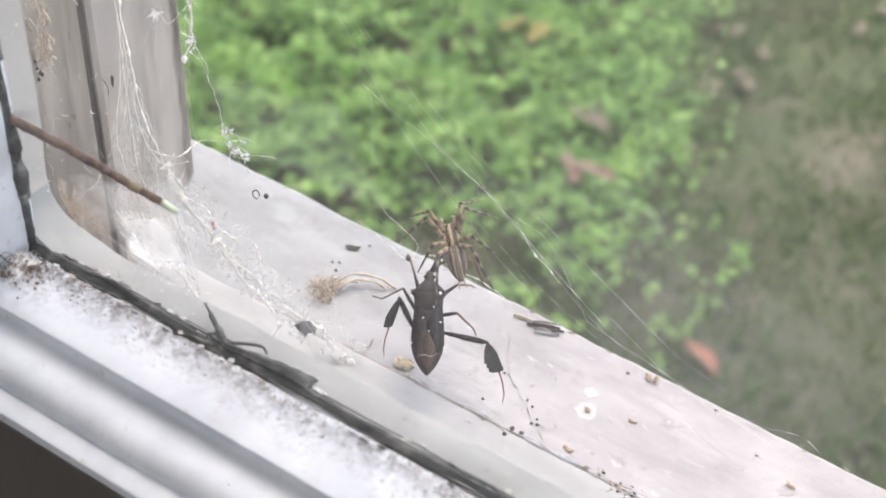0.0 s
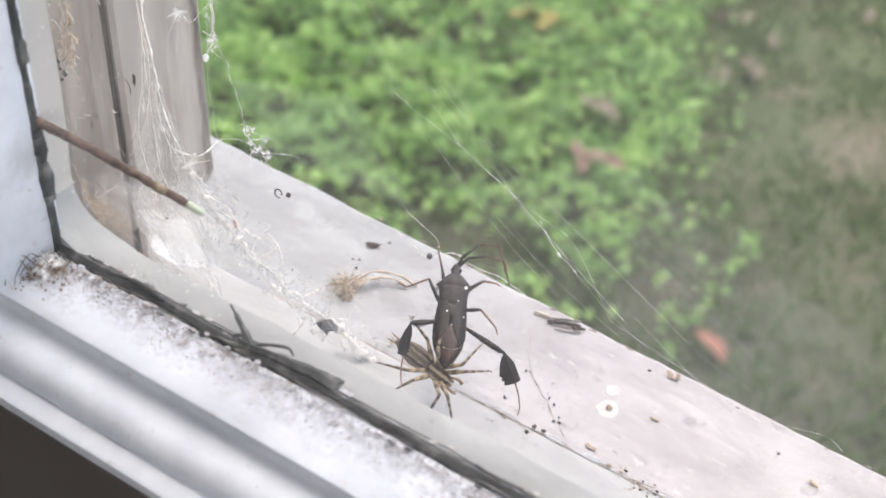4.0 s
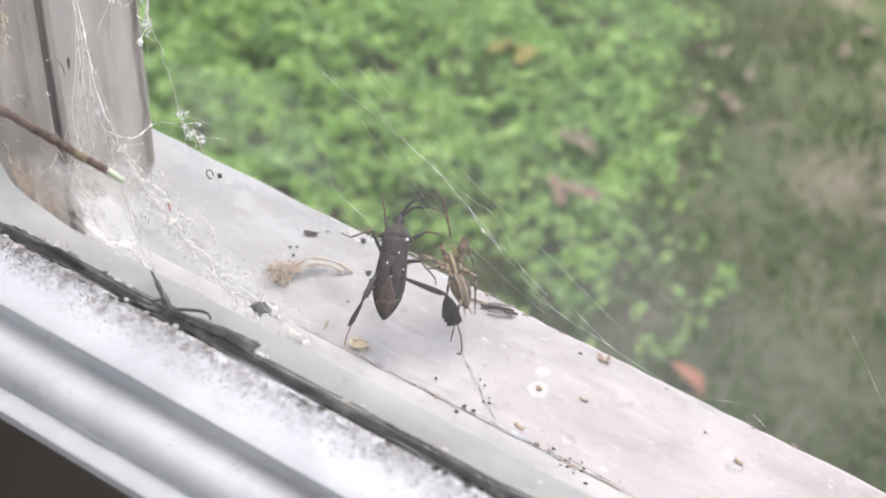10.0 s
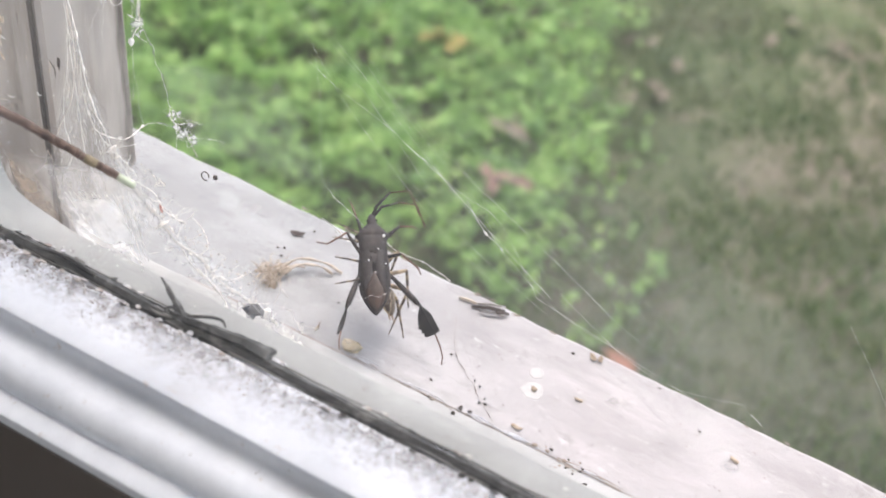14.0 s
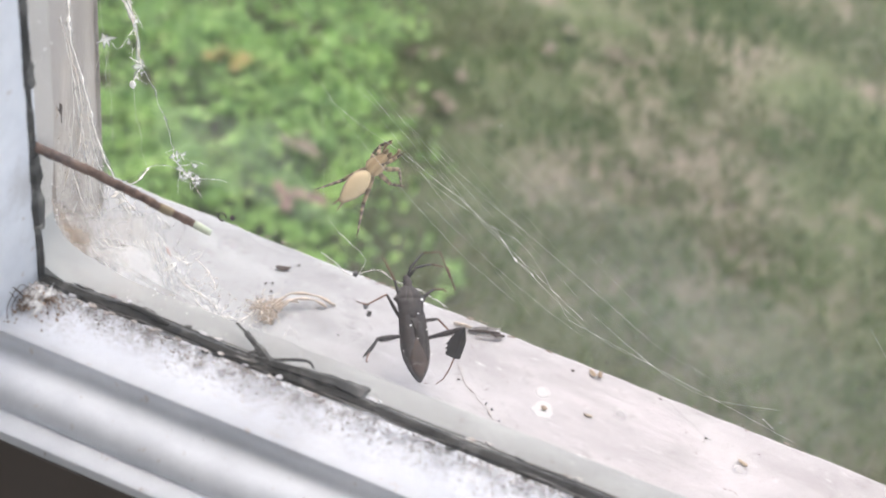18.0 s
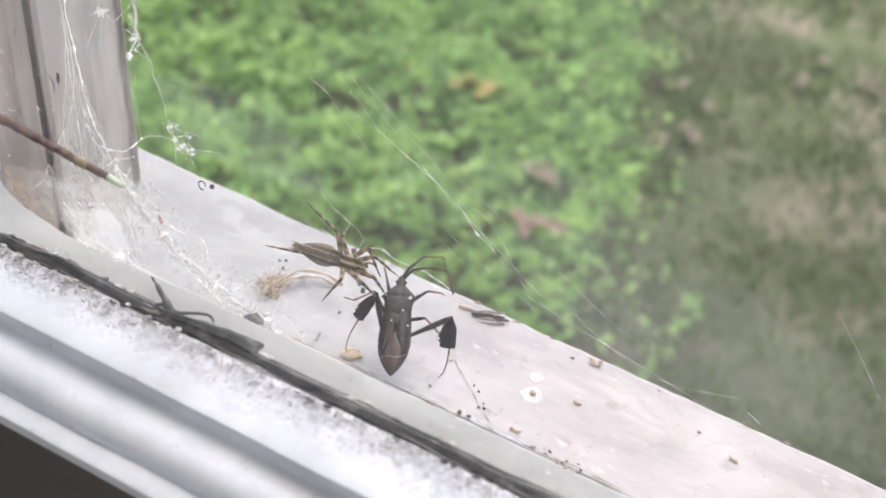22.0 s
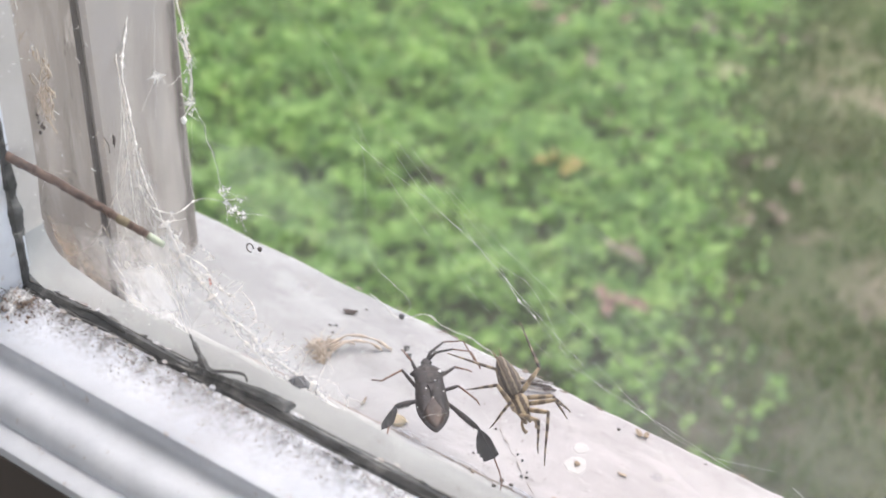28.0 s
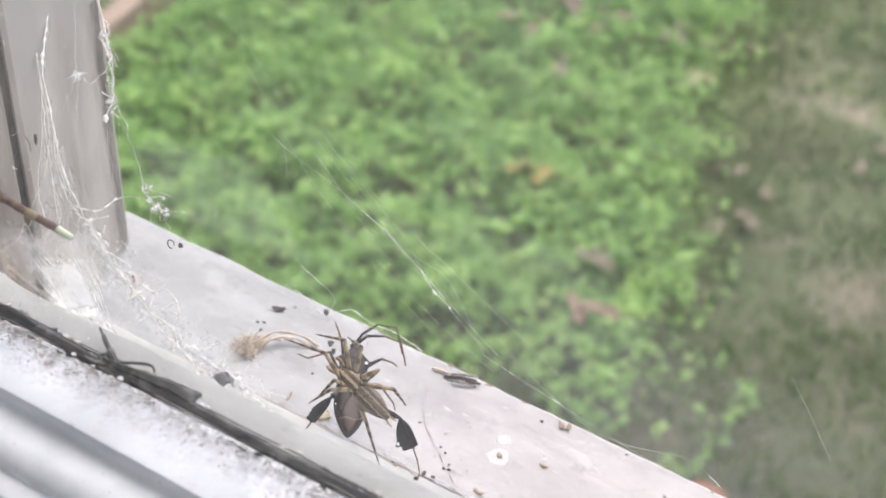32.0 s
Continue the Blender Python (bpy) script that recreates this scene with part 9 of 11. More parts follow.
    walk(spider_limbs['L4u'], [
        (0, pose(-0.00109, -0.00169, 0.00000, 44.6, -0.0, 147.3)), (1, pose(-0.00109, -0.00169, -0.00000, 60.0, -0.0, 133.2)),
        (2, pose(-0.00109, -0.00169, -0.00000, 10.1, 0.0, 158.5)), (3, pose(-0.00109, -0.00169, 0.00000, -1.8, -0.0, 157.1)),
        (3.2, pose(-0.00109, -0.00169, 0.00000, 52.3, -0.0, 145.3)), (3.5, pose(-0.00109, -0.00169, 0.00000, 52.3, -0.0, 145.3)),
        (4.75, pose(-0.00109, -0.00169, -0.00000, 12.9, 3.6, 135.1)), (6, pose(-0.00109, -0.00169, -0.00000, -26.4, 0.0, 125.0)),
        (7, pose(-0.00109, -0.00169, -0.00000, -0.4, 0.0, 128.5)), (8, pose(-0.00109, -0.00169, 0.00000, 3.5, -0.0, 133.5)),
        (9, pose(-0.00109, -0.00169, 0.00000, -18.4, -0.0, 117.9)), (9.5, pose(-0.00109, -0.00169, 0.00000, 18.6, 4.4, 131.1)),
        (10, pose(-0.00109, -0.00169, 0.00000, 55.6, -0.0, 144.2)), (11, pose(-0.00109, -0.00169, 0.00000, 73.8, -0.0, 151.1)),
        (11.5, pose(-0.00109, -0.00169, 0.00000, 22.2, 1.1, 148.9)), (12, pose(-0.00109, -0.00169, 0.00000, -29.4, -0.0, 146.7)),
        (13, pose(-0.00109, -0.00169, 0.00000, 21.9, -0.0, 156.1)), (14, pose(-0.00109, -0.00169, 0.00000, 41.6, -0.0, 119.5)),
        (15, pose(-0.00109, -0.00169, 0.00000, 37.8, -0.0, 131.1)), (15.5, pose(-0.00109, -0.00169, 0.00000, 52.7, -0.0, 125.4)),
        (17.5, pose(-0.00109, -0.00169, 0.00000, 35.3, -0.0, 149.4)), (18, pose(-0.00109, -0.00169, -0.00000, 1.0, 0.0, 154.8)),
        (18.5, pose(-0.00109, -0.00169, 0.00000, 52.3, -0.0, 145.3)), (18.75, pose(-0.00109, -0.00169, 0.00000, 32.6, -4.4, 170.1)),
        (19, pose(-0.00109, -0.00169, 0.00000, 13.0, -0.0, -165.2)), (20, pose(-0.00109, -0.00169, 0.00000, -0.2, 0.0, 152.9)),
        (21, pose(-0.00109, -0.00169, 0.00000, 43.3, -0.0, 143.0)), (22, pose(-0.00109, -0.00169, 0.00000, 38.2, 0.0, 123.1)),
        (23, pose(-0.00109, -0.00169, 0.00000, 30.9, -0.0, 117.8)), (24, pose(-0.00109, -0.00169, -0.00000, 28.6, -0.0, 107.9)),
        (25, pose(-0.00109, -0.00169, 0.00000, 52.3, -0.0, 145.3)), (25.2, pose(-0.00109, -0.00169, 0.00000, 52.3, -0.0, 145.3)),
        (25.35, pose(-0.00109, -0.00169, 0.00000, 14.1, -3.9, 156.6)), (25.5, pose(-0.00109, -0.00169, 0.00000, -24.0, -0.0, 167.9)),
        (26.5, pose(-0.00109, -0.00169, 0.00000, 14.1, -3.9, 156.6)), (27.5, pose(-0.00109, -0.00169, 0.00000, 52.3, -0.0, 145.3)),
        (28, pose(-0.00109, -0.00169, -0.00000, 4.2, -0.0, 120.0)), (29, pose(-0.00109, -0.00169, 0.00000, -32.1, -0.0, 150.1)),
        (30, pose(-0.00109, -0.00169, -0.00000, -31.0, -0.0, 147.2)), (31, pose(-0.00109, -0.00169, -0.00000, -8.3, 0.0, 171.3)),
        (32, pose(-0.00109, -0.00169, 0.00000, -7.5, 0.0, 156.6))])
    walk(spider_limbs['L4l'], [
        (0, pose(0.00000, 0.00641, 0.00000, -88.3, 9.1, 9.4)), (1, pose(0.00000, 0.00641, 0.00000, -70.9, -0.0, -33.6)),
        (2, pose(0.00000, 0.00641, 0.00000, -38.4, 0.0, -83.1)), (3, pose(0.00000, 0.00641, 0.00000, -36.0, 0.0, -77.4)),
        (3.1, pose(0.00000, 0.00641, 0.00000, -71.1, -6.9, -31.6)), (3.2, pose(0.00000, 0.00641, 0.00000, -101.0, 13.0, 10.3)),
        (3.5, pose(0.00000, 0.00641, 0.00000, -101.0, 13.0, 10.3)), (6, pose(0.00000, 0.00641, 0.00000, -43.4, -0.0, 13.4)),
        (7, pose(0.00000, 0.00641, 0.00000, -22.9, -0.0, 19.6)), (8, pose(0.00000, 0.00641, 0.00000, -18.3, 0.0, 14.7)),
        (9, pose(0.00000, 0.00641, 0.00000, -41.6, -0.0, -3.2)), (9.5, pose(0.00000, 0.00641, 0.00000, -74.2, 5.5, 5.8)),
        (10, pose(0.00000, 0.00641, 0.00000, -106.3, 14.9, 10.5)), (10.5, pose(0.00000, 0.00641, 0.00000, -121.3, -10.4, -3.8)),
        (11, pose(0.00000, 0.00641, 0.00000, -131.7, -38.1, -13.1)), (11.5, pose(0.00000, 0.00641, 0.00000, -102.4, -10.4, 12.2)),
        (12, pose(0.00000, 0.00641, 0.00000, -65.5, 0.0, 46.6)), (12.33, pose(0.00000, 0.00641, 0.00000, -62.4, 2.8, 88.6)),
        (12.67, pose(0.00000, 0.00641, 0.00000, -58.3, 2.8, 130.6)), (13, pose(0.00000, 0.00641, 0.00000, -55.2, -0.0, 172.5)),
        (13.33, pose(0.00000, 0.00641, 0.00000, -54.3, -14.0, -135.6)), (13.67, pose(0.00000, 0.00641, 0.00000, -65.7, -23.0, -80.0)),
        (14, pose(0.00000, 0.00641, 0.00000, -80.1, -19.0, -22.8)), (14.33, pose(0.00000, 0.00641, 0.00000, -60.9, -25.5, -68.2)),
        (14.67, pose(0.00000, 0.00641, 0.00000, -42.6, -17.4, -113.0)), (15, pose(0.00000, 0.00641, 0.00000, -35.2, 0.0, -152.2)),
        (15.25, pose(0.00000, 0.00641, 0.00000, -51.1, -31.8, -101.0)), (15.5, pose(0.00000, 0.00641, 0.00000, -93.3, -33.9, -30.8)),
        (17.5, pose(0.00000, 0.00641, 0.00000, -72.8, 5.8, 8.2)), (18, pose(0.00000, 0.00641, 0.00000, -52.0, 0.0, -7.0)),
        (18.5, pose(0.00000, 0.00641, 0.00000, -101.0, 13.0, 10.3)), (18.75, pose(0.00000, 0.00641, 0.00000, -67.1, 8.9, 14.0)),
        (19, pose(0.00000, 0.00641, 0.00000, -33.8, 3.4, 14.7)), (19.5, pose(0.00000, 0.00641, 0.00000, -37.1, 3.0, -41.0)),
        (20, pose(0.00000, 0.00641, 0.00000, -38.6, -0.0, -96.5)), (20.5, pose(0.00000, 0.00641, 0.00000, -54.2, 7.0, -145.0)),
        (21, pose(0.00000, 0.00641, 0.00000, -69.7, 0.0, 166.6)), (21.5, pose(0.00000, 0.00641, 0.00000, -67.7, -0.9, 116.2)),
        (22, pose(0.00000, 0.00641, 0.00000, -65.7, 0.0, 65.8)), (23, pose(0.00000, 0.00641, 0.00000, -45.0, 0.0, 51.5)),
        (24, pose(0.00000, 0.00641, 0.00000, -38.1, -0.0, 90.4)), (24.5, pose(0.00000, 0.00641, 0.00000, -66.7, 18.0, 52.8)),
        (25, pose(0.00000, 0.00641, 0.00000, -101.0, 13.0, 10.3)), (25.2, pose(0.00000, 0.00641, 0.00000, -101.0, 13.0, 10.3)),
        (25.35, pose(0.00000, 0.00641, 0.00000, -63.1, 4.2, 5.9)), (25.5, pose(0.00000, 0.00641, 0.00000, -25.0, -0.0, -2.9)),
        (26.5, pose(0.00000, 0.00641, 0.00000, -63.1, 4.2, 5.9)), (27.5, pose(0.00000, 0.00641, 0.00000, -101.0, 13.0, 10.3)),
        (27.75, pose(0.00000, 0.00641, 0.00000, -55.2, 16.3, 37.7)), (28, pose(0.00000, 0.00641, 0.00000, -13.3, -0.0, 59.2)),
        (28.5, pose(0.00000, 0.00641, 0.00000, -12.2, -0.4, 13.1)), (29, pose(0.00000, 0.00641, 0.00000, -11.2, 0.0, -33.0)),
        (30, pose(0.00000, 0.00641, 0.00000, -32.0, -0.0, -29.0)), (31, pose(0.00000, 0.00641, 0.00000, -5.5, -0.0, -22.2)),
        (32, pose(0.00000, 0.00641, 0.00000, -28.9, 0.0, -6.6))])
    walk(spider_limbs['R1u'], [
        (0, pose(0.00109, 0.00194, 0.00000, 54.6, -0.0, -36.4)), (1, pose(0.00109, 0.00194, -0.00000, 36.7, 0.0, -78.4)),
        (2, pose(0.00109, 0.00194, -0.00000, 30.9, -0.0, -115.7)), (3, pose(0.00109, 0.00194, 0.00000, 6.6, 0.0, -85.1)),
        (3.1, pose(0.00109, 0.00194, 0.00000, 33.9, 6.1, -60.3)), (3.2, pose(0.00109, 0.00194, 0.00000, 61.1, -0.0, -35.6)),
        (3.5, pose(0.00109, 0.00194, 0.00000, 61.1, -0.0, -35.6)), (6, pose(0.00109, 0.00194, 0.00000, 42.8, -0.0, 23.0)),
        (7, pose(0.00109, 0.00194, -0.00000, 42.3, -0.0, -32.5)), (8, pose(0.00109, 0.00194, 0.00000, 37.3, -0.0, -39.3)),
        (9, pose(0.00109, 0.00194, 0.00000, 82.6, -0.0, -73.4)), (10, pose(0.00109, 0.00194, 0.00000, 70.9, -0.0, -30.7)),
        (11, pose(0.00109, 0.00194, 0.00000, 76.3, -0.0, -42.4)), (12, pose(0.00109, 0.00194, 0.00000, 56.9, 0.0, -13.0)),
        (12.33, pose(0.00109, 0.00194, 0.00000, 64.3, 9.5, 38.4)), (12.67, pose(0.00109, 0.00194, -0.00000, 76.5, 9.5, 91.3)),
        (13, pose(0.00109, 0.00194, -0.00000, 84.0, 0.0, 142.7)), (13.33, pose(0.00109, 0.00194, -0.00000, 78.2, -58.9, 152.8)),
        (13.67, pose(0.00109, 0.00194, -0.00000, -77.7, -60.5, -48.1)), (14, pose(0.00109, 0.00194, 0.00000, 59.4, -0.0, -38.9)),
        (15, pose(0.00109, 0.00194, 0.00000, 33.9, -0.0, -36.3)), (15.5, pose(0.00109, 0.00194, 0.00000, 69.2, -0.0, -39.6)),
        (17.5, pose(0.00109, 0.00194, 0.00000, 22.8, -0.0, -7.4)), (18, pose(0.00109, 0.00194, -0.00000, 66.8, -0.0, -28.6)),
        (18.5, pose(0.00109, 0.00194, 0.00000, 61.1, -0.0, -35.6)), (19, pose(0.00109, 0.00194, 0.00000, 65.5, -0.0, -33.0)),
        (19.5, pose(0.00109, 0.00194, 0.00000, 53.9, 6.8, -93.9)), (20, pose(0.00109, 0.00194, 0.00000, 42.4, 0.0, -154.8)),
        (20.33, pose(0.00109, 0.00194, 0.00000, 45.3, -3.8, 152.7)), (20.67, pose(0.00109, 0.00194, 0.00000, 50.1, -3.8, 100.1)),
        (21, pose(0.00109, 0.00194, -0.00000, 53.0, -0.0, 47.7)), (22, pose(0.00109, 0.00194, 0.00000, 60.2, -0.0, 0.2)),
        (23, pose(0.00109, 0.00194, -0.00000, 57.8, -0.0, -19.2)), (24, pose(0.00109, 0.00194, 0.00000, 83.0, 0.0, -49.4)),
        (25, pose(0.00109, 0.00194, 0.00000, 61.1, -0.0, -35.6)), (25.2, pose(0.00109, 0.00194, 0.00000, 61.1, -0.0, -35.6)),
        (25.5, pose(0.00109, 0.00194, 0.00000, 77.3, 0.0, -19.1)), (27.5, pose(0.00109, 0.00194, 0.00000, 61.1, -0.0, -35.6)),
        (27.75, pose(0.00109, 0.00194, 0.00000, 53.3, -2.8, 4.2)), (28, pose(0.00109, 0.00194, 0.00000, 45.6, -0.0, 43.9)),
        (28.33, pose(0.00109, 0.00194, 0.00000, 40.0, -9.1, 101.6)), (28.67, pose(0.00109, 0.00194, 0.00000, 29.2, -9.1, 160.6)),
        (29, pose(0.00109, 0.00194, 0.00000, 23.6, 0.0, -141.7)), (30, pose(0.00109, 0.00194, 0.00000, 22.1, -0.0, -152.1)),
        (30.5, pose(0.00109, 0.00194, 0.00000, 15.8, -3.3, -97.3)), (31, pose(0.00109, 0.00194, -0.00000, 9.5, 0.0, -42.5)),
        (32, pose(0.00109, 0.00194, -0.00000, 10.1, -0.0, -37.4))])
    walk(spider_limbs['R1l'], [
        (0, pose(0.00000, 0.00641, 0.00000, -106.0, -4.1, -2.9)), (1, pose(0.00000, 0.00641, 0.00000, -96.5, -1.5, 0.0)),
        (1.5, pose(0.00000, 0.00641, 0.00000, -54.5, 17.6, 44.9)), (2, pose(0.00000, 0.00641, 0.00000, -11.8, 0.0, 90.5)),
        (3, pose(0.00000, 0.00641, 0.00000, -15.1, -0.0, 60.9)), (3.1, pose(0.00000, 0.00641, 0.00000, -66.8, 12.8, 27.5)),
        (3.2, pose(0.00000, 0.00641, 0.00000, -116.6, -5.6, -3.1)), (3.5, pose(0.00000, 0.00641, 0.00000, -116.6, -5.6, -3.1)),
        (4.75, pose(0.00000, 0.00641, 0.00000, -88.7, -15.6, -55.6)), (6, pose(0.00000, 0.00641, 0.00000, -63.9, -0.0, -106.4)),
        (6.5, pose(0.00000, 0.00641, 0.00000, -56.3, -2.7, -144.8)), (7, pose(0.00000, 0.00641, 0.00000, -48.6, 0.0, 176.8)),
        (8, pose(0.00000, 0.00641, 0.00000, -46.3, -0.0, 178.9)), (9, pose(0.00000, 0.00641, 0.00000, -16.3, -0.0, 157.3)),
        (9.33, pose(0.00000, 0.00641, 0.00000, -18.9, -47.0, -168.3)), (9.67, pose(0.00000, 0.00641, 0.00000, -104.0, -63.9, -60.1)),
        (10, pose(0.00000, 0.00641, 0.00000, -130.6, -20.4, -7.4)), (11, pose(0.00000, 0.00641, 0.00000, -138.9, 18.1, 4.6)),
        (11.33, pose(0.00000, 0.00641, 0.00000, -119.8, -11.7, -33.5)), (11.67, pose(0.00000, 0.00641, 0.00000, -84.1, -20.0, -82.8)),
        (12, pose(0.00000, 0.00641, 0.00000, -54.5, -0.0, -127.4)), (12.5, pose(0.00000, 0.00641, 0.00000, -13.5, -16.4, -169.5)),
        (13, pose(0.00000, 0.00641, 0.00000, 27.5, 0.0, 148.3)), (13.33, pose(0.00000, 0.00641, 0.00000, 26.7, -41.1, 169.4)),
        (13.67, pose(0.00000, 0.00641, 0.00000, -28.9, -72.7, -120.4)), (14, pose(0.00000, 0.00641, 0.00000, -98.2, -45.4, -36.8)),
        (14.33, pose(0.00000, 0.00641, 0.00000, -95.7, -18.3, 7.0)), (14.67, pose(0.00000, 0.00641, 0.00000, -75.6, 0.4, 48.9)),
        (15, pose(0.00000, 0.00641, 0.00000, -48.4, 0.0, 94.0)), (15.25, pose(0.00000, 0.00641, 0.00000, -82.4, 25.7, 56.6)),
        (15.5, pose(0.00000, 0.00641, 0.00000, -127.8, 21.0, 8.4)), (16.5, pose(0.00000, 0.00641, 0.00000, -88.1, 15.1, 14.9)),
        (17.5, pose(0.00000, 0.00641, 0.00000, -50.3, 6.6, 16.1)), (17.67, pose(0.00000, 0.00641, 0.00000, -42.3, 11.8, 67.0)),
        (17.83, pose(0.00000, 0.00641, 0.00000, -33.1, 8.8, 118.3)), (18, pose(0.00000, 0.00641, 0.00000, -29.7, -0.0, 168.2)),
        (18.17, pose(0.00000, 0.00641, 0.00000, -52.1, 33.7, 116.6)), (18.33, pose(0.00000, 0.00641, 0.00000, -99.2, 30.5, 45.7)),
        (18.5, pose(0.00000, 0.00641, 0.00000, -116.6, -5.6, -3.1)), (19, pose(0.00000, 0.00641, 0.00000, -120.7, -25.8, -12.7)),
        (19.33, pose(0.00000, 0.00641, 0.00000, -87.1, -70.4, -58.7)), (19.67, pose(0.00000, 0.00641, 0.00000, 14.0, -48.4, -171.2)),
        (20, pose(0.00000, 0.00641, 0.00000, 19.5, -0.0, 167.7)), (20.5, pose(0.00000, 0.00641, 0.00000, -6.9, -11.3, -146.6)),
        (21, pose(0.00000, 0.00641, 0.00000, -33.3, 0.0, -100.8)), (22, pose(0.00000, 0.00641, 0.00000, -59.0, -0.0, -140.0)),
        (23, pose(0.00000, 0.00641, 0.00000, -53.3, -0.0, -138.9)), (24, pose(0.00000, 0.00641, 0.00000, -42.5, 0.0, 173.2)),
        (24.33, pose(0.00000, 0.00641, 0.00000, -24.7, 35.7, -135.0)), (24.67, pose(0.00000, 0.00641, 0.00000, 24.4, 35.9, -59.1)),
        (25, pose(0.00000, 0.00641, 0.00000, -116.6, -5.6, -3.1)), (25.2, pose(0.00000, 0.00641, 0.00000, -116.6, -5.6, -3.1)),
        (25.3, pose(0.00000, 0.00641, 0.00000, -129.7, 45.8, -36.7)), (25.4, pose(0.00000, 0.00641, 0.00000, 142.3, 55.7, -139.0)),
        (25.5, pose(0.00000, 0.00641, 0.00000, -64.4, -0.0, 176.0)), (26.17, pose(0.00000, 0.00641, 0.00000, -46.7, 50.9, -147.7)),
        (26.83, pose(0.00000, 0.00641, 0.00000, 45.2, 52.1, -42.1)), (27.5, pose(0.00000, 0.00641, 0.00000, -116.6, -5.6, -3.1)),
        (27.67, pose(0.00000, 0.00641, 0.00000, -94.1, -23.5, -44.1)), (27.83, pose(0.00000, 0.00641, 0.00000, -63.9, -21.0, -91.0)),
        (28, pose(0.00000, 0.00641, 0.00000, -44.8, 0.0, -129.8)), (28.5, pose(0.00000, 0.00641, 0.00000, -32.6, -6.3, 175.5)),
        (29, pose(0.00000, 0.00641, 0.00000, -20.4, 0.0, 120.8)), (30, pose(0.00000, 0.00641, 0.00000, -22.6, -0.0, 130.8)),
        (31, pose(0.00000, 0.00641, 0.00000, -52.2, 0.0, 75.9)), (32, pose(0.00000, 0.00641, 0.00000, -49.3, -0.0, 73.1))])
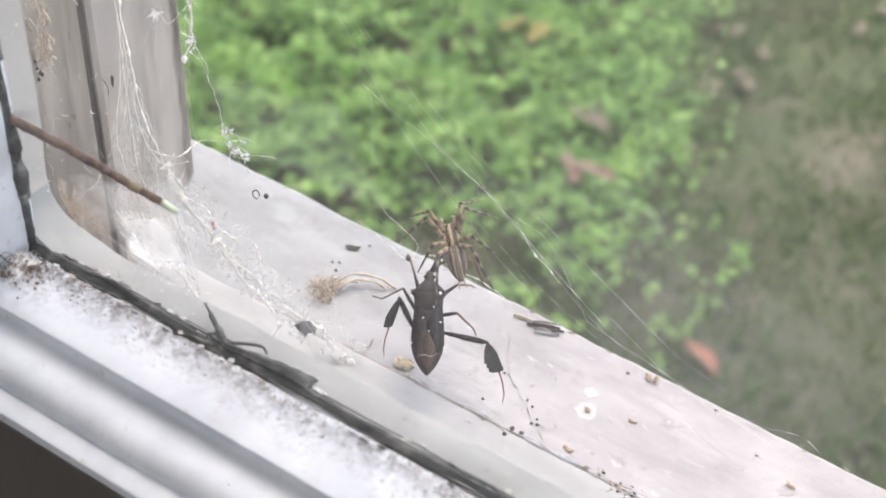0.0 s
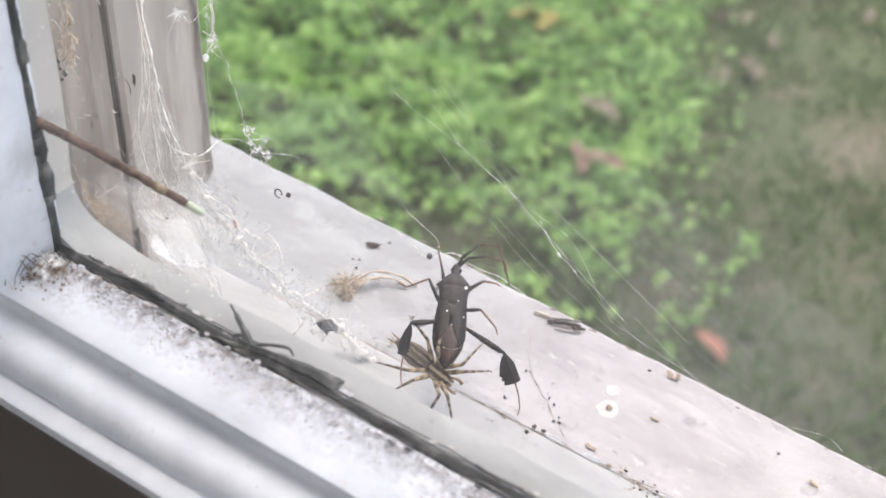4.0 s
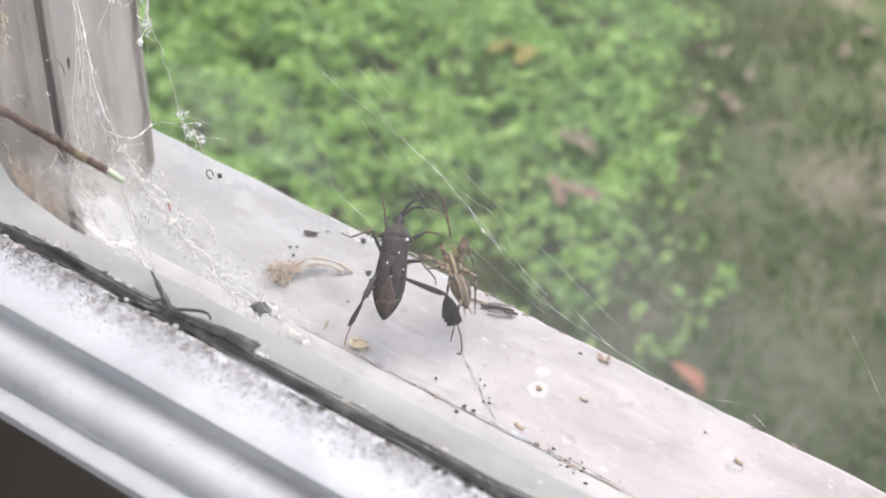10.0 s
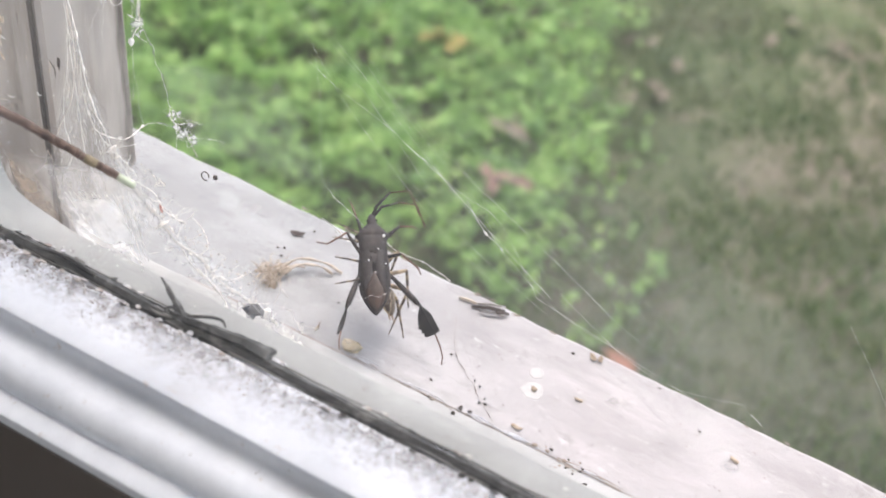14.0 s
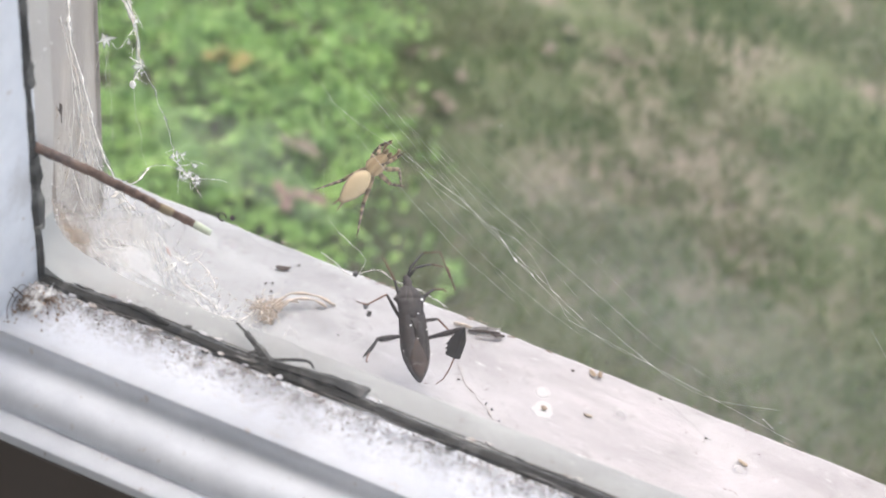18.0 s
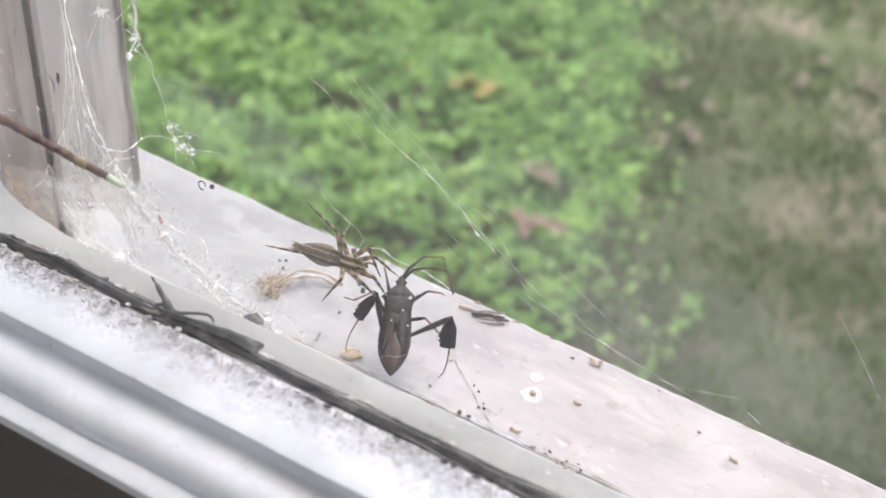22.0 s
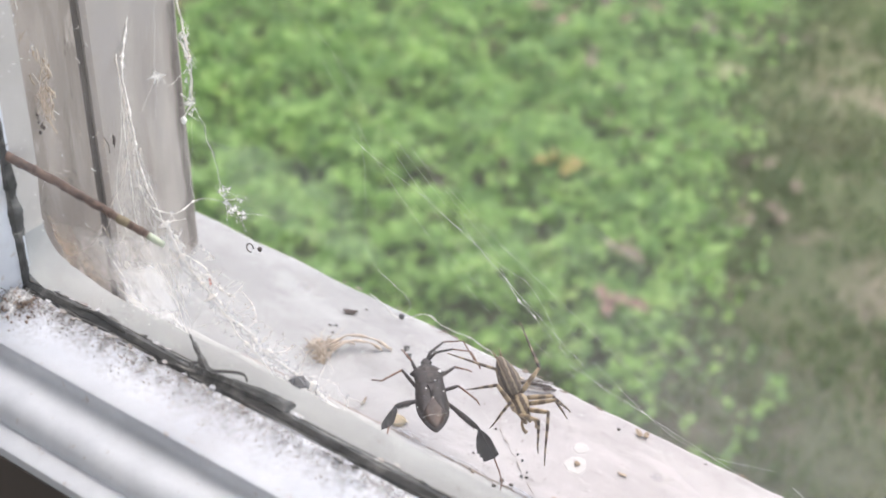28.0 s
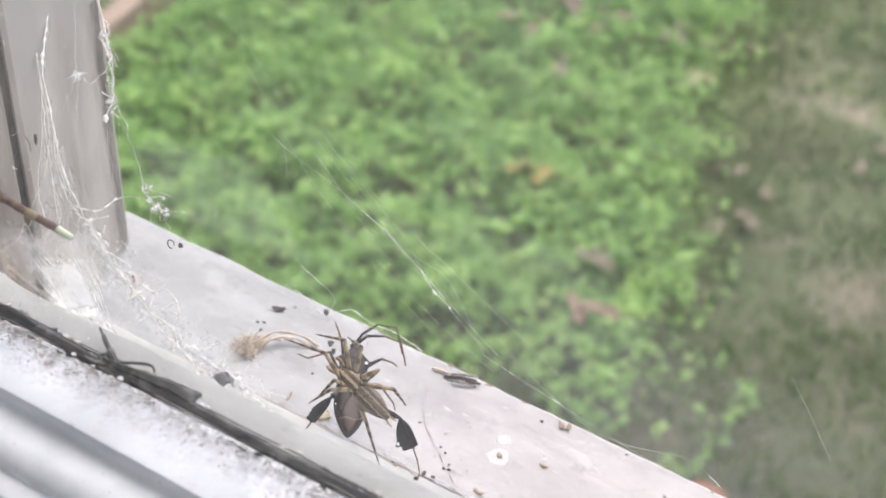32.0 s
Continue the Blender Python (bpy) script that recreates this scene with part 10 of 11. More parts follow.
    walk(spider_limbs['R2u'], [
        (0, pose(0.00157, 0.00085, 0.00000, 54.9, -0.0, -42.1)), (1, pose(0.00157, 0.00085, 0.00000, 21.0, 0.0, -93.2)),
        (2, pose(0.00157, 0.00085, 0.00000, 1.8, -0.0, -89.8)), (3, pose(0.00157, 0.00085, -0.00000, 0.8, -0.0, -91.2)),
        (3.1, pose(0.00157, 0.00085, -0.00000, 30.5, 7.3, -64.2)), (3.2, pose(0.00157, 0.00085, 0.00000, 60.3, -0.0, -37.1)),
        (3.5, pose(0.00157, 0.00085, 0.00000, 60.3, -0.0, -37.1)), (6, pose(0.00157, 0.00085, 0.00000, 57.1, -0.0, -43.3)),
        (7, pose(0.00157, 0.00085, 0.00000, 43.5, -0.0, -74.0)), (8, pose(0.00157, 0.00085, -0.00000, 36.2, 0.0, -76.9)),
        (9, pose(0.00157, 0.00085, -0.00000, 53.0, -0.0, -68.7)), (10, pose(0.00157, 0.00085, 0.00000, 62.7, -0.0, -28.6)),
        (10.33, pose(0.00157, 0.00085, 0.00000, 70.9, -11.0, -78.2)), (10.67, pose(0.00157, 0.00085, 0.00000, 84.9, -11.7, -129.8)),
        (11, pose(0.00157, 0.00085, 0.00000, 94.1, -1.5, -179.7)), (11.33, pose(0.00157, 0.00085, 0.00000, 85.6, -9.6, -133.6)),
        (11.67, pose(0.00157, 0.00085, 0.00000, 73.7, -8.9, -86.5)), (12, pose(0.00157, 0.00085, 0.00000, 66.1, 0.0, -40.7)),
        (13, pose(0.00157, 0.00085, -0.00000, 68.5, -0.0, -93.9)), (14, pose(0.00157, 0.00085, 0.00000, 36.9, -0.0, -84.9)),
        (15, pose(0.00157, 0.00085, 0.00000, 35.6, -0.0, -88.2)), (15.5, pose(0.00157, 0.00085, 0.00000, 44.6, -0.0, -92.1)),
        (17.5, pose(0.00157, 0.00085, 0.00000, 67.0, -0.0, -34.9)), (18, pose(0.00157, 0.00085, -0.00000, 79.8, -0.0, -28.7)),
        (18.5, pose(0.00157, 0.00085, 0.00000, 60.3, -0.0, -37.1)), (19, pose(0.00157, 0.00085, 0.00000, 50.7, -0.0, -46.6)),
        (19.5, pose(0.00157, 0.00085, -0.00000, 40.4, 5.0, -98.3)), (20, pose(0.00157, 0.00085, -0.00000, 30.0, -0.0, -150.0)),
        (20.33, pose(0.00157, 0.00085, -0.00000, 38.1, 9.2, -101.9)), (20.67, pose(0.00157, 0.00085, 0.00000, 50.5, 9.2, -52.3)),
        (21, pose(0.00157, 0.00085, 0.00000, 58.6, 0.0, -4.1)), (22, pose(0.00157, 0.00085, -0.00000, 62.9, -0.0, -28.4)),
        (23, pose(0.00157, 0.00085, -0.00000, 69.7, -0.0, -61.5)), (23.33, pose(0.00157, 0.00085, -0.00000, 72.1, 3.6, -5.3)),
        (23.67, pose(0.00157, 0.00085, 0.00000, 76.4, 3.6, 51.0)), (24, pose(0.00157, 0.00085, 0.00000, 78.8, -0.0, 107.2)),
        (24.33, pose(0.00157, 0.00085, 0.00000, 73.5, 5.9, 59.3)), (24.67, pose(0.00157, 0.00085, 0.00000, 65.6, 5.9, 10.8)),
        (25, pose(0.00157, 0.00085, 0.00000, 60.3, -0.0, -37.1)), (25.2, pose(0.00157, 0.00085, 0.00000, 60.3, -0.0, -37.1)),
        (25.35, pose(0.00157, 0.00085, 0.00000, 63.2, -1.0, -75.7)), (25.5, pose(0.00157, 0.00085, 0.00000, 66.1, -0.0, -114.3)),
        (26.5, pose(0.00157, 0.00085, 0.00000, 63.2, -1.0, -75.7)), (27.5, pose(0.00157, 0.00085, 0.00000, 60.3, -0.0, -37.1)),
        (27.67, pose(0.00157, 0.00085, -0.00000, 65.7, -6.1, -85.2)), (27.83, pose(0.00157, 0.00085, -0.00000, 73.8, -6.1, -133.8)),
        (28, pose(0.00157, 0.00085, -0.00000, 79.2, 0.0, 178.1)), (28.5, pose(0.00157, 0.00085, -0.00000, 41.7, -8.4, -157.4)),
        (29, pose(0.00157, 0.00085, 0.00000, 4.2, 0.0, -132.8)), (30, pose(0.00157, 0.00085, 0.00000, -25.5, 0.0, -132.5)),
        (30.5, pose(0.00157, 0.00085, -0.00000, 15.5, 8.0, -111.3)), (31, pose(0.00157, 0.00085, -0.00000, 56.5, -0.0, -90.2)),
        (32, pose(0.00157, 0.00085, 0.00000, 37.5, 0.0, -65.0))])
    walk(spider_limbs['R2l'], [
        (0, pose(0.00000, 0.00641, 0.00000, -100.1, -30.0, -24.0)), (1, pose(0.00000, 0.00641, 0.00000, -76.4, 0.7, 0.0)),
        (1.5, pose(0.00000, 0.00641, 0.00000, -46.3, 8.1, 28.6)), (2, pose(0.00000, 0.00641, 0.00000, -16.5, -0.0, 57.0)),
        (3, pose(0.00000, 0.00641, 0.00000, -15.2, 0.0, 57.6)), (3.07, pose(0.00000, 0.00641, 0.00000, -50.0, 4.4, 24.7)),
        (3.13, pose(0.00000, 0.00641, 0.00000, -81.9, -10.4, -5.0)), (3.2, pose(0.00000, 0.00641, 0.00000, -106.5, -37.6, -26.0)),
        (3.5, pose(0.00000, 0.00641, 0.00000, -106.5, -37.6, -26.0)), (4.33, pose(0.00000, 0.00641, 0.00000, -55.2, -32.4, -46.3)),
        (5.17, pose(0.00000, 0.00641, 0.00000, -12.2, -16.8, -54.6)), (6, pose(0.00000, 0.00641, 0.00000, 26.6, 0.0, -50.1)),
        (6.33, pose(0.00000, 0.00641, 0.00000, -13.8, -10.0, -32.4)), (6.67, pose(0.00000, 0.00641, 0.00000, -55.5, -5.9, -12.5)),
        (7, pose(0.00000, 0.00641, 0.00000, -94.0, 10.0, 0.0)), (8, pose(0.00000, 0.00641, 0.00000, -91.4, 5.5, -0.0)),
        (8.33, pose(0.00000, 0.00641, 0.00000, -76.6, 21.4, 52.5)), (8.67, pose(0.00000, 0.00641, 0.00000, -54.0, 18.8, 109.4)),
        (9, pose(0.00000, 0.00641, 0.00000, -43.5, -0.0, 160.2)), (9.5, pose(0.00000, 0.00641, 0.00000, -21.6, -19.8, -171.3)),
        (10, pose(0.00000, 0.00641, 0.00000, -9.0, -47.1, -146.2)), (10.5, pose(0.00000, 0.00641, 0.00000, 17.4, -5.0, -170.4)),
        (11, pose(0.00000, 0.00641, 0.00000, 29.7, 41.5, -177.8)), (11.5, pose(0.00000, 0.00641, 0.00000, -14.9, 13.2, -167.2)),
        (12, pose(0.00000, 0.00641, 0.00000, -61.3, 0.0, -140.3)), (13, pose(0.00000, 0.00641, 0.00000, -56.0, -0.0, 161.8)),
        (13.33, pose(0.00000, 0.00641, 0.00000, -49.3, -10.4, -148.2)), (13.67, pose(0.00000, 0.00641, 0.00000, -53.3, -22.1, -96.5)),
        (14, pose(0.00000, 0.00641, 0.00000, -66.1, -26.0, -40.6)), (14.33, pose(0.00000, 0.00641, 0.00000, -70.8, -12.8, 13.0)),
        (14.67, pose(0.00000, 0.00641, 0.00000, -63.1, -1.2, 64.0)), (15, pose(0.00000, 0.00641, 0.00000, -49.3, 0.0, 115.8)),
        (15.17, pose(0.00000, 0.00641, 0.00000, -30.6, 40.7, 163.6)), (15.33, pose(0.00000, 0.00641, 0.00000, 29.3, 41.6, -114.0)),
        (15.5, pose(0.00000, 0.00641, 0.00000, -68.0, -39.2, -55.6)), (16.5, pose(0.00000, 0.00641, 0.00000, -103.7, -27.9, -21.8)),
        (17.5, pose(0.00000, 0.00641, 0.00000, -125.9, -4.5, -1.9)), (17.67, pose(0.00000, 0.00641, 0.00000, -104.5, -47.7, -48.8)),
        (17.83, pose(0.00000, 0.00641, 0.00000, -34.6, -44.5, -139.0)), (18, pose(0.00000, 0.00641, 0.00000, -17.9, -0.0, 177.4)),
        (18.17, pose(0.00000, 0.00641, 0.00000, -23.4, -33.7, -149.6)), (18.33, pose(0.00000, 0.00641, 0.00000, -62.4, -54.1, -90.1)),
        (18.5, pose(0.00000, 0.00641, 0.00000, -106.5, -37.6, -26.0)), (19, pose(0.00000, 0.00641, 0.00000, -92.8, -28.2, -26.1)),
        (19.33, pose(0.00000, 0.00641, 0.00000, -54.7, -56.6, -87.5)), (19.67, pose(0.00000, 0.00641, 0.00000, -1.1, -38.6, -163.3)),
        (20, pose(0.00000, 0.00641, 0.00000, 5.4, -0.0, 160.1)), (21, pose(0.00000, 0.00641, 0.00000, -31.8, -0.0, -164.5)),
        (22, pose(0.00000, 0.00641, 0.00000, -55.9, -0.0, 174.1)), (23, pose(0.00000, 0.00641, 0.00000, -31.2, -0.0, 172.9)),
        (24, pose(0.00000, 0.00641, 0.00000, 10.9, -0.0, 179.9)), (24.33, pose(0.00000, 0.00641, 0.00000, 1.1, -39.1, -155.4)),
        (24.67, pose(0.00000, 0.00641, 0.00000, -54.0, -62.1, -89.4)), (25, pose(0.00000, 0.00641, 0.00000, -106.5, -37.6, -26.0)),
        (25.2, pose(0.00000, 0.00641, 0.00000, -106.5, -37.6, -26.0)), (25.3, pose(0.00000, 0.00641, 0.00000, -57.0, -69.9, -105.0)),
        (25.4, pose(0.00000, 0.00641, 0.00000, 2.1, -41.0, 167.0)), (25.5, pose(0.00000, 0.00641, 0.00000, -4.7, -0.0, 132.9)),
        (26.17, pose(0.00000, 0.00641, 0.00000, 2.1, -41.0, 167.0)), (26.83, pose(0.00000, 0.00641, 0.00000, -57.0, -69.9, -105.0)),
        (27.5, pose(0.00000, 0.00641, 0.00000, -106.5, -37.6, -26.0)), (27.67, pose(0.00000, 0.00641, 0.00000, -55.3, -70.0, -100.0)),
        (27.83, pose(0.00000, 0.00641, 0.00000, 7.7, -41.9, 174.5)), (28, pose(0.00000, 0.00641, 0.00000, 5.7, -0.0, 145.1)),
        (29, pose(0.00000, 0.00641, 0.00000, -32.9, -0.0, 115.9)), (30, pose(0.00000, 0.00641, 0.00000, -44.5, -0.0, 110.2)),
        (31, pose(0.00000, 0.00641, 0.00000, -39.3, -0.0, 134.6)), (32, pose(0.00000, 0.00641, 0.00000, -52.9, 0.0, 127.9))])
    walk(spider_limbs['R3u'], [
        (0, pose(0.00157, -0.00048, 0.00000, 52.8, -0.0, -133.3)), (1, pose(0.00157, -0.00048, 0.00000, 27.1, 0.0, -135.0)),
        (2, pose(0.00157, -0.00048, -0.00000, -27.0, 0.0, -124.6)), (3, pose(0.00157, -0.00048, 0.00000, -27.3, -0.0, -122.4)),
        (3.1, pose(0.00157, -0.00048, 0.00000, 15.1, -2.6, -129.1)), (3.2, pose(0.00157, -0.00048, 0.00000, 57.6, -0.0, -135.9)),
        (3.5, pose(0.00157, -0.00048, 0.00000, 57.6, -0.0, -135.9)), (4.75, pose(0.00157, -0.00048, -0.00000, 39.0, -4.5, -108.7)),
        (6, pose(0.00157, -0.00048, -0.00000, 20.5, -0.0, -81.5)), (7, pose(0.00157, -0.00048, -0.00000, -2.3, -0.0, -98.0)),
        (8, pose(0.00157, -0.00048, 0.00000, -5.1, -0.0, -107.3)), (9, pose(0.00157, -0.00048, -0.00000, 12.5, -0.0, -100.7)),
        (9.5, pose(0.00157, -0.00048, -0.00000, 25.0, -3.3, -130.5)), (10, pose(0.00157, -0.00048, 0.00000, 37.5, -0.0, -160.3)),
        (11, pose(0.00157, -0.00048, 0.00000, 9.0, -0.0, -141.2)), (11.5, pose(0.00157, -0.00048, -0.00000, 14.4, 2.0, -101.6)),
        (12, pose(0.00157, -0.00048, -0.00000, 19.9, 0.0, -62.1)), (13, pose(0.00157, -0.00048, -0.00000, 39.2, -0.0, -103.1)),
        (13.5, pose(0.00157, -0.00048, -0.00000, 23.5, 3.9, -130.8)), (14, pose(0.00157, -0.00048, 0.00000, 7.7, -0.0, -158.5)),
        (14.5, pose(0.00157, -0.00048, 0.00000, 1.9, -1.7, -125.3)), (15, pose(0.00157, -0.00048, 0.00000, -3.9, -0.0, -92.2)),
        (15.5, pose(0.00157, -0.00048, 0.00000, 19.4, -0.0, -147.8)), (16.5, pose(0.00157, -0.00048, 0.00000, 29.2, 3.0, -114.2)),
        (17.5, pose(0.00157, -0.00048, 0.00000, 39.1, -0.0, -80.6)), (17.67, pose(0.00157, -0.00048, -0.00000, 47.7, -13.0, -135.8)),
        (17.83, pose(0.00157, -0.00048, -0.00000, 63.7, -13.0, 166.3)), (18, pose(0.00157, -0.00048, -0.00000, 72.4, -0.0, 111.1)),
        (18.25, pose(0.00157, -0.00048, -0.00000, 65.0, -4.0, 167.6)), (18.5, pose(0.00157, -0.00048, 0.00000, 57.6, -0.0, -135.9)),
        (19, pose(0.00157, -0.00048, 0.00000, 50.8, -0.0, -122.4)), (20, pose(0.00157, -0.00048, 0.00000, 13.4, 0.0, -156.1)),
        (20.33, pose(0.00157, -0.00048, 0.00000, 23.2, 11.2, -108.4)), (20.67, pose(0.00157, -0.00048, -0.00000, 38.3, 11.2, -58.7)),
        (21, pose(0.00157, -0.00048, -0.00000, 48.2, -0.0, -11.0)), (21.5, pose(0.00157, -0.00048, -0.00000, 59.5, -4.7, -56.4)),
        (22, pose(0.00157, -0.00048, 0.00000, 70.8, 0.0, -101.7)), (23, pose(0.00157, -0.00048, 0.00000, 54.1, -0.0, -140.6)),
        (24, pose(0.00157, -0.00048, 0.00000, 64.9, 0.0, -157.8)), (25, pose(0.00157, -0.00048, 0.00000, 57.6, -0.0, -135.9)),
        (25.2, pose(0.00157, -0.00048, 0.00000, 57.6, -0.0, -135.9)), (25.5, pose(0.00157, -0.00048, -0.00000, 22.3, -0.0, -142.2)),
        (27.5, pose(0.00157, -0.00048, 0.00000, 57.6, -0.0, -135.9)), (28, pose(0.00157, -0.00048, -0.00000, 36.9, 0.0, -166.3)),
        (29, pose(0.00157, -0.00048, -0.00000, -0.2, -0.0, -157.9)), (30, pose(0.00157, -0.00048, 0.00000, -32.7, -0.0, -154.3)),
        (30.5, pose(0.00157, -0.00048, 0.00000, -3.8, 4.2, -138.1)), (31, pose(0.00157, -0.00048, 0.00000, 25.0, -0.0, -121.9)),
        (32, pose(0.00157, -0.00048, 0.00000, 38.3, 0.0, -118.7))])
    walk(spider_limbs['R3l'], [
        (0, pose(0.00000, 0.00557, 0.00000, -107.5, 20.9, 16.8)), (0.33, pose(0.00000, 0.00557, 0.00000, -68.7, 1.7, 7.1)),
        (0.67, pose(0.00000, 0.00557, 0.00000, -27.0, -6.9, -12.6)), (1, pose(0.00000, 0.00557, 0.00000, 15.0, 0.0, -32.9)),
        (2, pose(0.00000, 0.00557, 0.00000, -23.1, 0.0, -42.9)), (3, pose(0.00000, 0.00557, 0.00000, -25.9, -0.0, -44.7)),
        (3.1, pose(0.00000, 0.00557, 0.00000, -73.8, -0.2, -8.5)), (3.2, pose(0.00000, 0.00557, 0.00000, -115.6, 25.6, 17.7)),
        (3.5, pose(0.00000, 0.00557, 0.00000, -115.6, 25.6, 17.7)), (4.33, pose(0.00000, 0.00557, 0.00000, -84.3, 4.1, 3.0)),
        (5.17, pose(0.00000, 0.00557, 0.00000, -48.8, -6.0, -20.7)), (6, pose(0.00000, 0.00557, 0.00000, -12.3, -0.0, -45.7)),
        (7, pose(0.00000, 0.00557, 0.00000, 29.2, 0.0, -50.8)), (8, pose(0.00000, 0.00557, 0.00000, 34.4, -0.0, -36.7)),
        (9, pose(0.00000, 0.00557, 0.00000, 6.4, -0.0, -60.8)), (9.5, pose(0.00000, 0.00557, 0.00000, -34.6, -15.4, -44.3)),
        (10, pose(0.00000, 0.00557, 0.00000, -79.5, -15.4, -21.1)), (11, pose(0.00000, 0.00557, 0.00000, -28.4, -0.0, -0.3)),
        (12, pose(0.00000, 0.00557, 0.00000, -62.0, -0.0, -2.4)), (13, pose(0.00000, 0.00557, 0.00000, -69.6, 0.0, 34.1)),
        (14, pose(0.00000, 0.00557, 0.00000, -28.0, -0.6, -4.7)), (14.5, pose(0.00000, 0.00557, 0.00000, -32.6, -1.7, 30.7)),
        (15, pose(0.00000, 0.00557, 0.00000, -37.0, 0.0, 66.1)), (15.25, pose(0.00000, 0.00557, 0.00000, -43.3, 1.2, 31.1)),
        (15.5, pose(0.00000, 0.00557, 0.00000, -49.2, -1.4, -3.9)), (16.5, pose(0.00000, 0.00557, 0.00000, -63.9, 12.1, 22.1)),
        (17.5, pose(0.00000, 0.00557, 0.00000, -72.0, 30.5, 46.5)), (17.67, pose(0.00000, 0.00557, 0.00000, -42.8, 40.5, 105.8)),
        (17.83, pose(0.00000, 0.00557, 0.00000, -17.9, 25.5, 161.7)), (18, pose(0.00000, 0.00557, 0.00000, -15.4, 0.0, -155.7)),
        (18.17, pose(0.00000, 0.00557, 0.00000, -19.2, 41.3, 166.1)), (18.33, pose(0.00000, 0.00557, 0.00000, -81.0, 59.5, 79.3)),
        (18.5, pose(0.00000, 0.00557, 0.00000, -115.6, 25.6, 17.7)), (19, pose(0.00000, 0.00557, 0.00000, -93.6, 37.4, 38.5)),
        (19.5, pose(0.00000, 0.00557, 0.00000, -61.4, 26.6, 89.8)), (20, pose(0.00000, 0.00557, 0.00000, -49.0, -0.0, 126.6)),
        (20.33, pose(0.00000, 0.00557, 0.00000, -56.8, 14.7, 87.0)), (20.67, pose(0.00000, 0.00557, 0.00000, -73.2, 20.6, 43.4)),
        (21, pose(0.00000, 0.00557, 0.00000, -89.2, 14.1, -0.0)), (21.33, pose(0.00000, 0.00557, 0.00000, -87.3, 73.9, 2.4)),
        (21.67, pose(0.00000, 0.00557, 0.00000, 88.9, 46.2, 179.0)), (22, pose(0.00000, 0.00557, 0.00000, -61.5, -0.0, -176.1)),
        (23, pose(0.00000, 0.00557, 0.00000, -65.0, 0.0, 123.6)), (24, pose(0.00000, 0.00557, 0.00000, -37.7, 0.0, 111.0)),
        (24.5, pose(0.00000, 0.00557, 0.00000, -68.9, 28.8, 71.4)), (25, pose(0.00000, 0.00557, 0.00000, -115.6, 25.6, 17.7)),
        (25.2, pose(0.00000, 0.00557, 0.00000, -115.6, 25.6, 17.7)), (25.3, pose(0.00000, 0.00557, 0.00000, -80.4, 51.9, 76.5)),
        (25.4, pose(0.00000, 0.00557, 0.00000, -31.7, 36.5, 147.6)), (25.5, pose(0.00000, 0.00557, 0.00000, -23.1, -0.0, -173.8)),
        (26.17, pose(0.00000, 0.00557, 0.00000, -31.7, 36.5, 147.6)), (26.83, pose(0.00000, 0.00557, 0.00000, -80.4, 51.9, 76.5)),
        (27.5, pose(0.00000, 0.00557, 0.00000, -115.6, 25.6, 17.7)), (27.75, pose(0.00000, 0.00557, 0.00000, -77.0, 23.5, 61.1)),
        (28, pose(0.00000, 0.00557, 0.00000, -50.3, 0.0, 93.6)), (29, pose(0.00000, 0.00557, 0.00000, -71.2, -0.0, 120.5)),
        (29.5, pose(0.00000, 0.00557, 0.00000, -84.9, 8.3, 60.3)), (30, pose(0.00000, 0.00557, 0.00000, -98.9, 0.6, 0.0)),
        (30.33, pose(0.00000, 0.00557, 0.00000, -82.1, -27.3, -51.9)), (30.67, pose(0.00000, 0.00557, 0.00000, -45.6, -27.6, -117.1)),
        (31, pose(0.00000, 0.00557, 0.00000, -28.3, -0.0, -169.3)), (32, pose(0.00000, 0.00557, 0.00000, -19.9, -0.0, -172.9))])
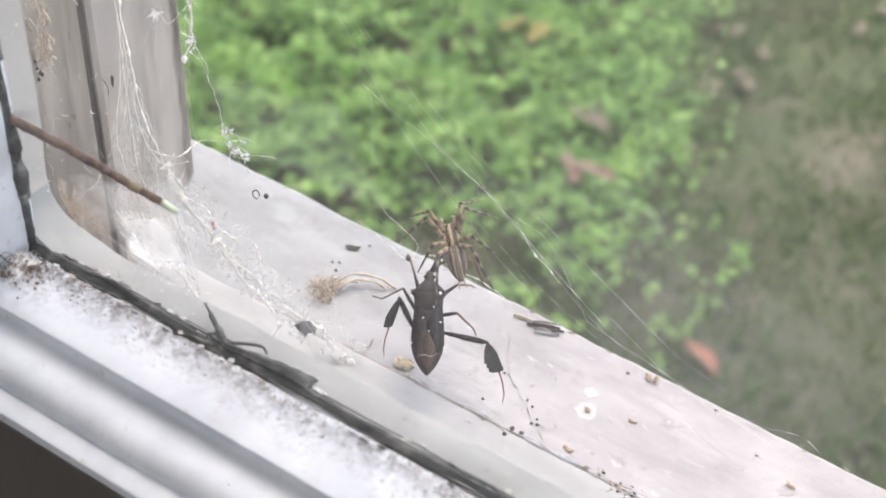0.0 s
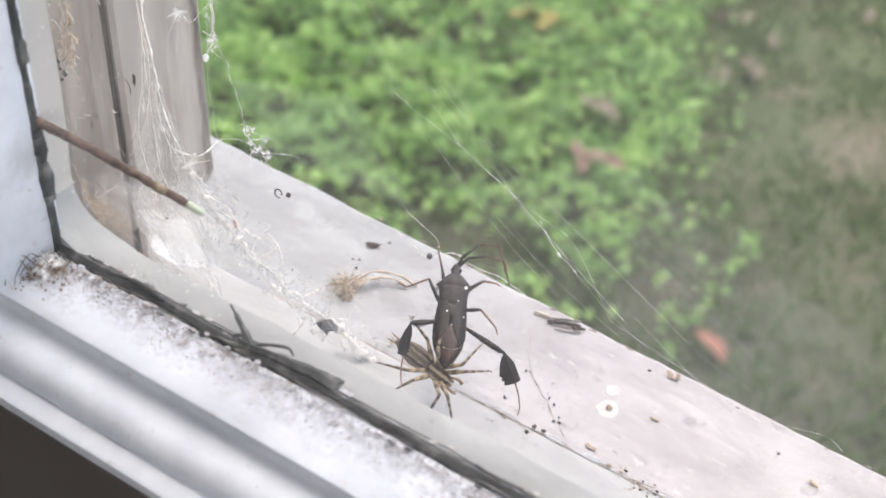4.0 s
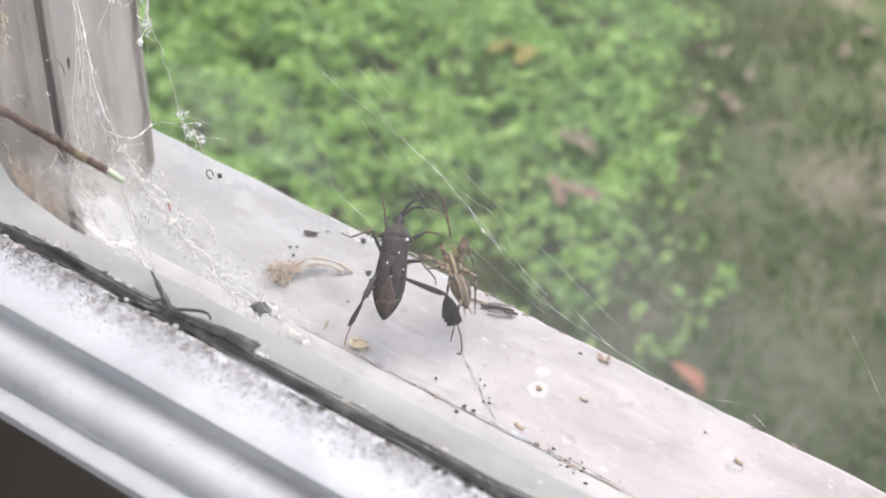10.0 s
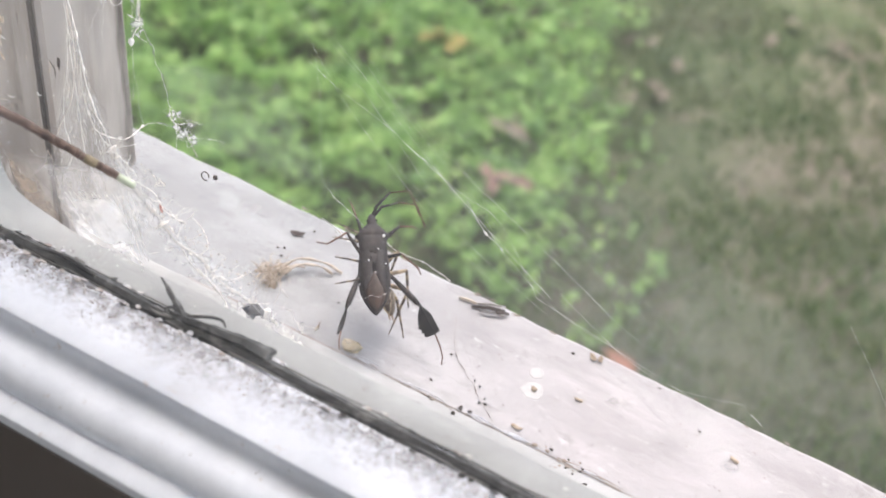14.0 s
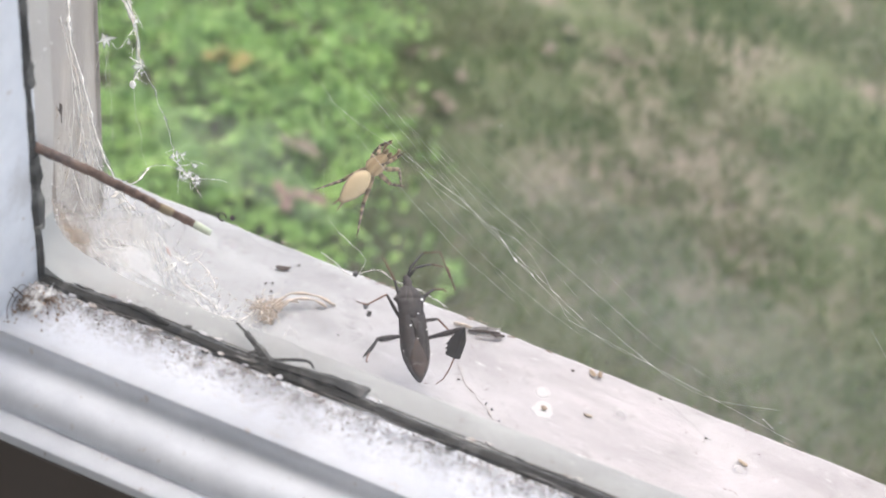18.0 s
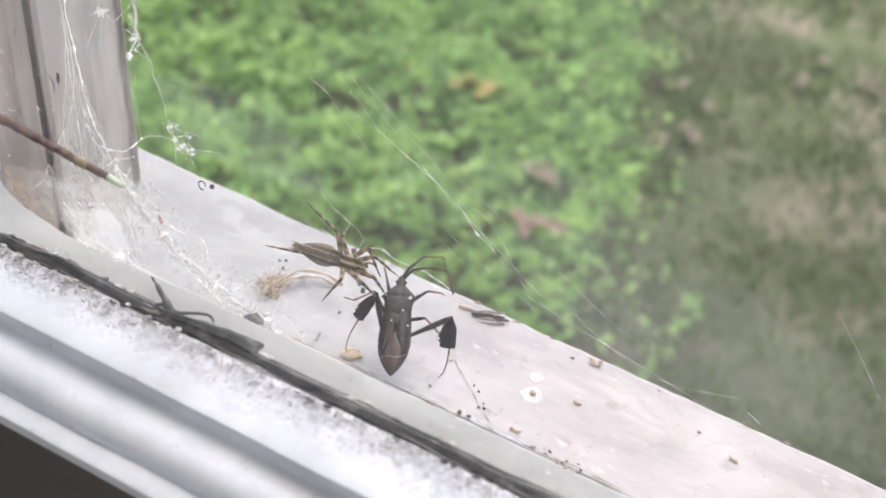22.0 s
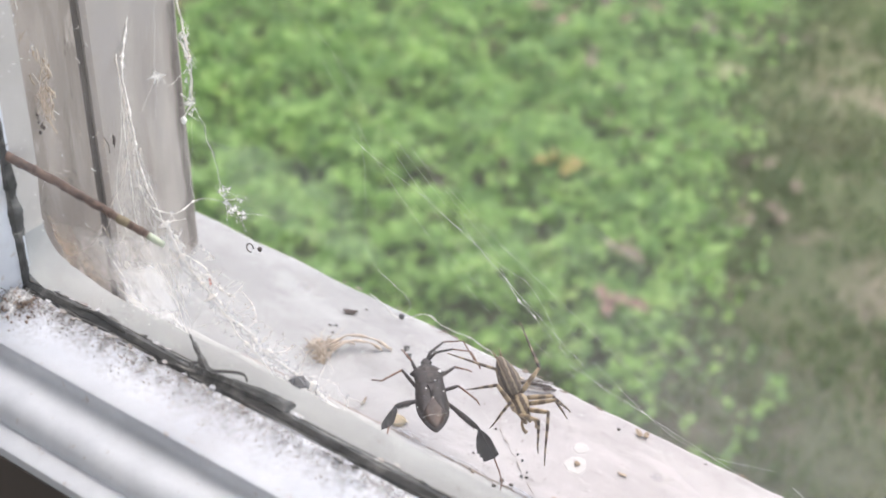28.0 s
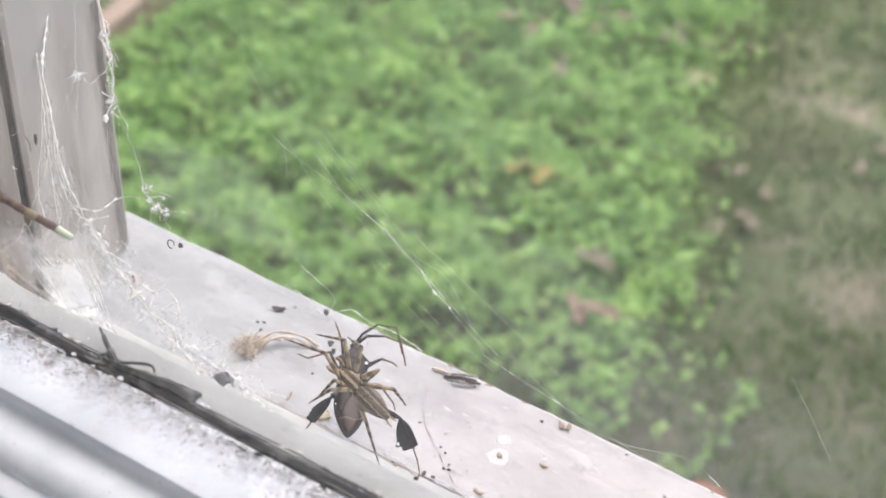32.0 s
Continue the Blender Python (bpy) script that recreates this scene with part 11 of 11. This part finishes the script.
    walk(spider_limbs['R4u'], [
        (0, pose(0.00109, -0.00169, 0.00000, 44.6, -0.0, -147.3)), (1, pose(0.00109, -0.00169, -0.00000, 34.2, -0.0, 159.8)),
        (1.5, pose(0.00109, -0.00169, 0.00000, -1.4, 1.6, 154.7)), (2, pose(0.00109, -0.00169, 0.00000, -37.1, 0.0, 149.6)),
        (3, pose(0.00109, -0.00169, -0.00000, -39.5, 0.0, 150.3)), (3.1, pose(0.00109, -0.00169, -0.00000, 6.4, 13.9, -177.5)),
        (3.2, pose(0.00109, -0.00169, 0.00000, 52.3, -0.0, -145.3)), (3.5, pose(0.00109, -0.00169, 0.00000, 52.3, -0.0, -145.3)),
        (6, pose(0.00109, -0.00169, 0.00000, 35.5, 0.0, -120.9)), (7, pose(0.00109, -0.00169, -0.00000, 31.4, -0.0, -133.7)),
        (8, pose(0.00109, -0.00169, 0.00000, 33.3, -0.0, -141.7)), (9, pose(0.00109, -0.00169, 0.00000, 22.4, -0.0, -124.9)),
        (9.5, pose(0.00109, -0.00169, 0.00000, 16.1, 2.0, -160.3)), (10, pose(0.00109, -0.00169, 0.00000, 9.7, -0.0, 164.3)),
        (11, pose(0.00109, -0.00169, 0.00000, 10.8, -0.0, -146.6)), (12, pose(0.00109, -0.00169, -0.00000, 34.2, -0.0, -118.6)),
        (13, pose(0.00109, -0.00169, -0.00000, 35.5, 0.0, -138.5)), (14, pose(0.00109, -0.00169, 0.00000, 47.2, -0.0, -156.4)),
        (14.5, pose(0.00109, -0.00169, -0.00000, 21.5, -7.5, -124.4)), (15, pose(0.00109, -0.00169, -0.00000, -4.3, -0.0, -92.5)),
        (15.25, pose(0.00109, -0.00169, -0.00000, 2.8, -2.0, -124.4)), (15.5, pose(0.00109, -0.00169, 0.00000, 9.8, -0.0, -156.4)),
        (17.5, pose(0.00109, -0.00169, 0.00000, 10.5, -0.0, -167.2)), (18, pose(0.00109, -0.00169, 0.00000, 31.7, -0.0, -160.9)),
        (18.5, pose(0.00109, -0.00169, 0.00000, 52.3, -0.0, -145.3)), (19, pose(0.00109, -0.00169, 0.00000, 42.0, -0.0, -147.5)),
        (19.5, pose(0.00109, -0.00169, -0.00000, 7.3, 3.6, -159.2)), (20, pose(0.00109, -0.00169, -0.00000, -27.3, -0.0, -170.8)),
        (20.5, pose(0.00109, -0.00169, -0.00000, 8.4, 8.4, -145.2)), (21, pose(0.00109, -0.00169, -0.00000, 44.0, 0.0, -119.6)),
        (21.5, pose(0.00109, -0.00169, -0.00000, 19.0, 7.2, -151.1)), (22, pose(0.00109, -0.00169, -0.00000, -6.0, 0.0, 177.3)),
        (23, pose(0.00109, -0.00169, 0.00000, 1.5, -0.0, 167.3)), (24, pose(0.00109, -0.00169, -0.00000, -8.2, 0.0, 173.5)),
        (24.5, pose(0.00109, -0.00169, -0.00000, 22.0, 5.6, -165.9)), (25, pose(0.00109, -0.00169, 0.00000, 52.3, -0.0, -145.3)),
        (25.2, pose(0.00109, -0.00169, 0.00000, 52.3, -0.0, -145.3)), (25.5, pose(0.00109, -0.00169, -0.00000, -3.5, -0.0, -123.5)),
        (27.5, pose(0.00109, -0.00169, 0.00000, 52.3, -0.0, -145.3)), (28, pose(0.00109, -0.00169, -0.00000, 7.0, -0.0, -176.4)),
        (29, pose(0.00109, -0.00169, 0.00000, -30.3, -0.0, -146.0)), (30, pose(0.00109, -0.00169, 0.00000, -35.6, 0.0, -172.1)),
        (31, pose(0.00109, -0.00169, -0.00000, -6.4, -0.0, -146.9)), (32, pose(0.00109, -0.00169, 0.00000, -6.2, 0.0, -143.1))])
    walk(spider_limbs['R4l'], [
        (0, pose(0.00000, 0.00641, 0.00000, -88.3, -9.1, -9.4)), (1, pose(0.00000, 0.00641, 0.00000, -50.8, -0.0, -38.0)),
        (2, pose(0.00000, 0.00641, 0.00000, -38.4, 0.0, -60.2)), (3, pose(0.00000, 0.00641, 0.00000, -38.6, -0.0, -57.3)),
        (3.1, pose(0.00000, 0.00641, 0.00000, -68.1, -13.0, -35.9)), (3.2, pose(0.00000, 0.00641, 0.00000, -101.0, -13.0, -10.3)),
        (3.5, pose(0.00000, 0.00641, 0.00000, -101.0, -13.0, -10.3)), (6, pose(0.00000, 0.00641, 0.00000, -94.4, 12.1, -0.0)),
        (7, pose(0.00000, 0.00641, 0.00000, -87.6, -1.5, -0.0)), (8, pose(0.00000, 0.00641, 0.00000, -87.2, 1.7, -0.0)),
        (9, pose(0.00000, 0.00641, 0.00000, -76.7, -9.8, 0.0)), (10, pose(0.00000, 0.00641, 0.00000, -26.1, -1.9, -11.2)),
        (11, pose(0.00000, 0.00641, 0.00000, -28.5, -0.3, -1.7)), (12, pose(0.00000, 0.00641, 0.00000, -66.9, -0.0, 16.3)),
        (13, pose(0.00000, 0.00641, 0.00000, -82.7, 13.7, -0.0)), (14, pose(0.00000, 0.00641, 0.00000, -88.6, -23.3, -23.5)),
        (14.5, pose(0.00000, 0.00641, 0.00000, -82.9, -5.2, 33.2)), (15, pose(0.00000, 0.00641, 0.00000, -64.8, 0.0, 90.6)),
        (15.25, pose(0.00000, 0.00641, 0.00000, -46.6, -8.4, 43.3)), (15.5, pose(0.00000, 0.00641, 0.00000, -28.2, -0.7, -4.2)),
        (17.5, pose(0.00000, 0.00641, 0.00000, -27.7, -1.2, -6.7)), (18, pose(0.00000, 0.00641, 0.00000, -86.7, 3.4, -0.0)),
        (18.5, pose(0.00000, 0.00641, 0.00000, -101.0, -13.0, -10.3)), (19, pose(0.00000, 0.00641, 0.00000, -84.1, -7.6, -8.5)),
        (20, pose(0.00000, 0.00641, 0.00000, -89.4, 12.2, 0.0)), (21, pose(0.00000, 0.00641, 0.00000, -94.8, -2.4, 0.0)),
        (21.5, pose(0.00000, 0.00641, 0.00000, -64.3, 0.2, 4.7)), (22, pose(0.00000, 0.00641, 0.00000, -33.7, 0.0, 10.0)),
        (23, pose(0.00000, 0.00641, 0.00000, -33.4, -0.0, 24.3)), (24, pose(0.00000, 0.00641, 0.00000, -33.2, 0.0, 21.6)),
        (24.5, pose(0.00000, 0.00641, 0.00000, -67.9, -1.6, 3.7)), (25, pose(0.00000, 0.00641, 0.00000, -101.0, -13.0, -10.3)),
        (25.2, pose(0.00000, 0.00641, 0.00000, -101.0, -13.0, -10.3)), (25.3, pose(0.00000, 0.00641, 0.00000, -82.3, -33.0, -71.3)),
        (25.4, pose(0.00000, 0.00641, 0.00000, -53.2, -25.7, -139.3)), (25.5, pose(0.00000, 0.00641, 0.00000, -47.2, 0.0, 165.9)),
        (26.17, pose(0.00000, 0.00641, 0.00000, -53.2, -25.7, -139.3)), (26.83, pose(0.00000, 0.00641, 0.00000, -82.3, -33.0, -71.3)),
        (27.5, pose(0.00000, 0.00641, 0.00000, -101.0, -13.0, -10.3)), (27.75, pose(0.00000, 0.00641, 0.00000, -51.3, 6.8, 13.8)),
        (28, pose(0.00000, 0.00641, 0.00000, 1.6, -0.0, 44.2)), (28.5, pose(0.00000, 0.00641, 0.00000, -32.0, -16.7, 96.2)),
        (29, pose(0.00000, 0.00641, 0.00000, -65.6, -0.0, 148.1)), (29.5, pose(0.00000, 0.00641, 0.00000, -67.1, 0.7, 97.6)),
        (30, pose(0.00000, 0.00641, 0.00000, -68.6, -0.0, 47.1)), (30.5, pose(0.00000, 0.00641, 0.00000, -65.9, -0.9, 11.1)),
        (31, pose(0.00000, 0.00641, 0.00000, -63.1, -0.0, -25.0)), (32, pose(0.00000, 0.00641, 0.00000, -70.3, -0.0, -32.8))])


motions()
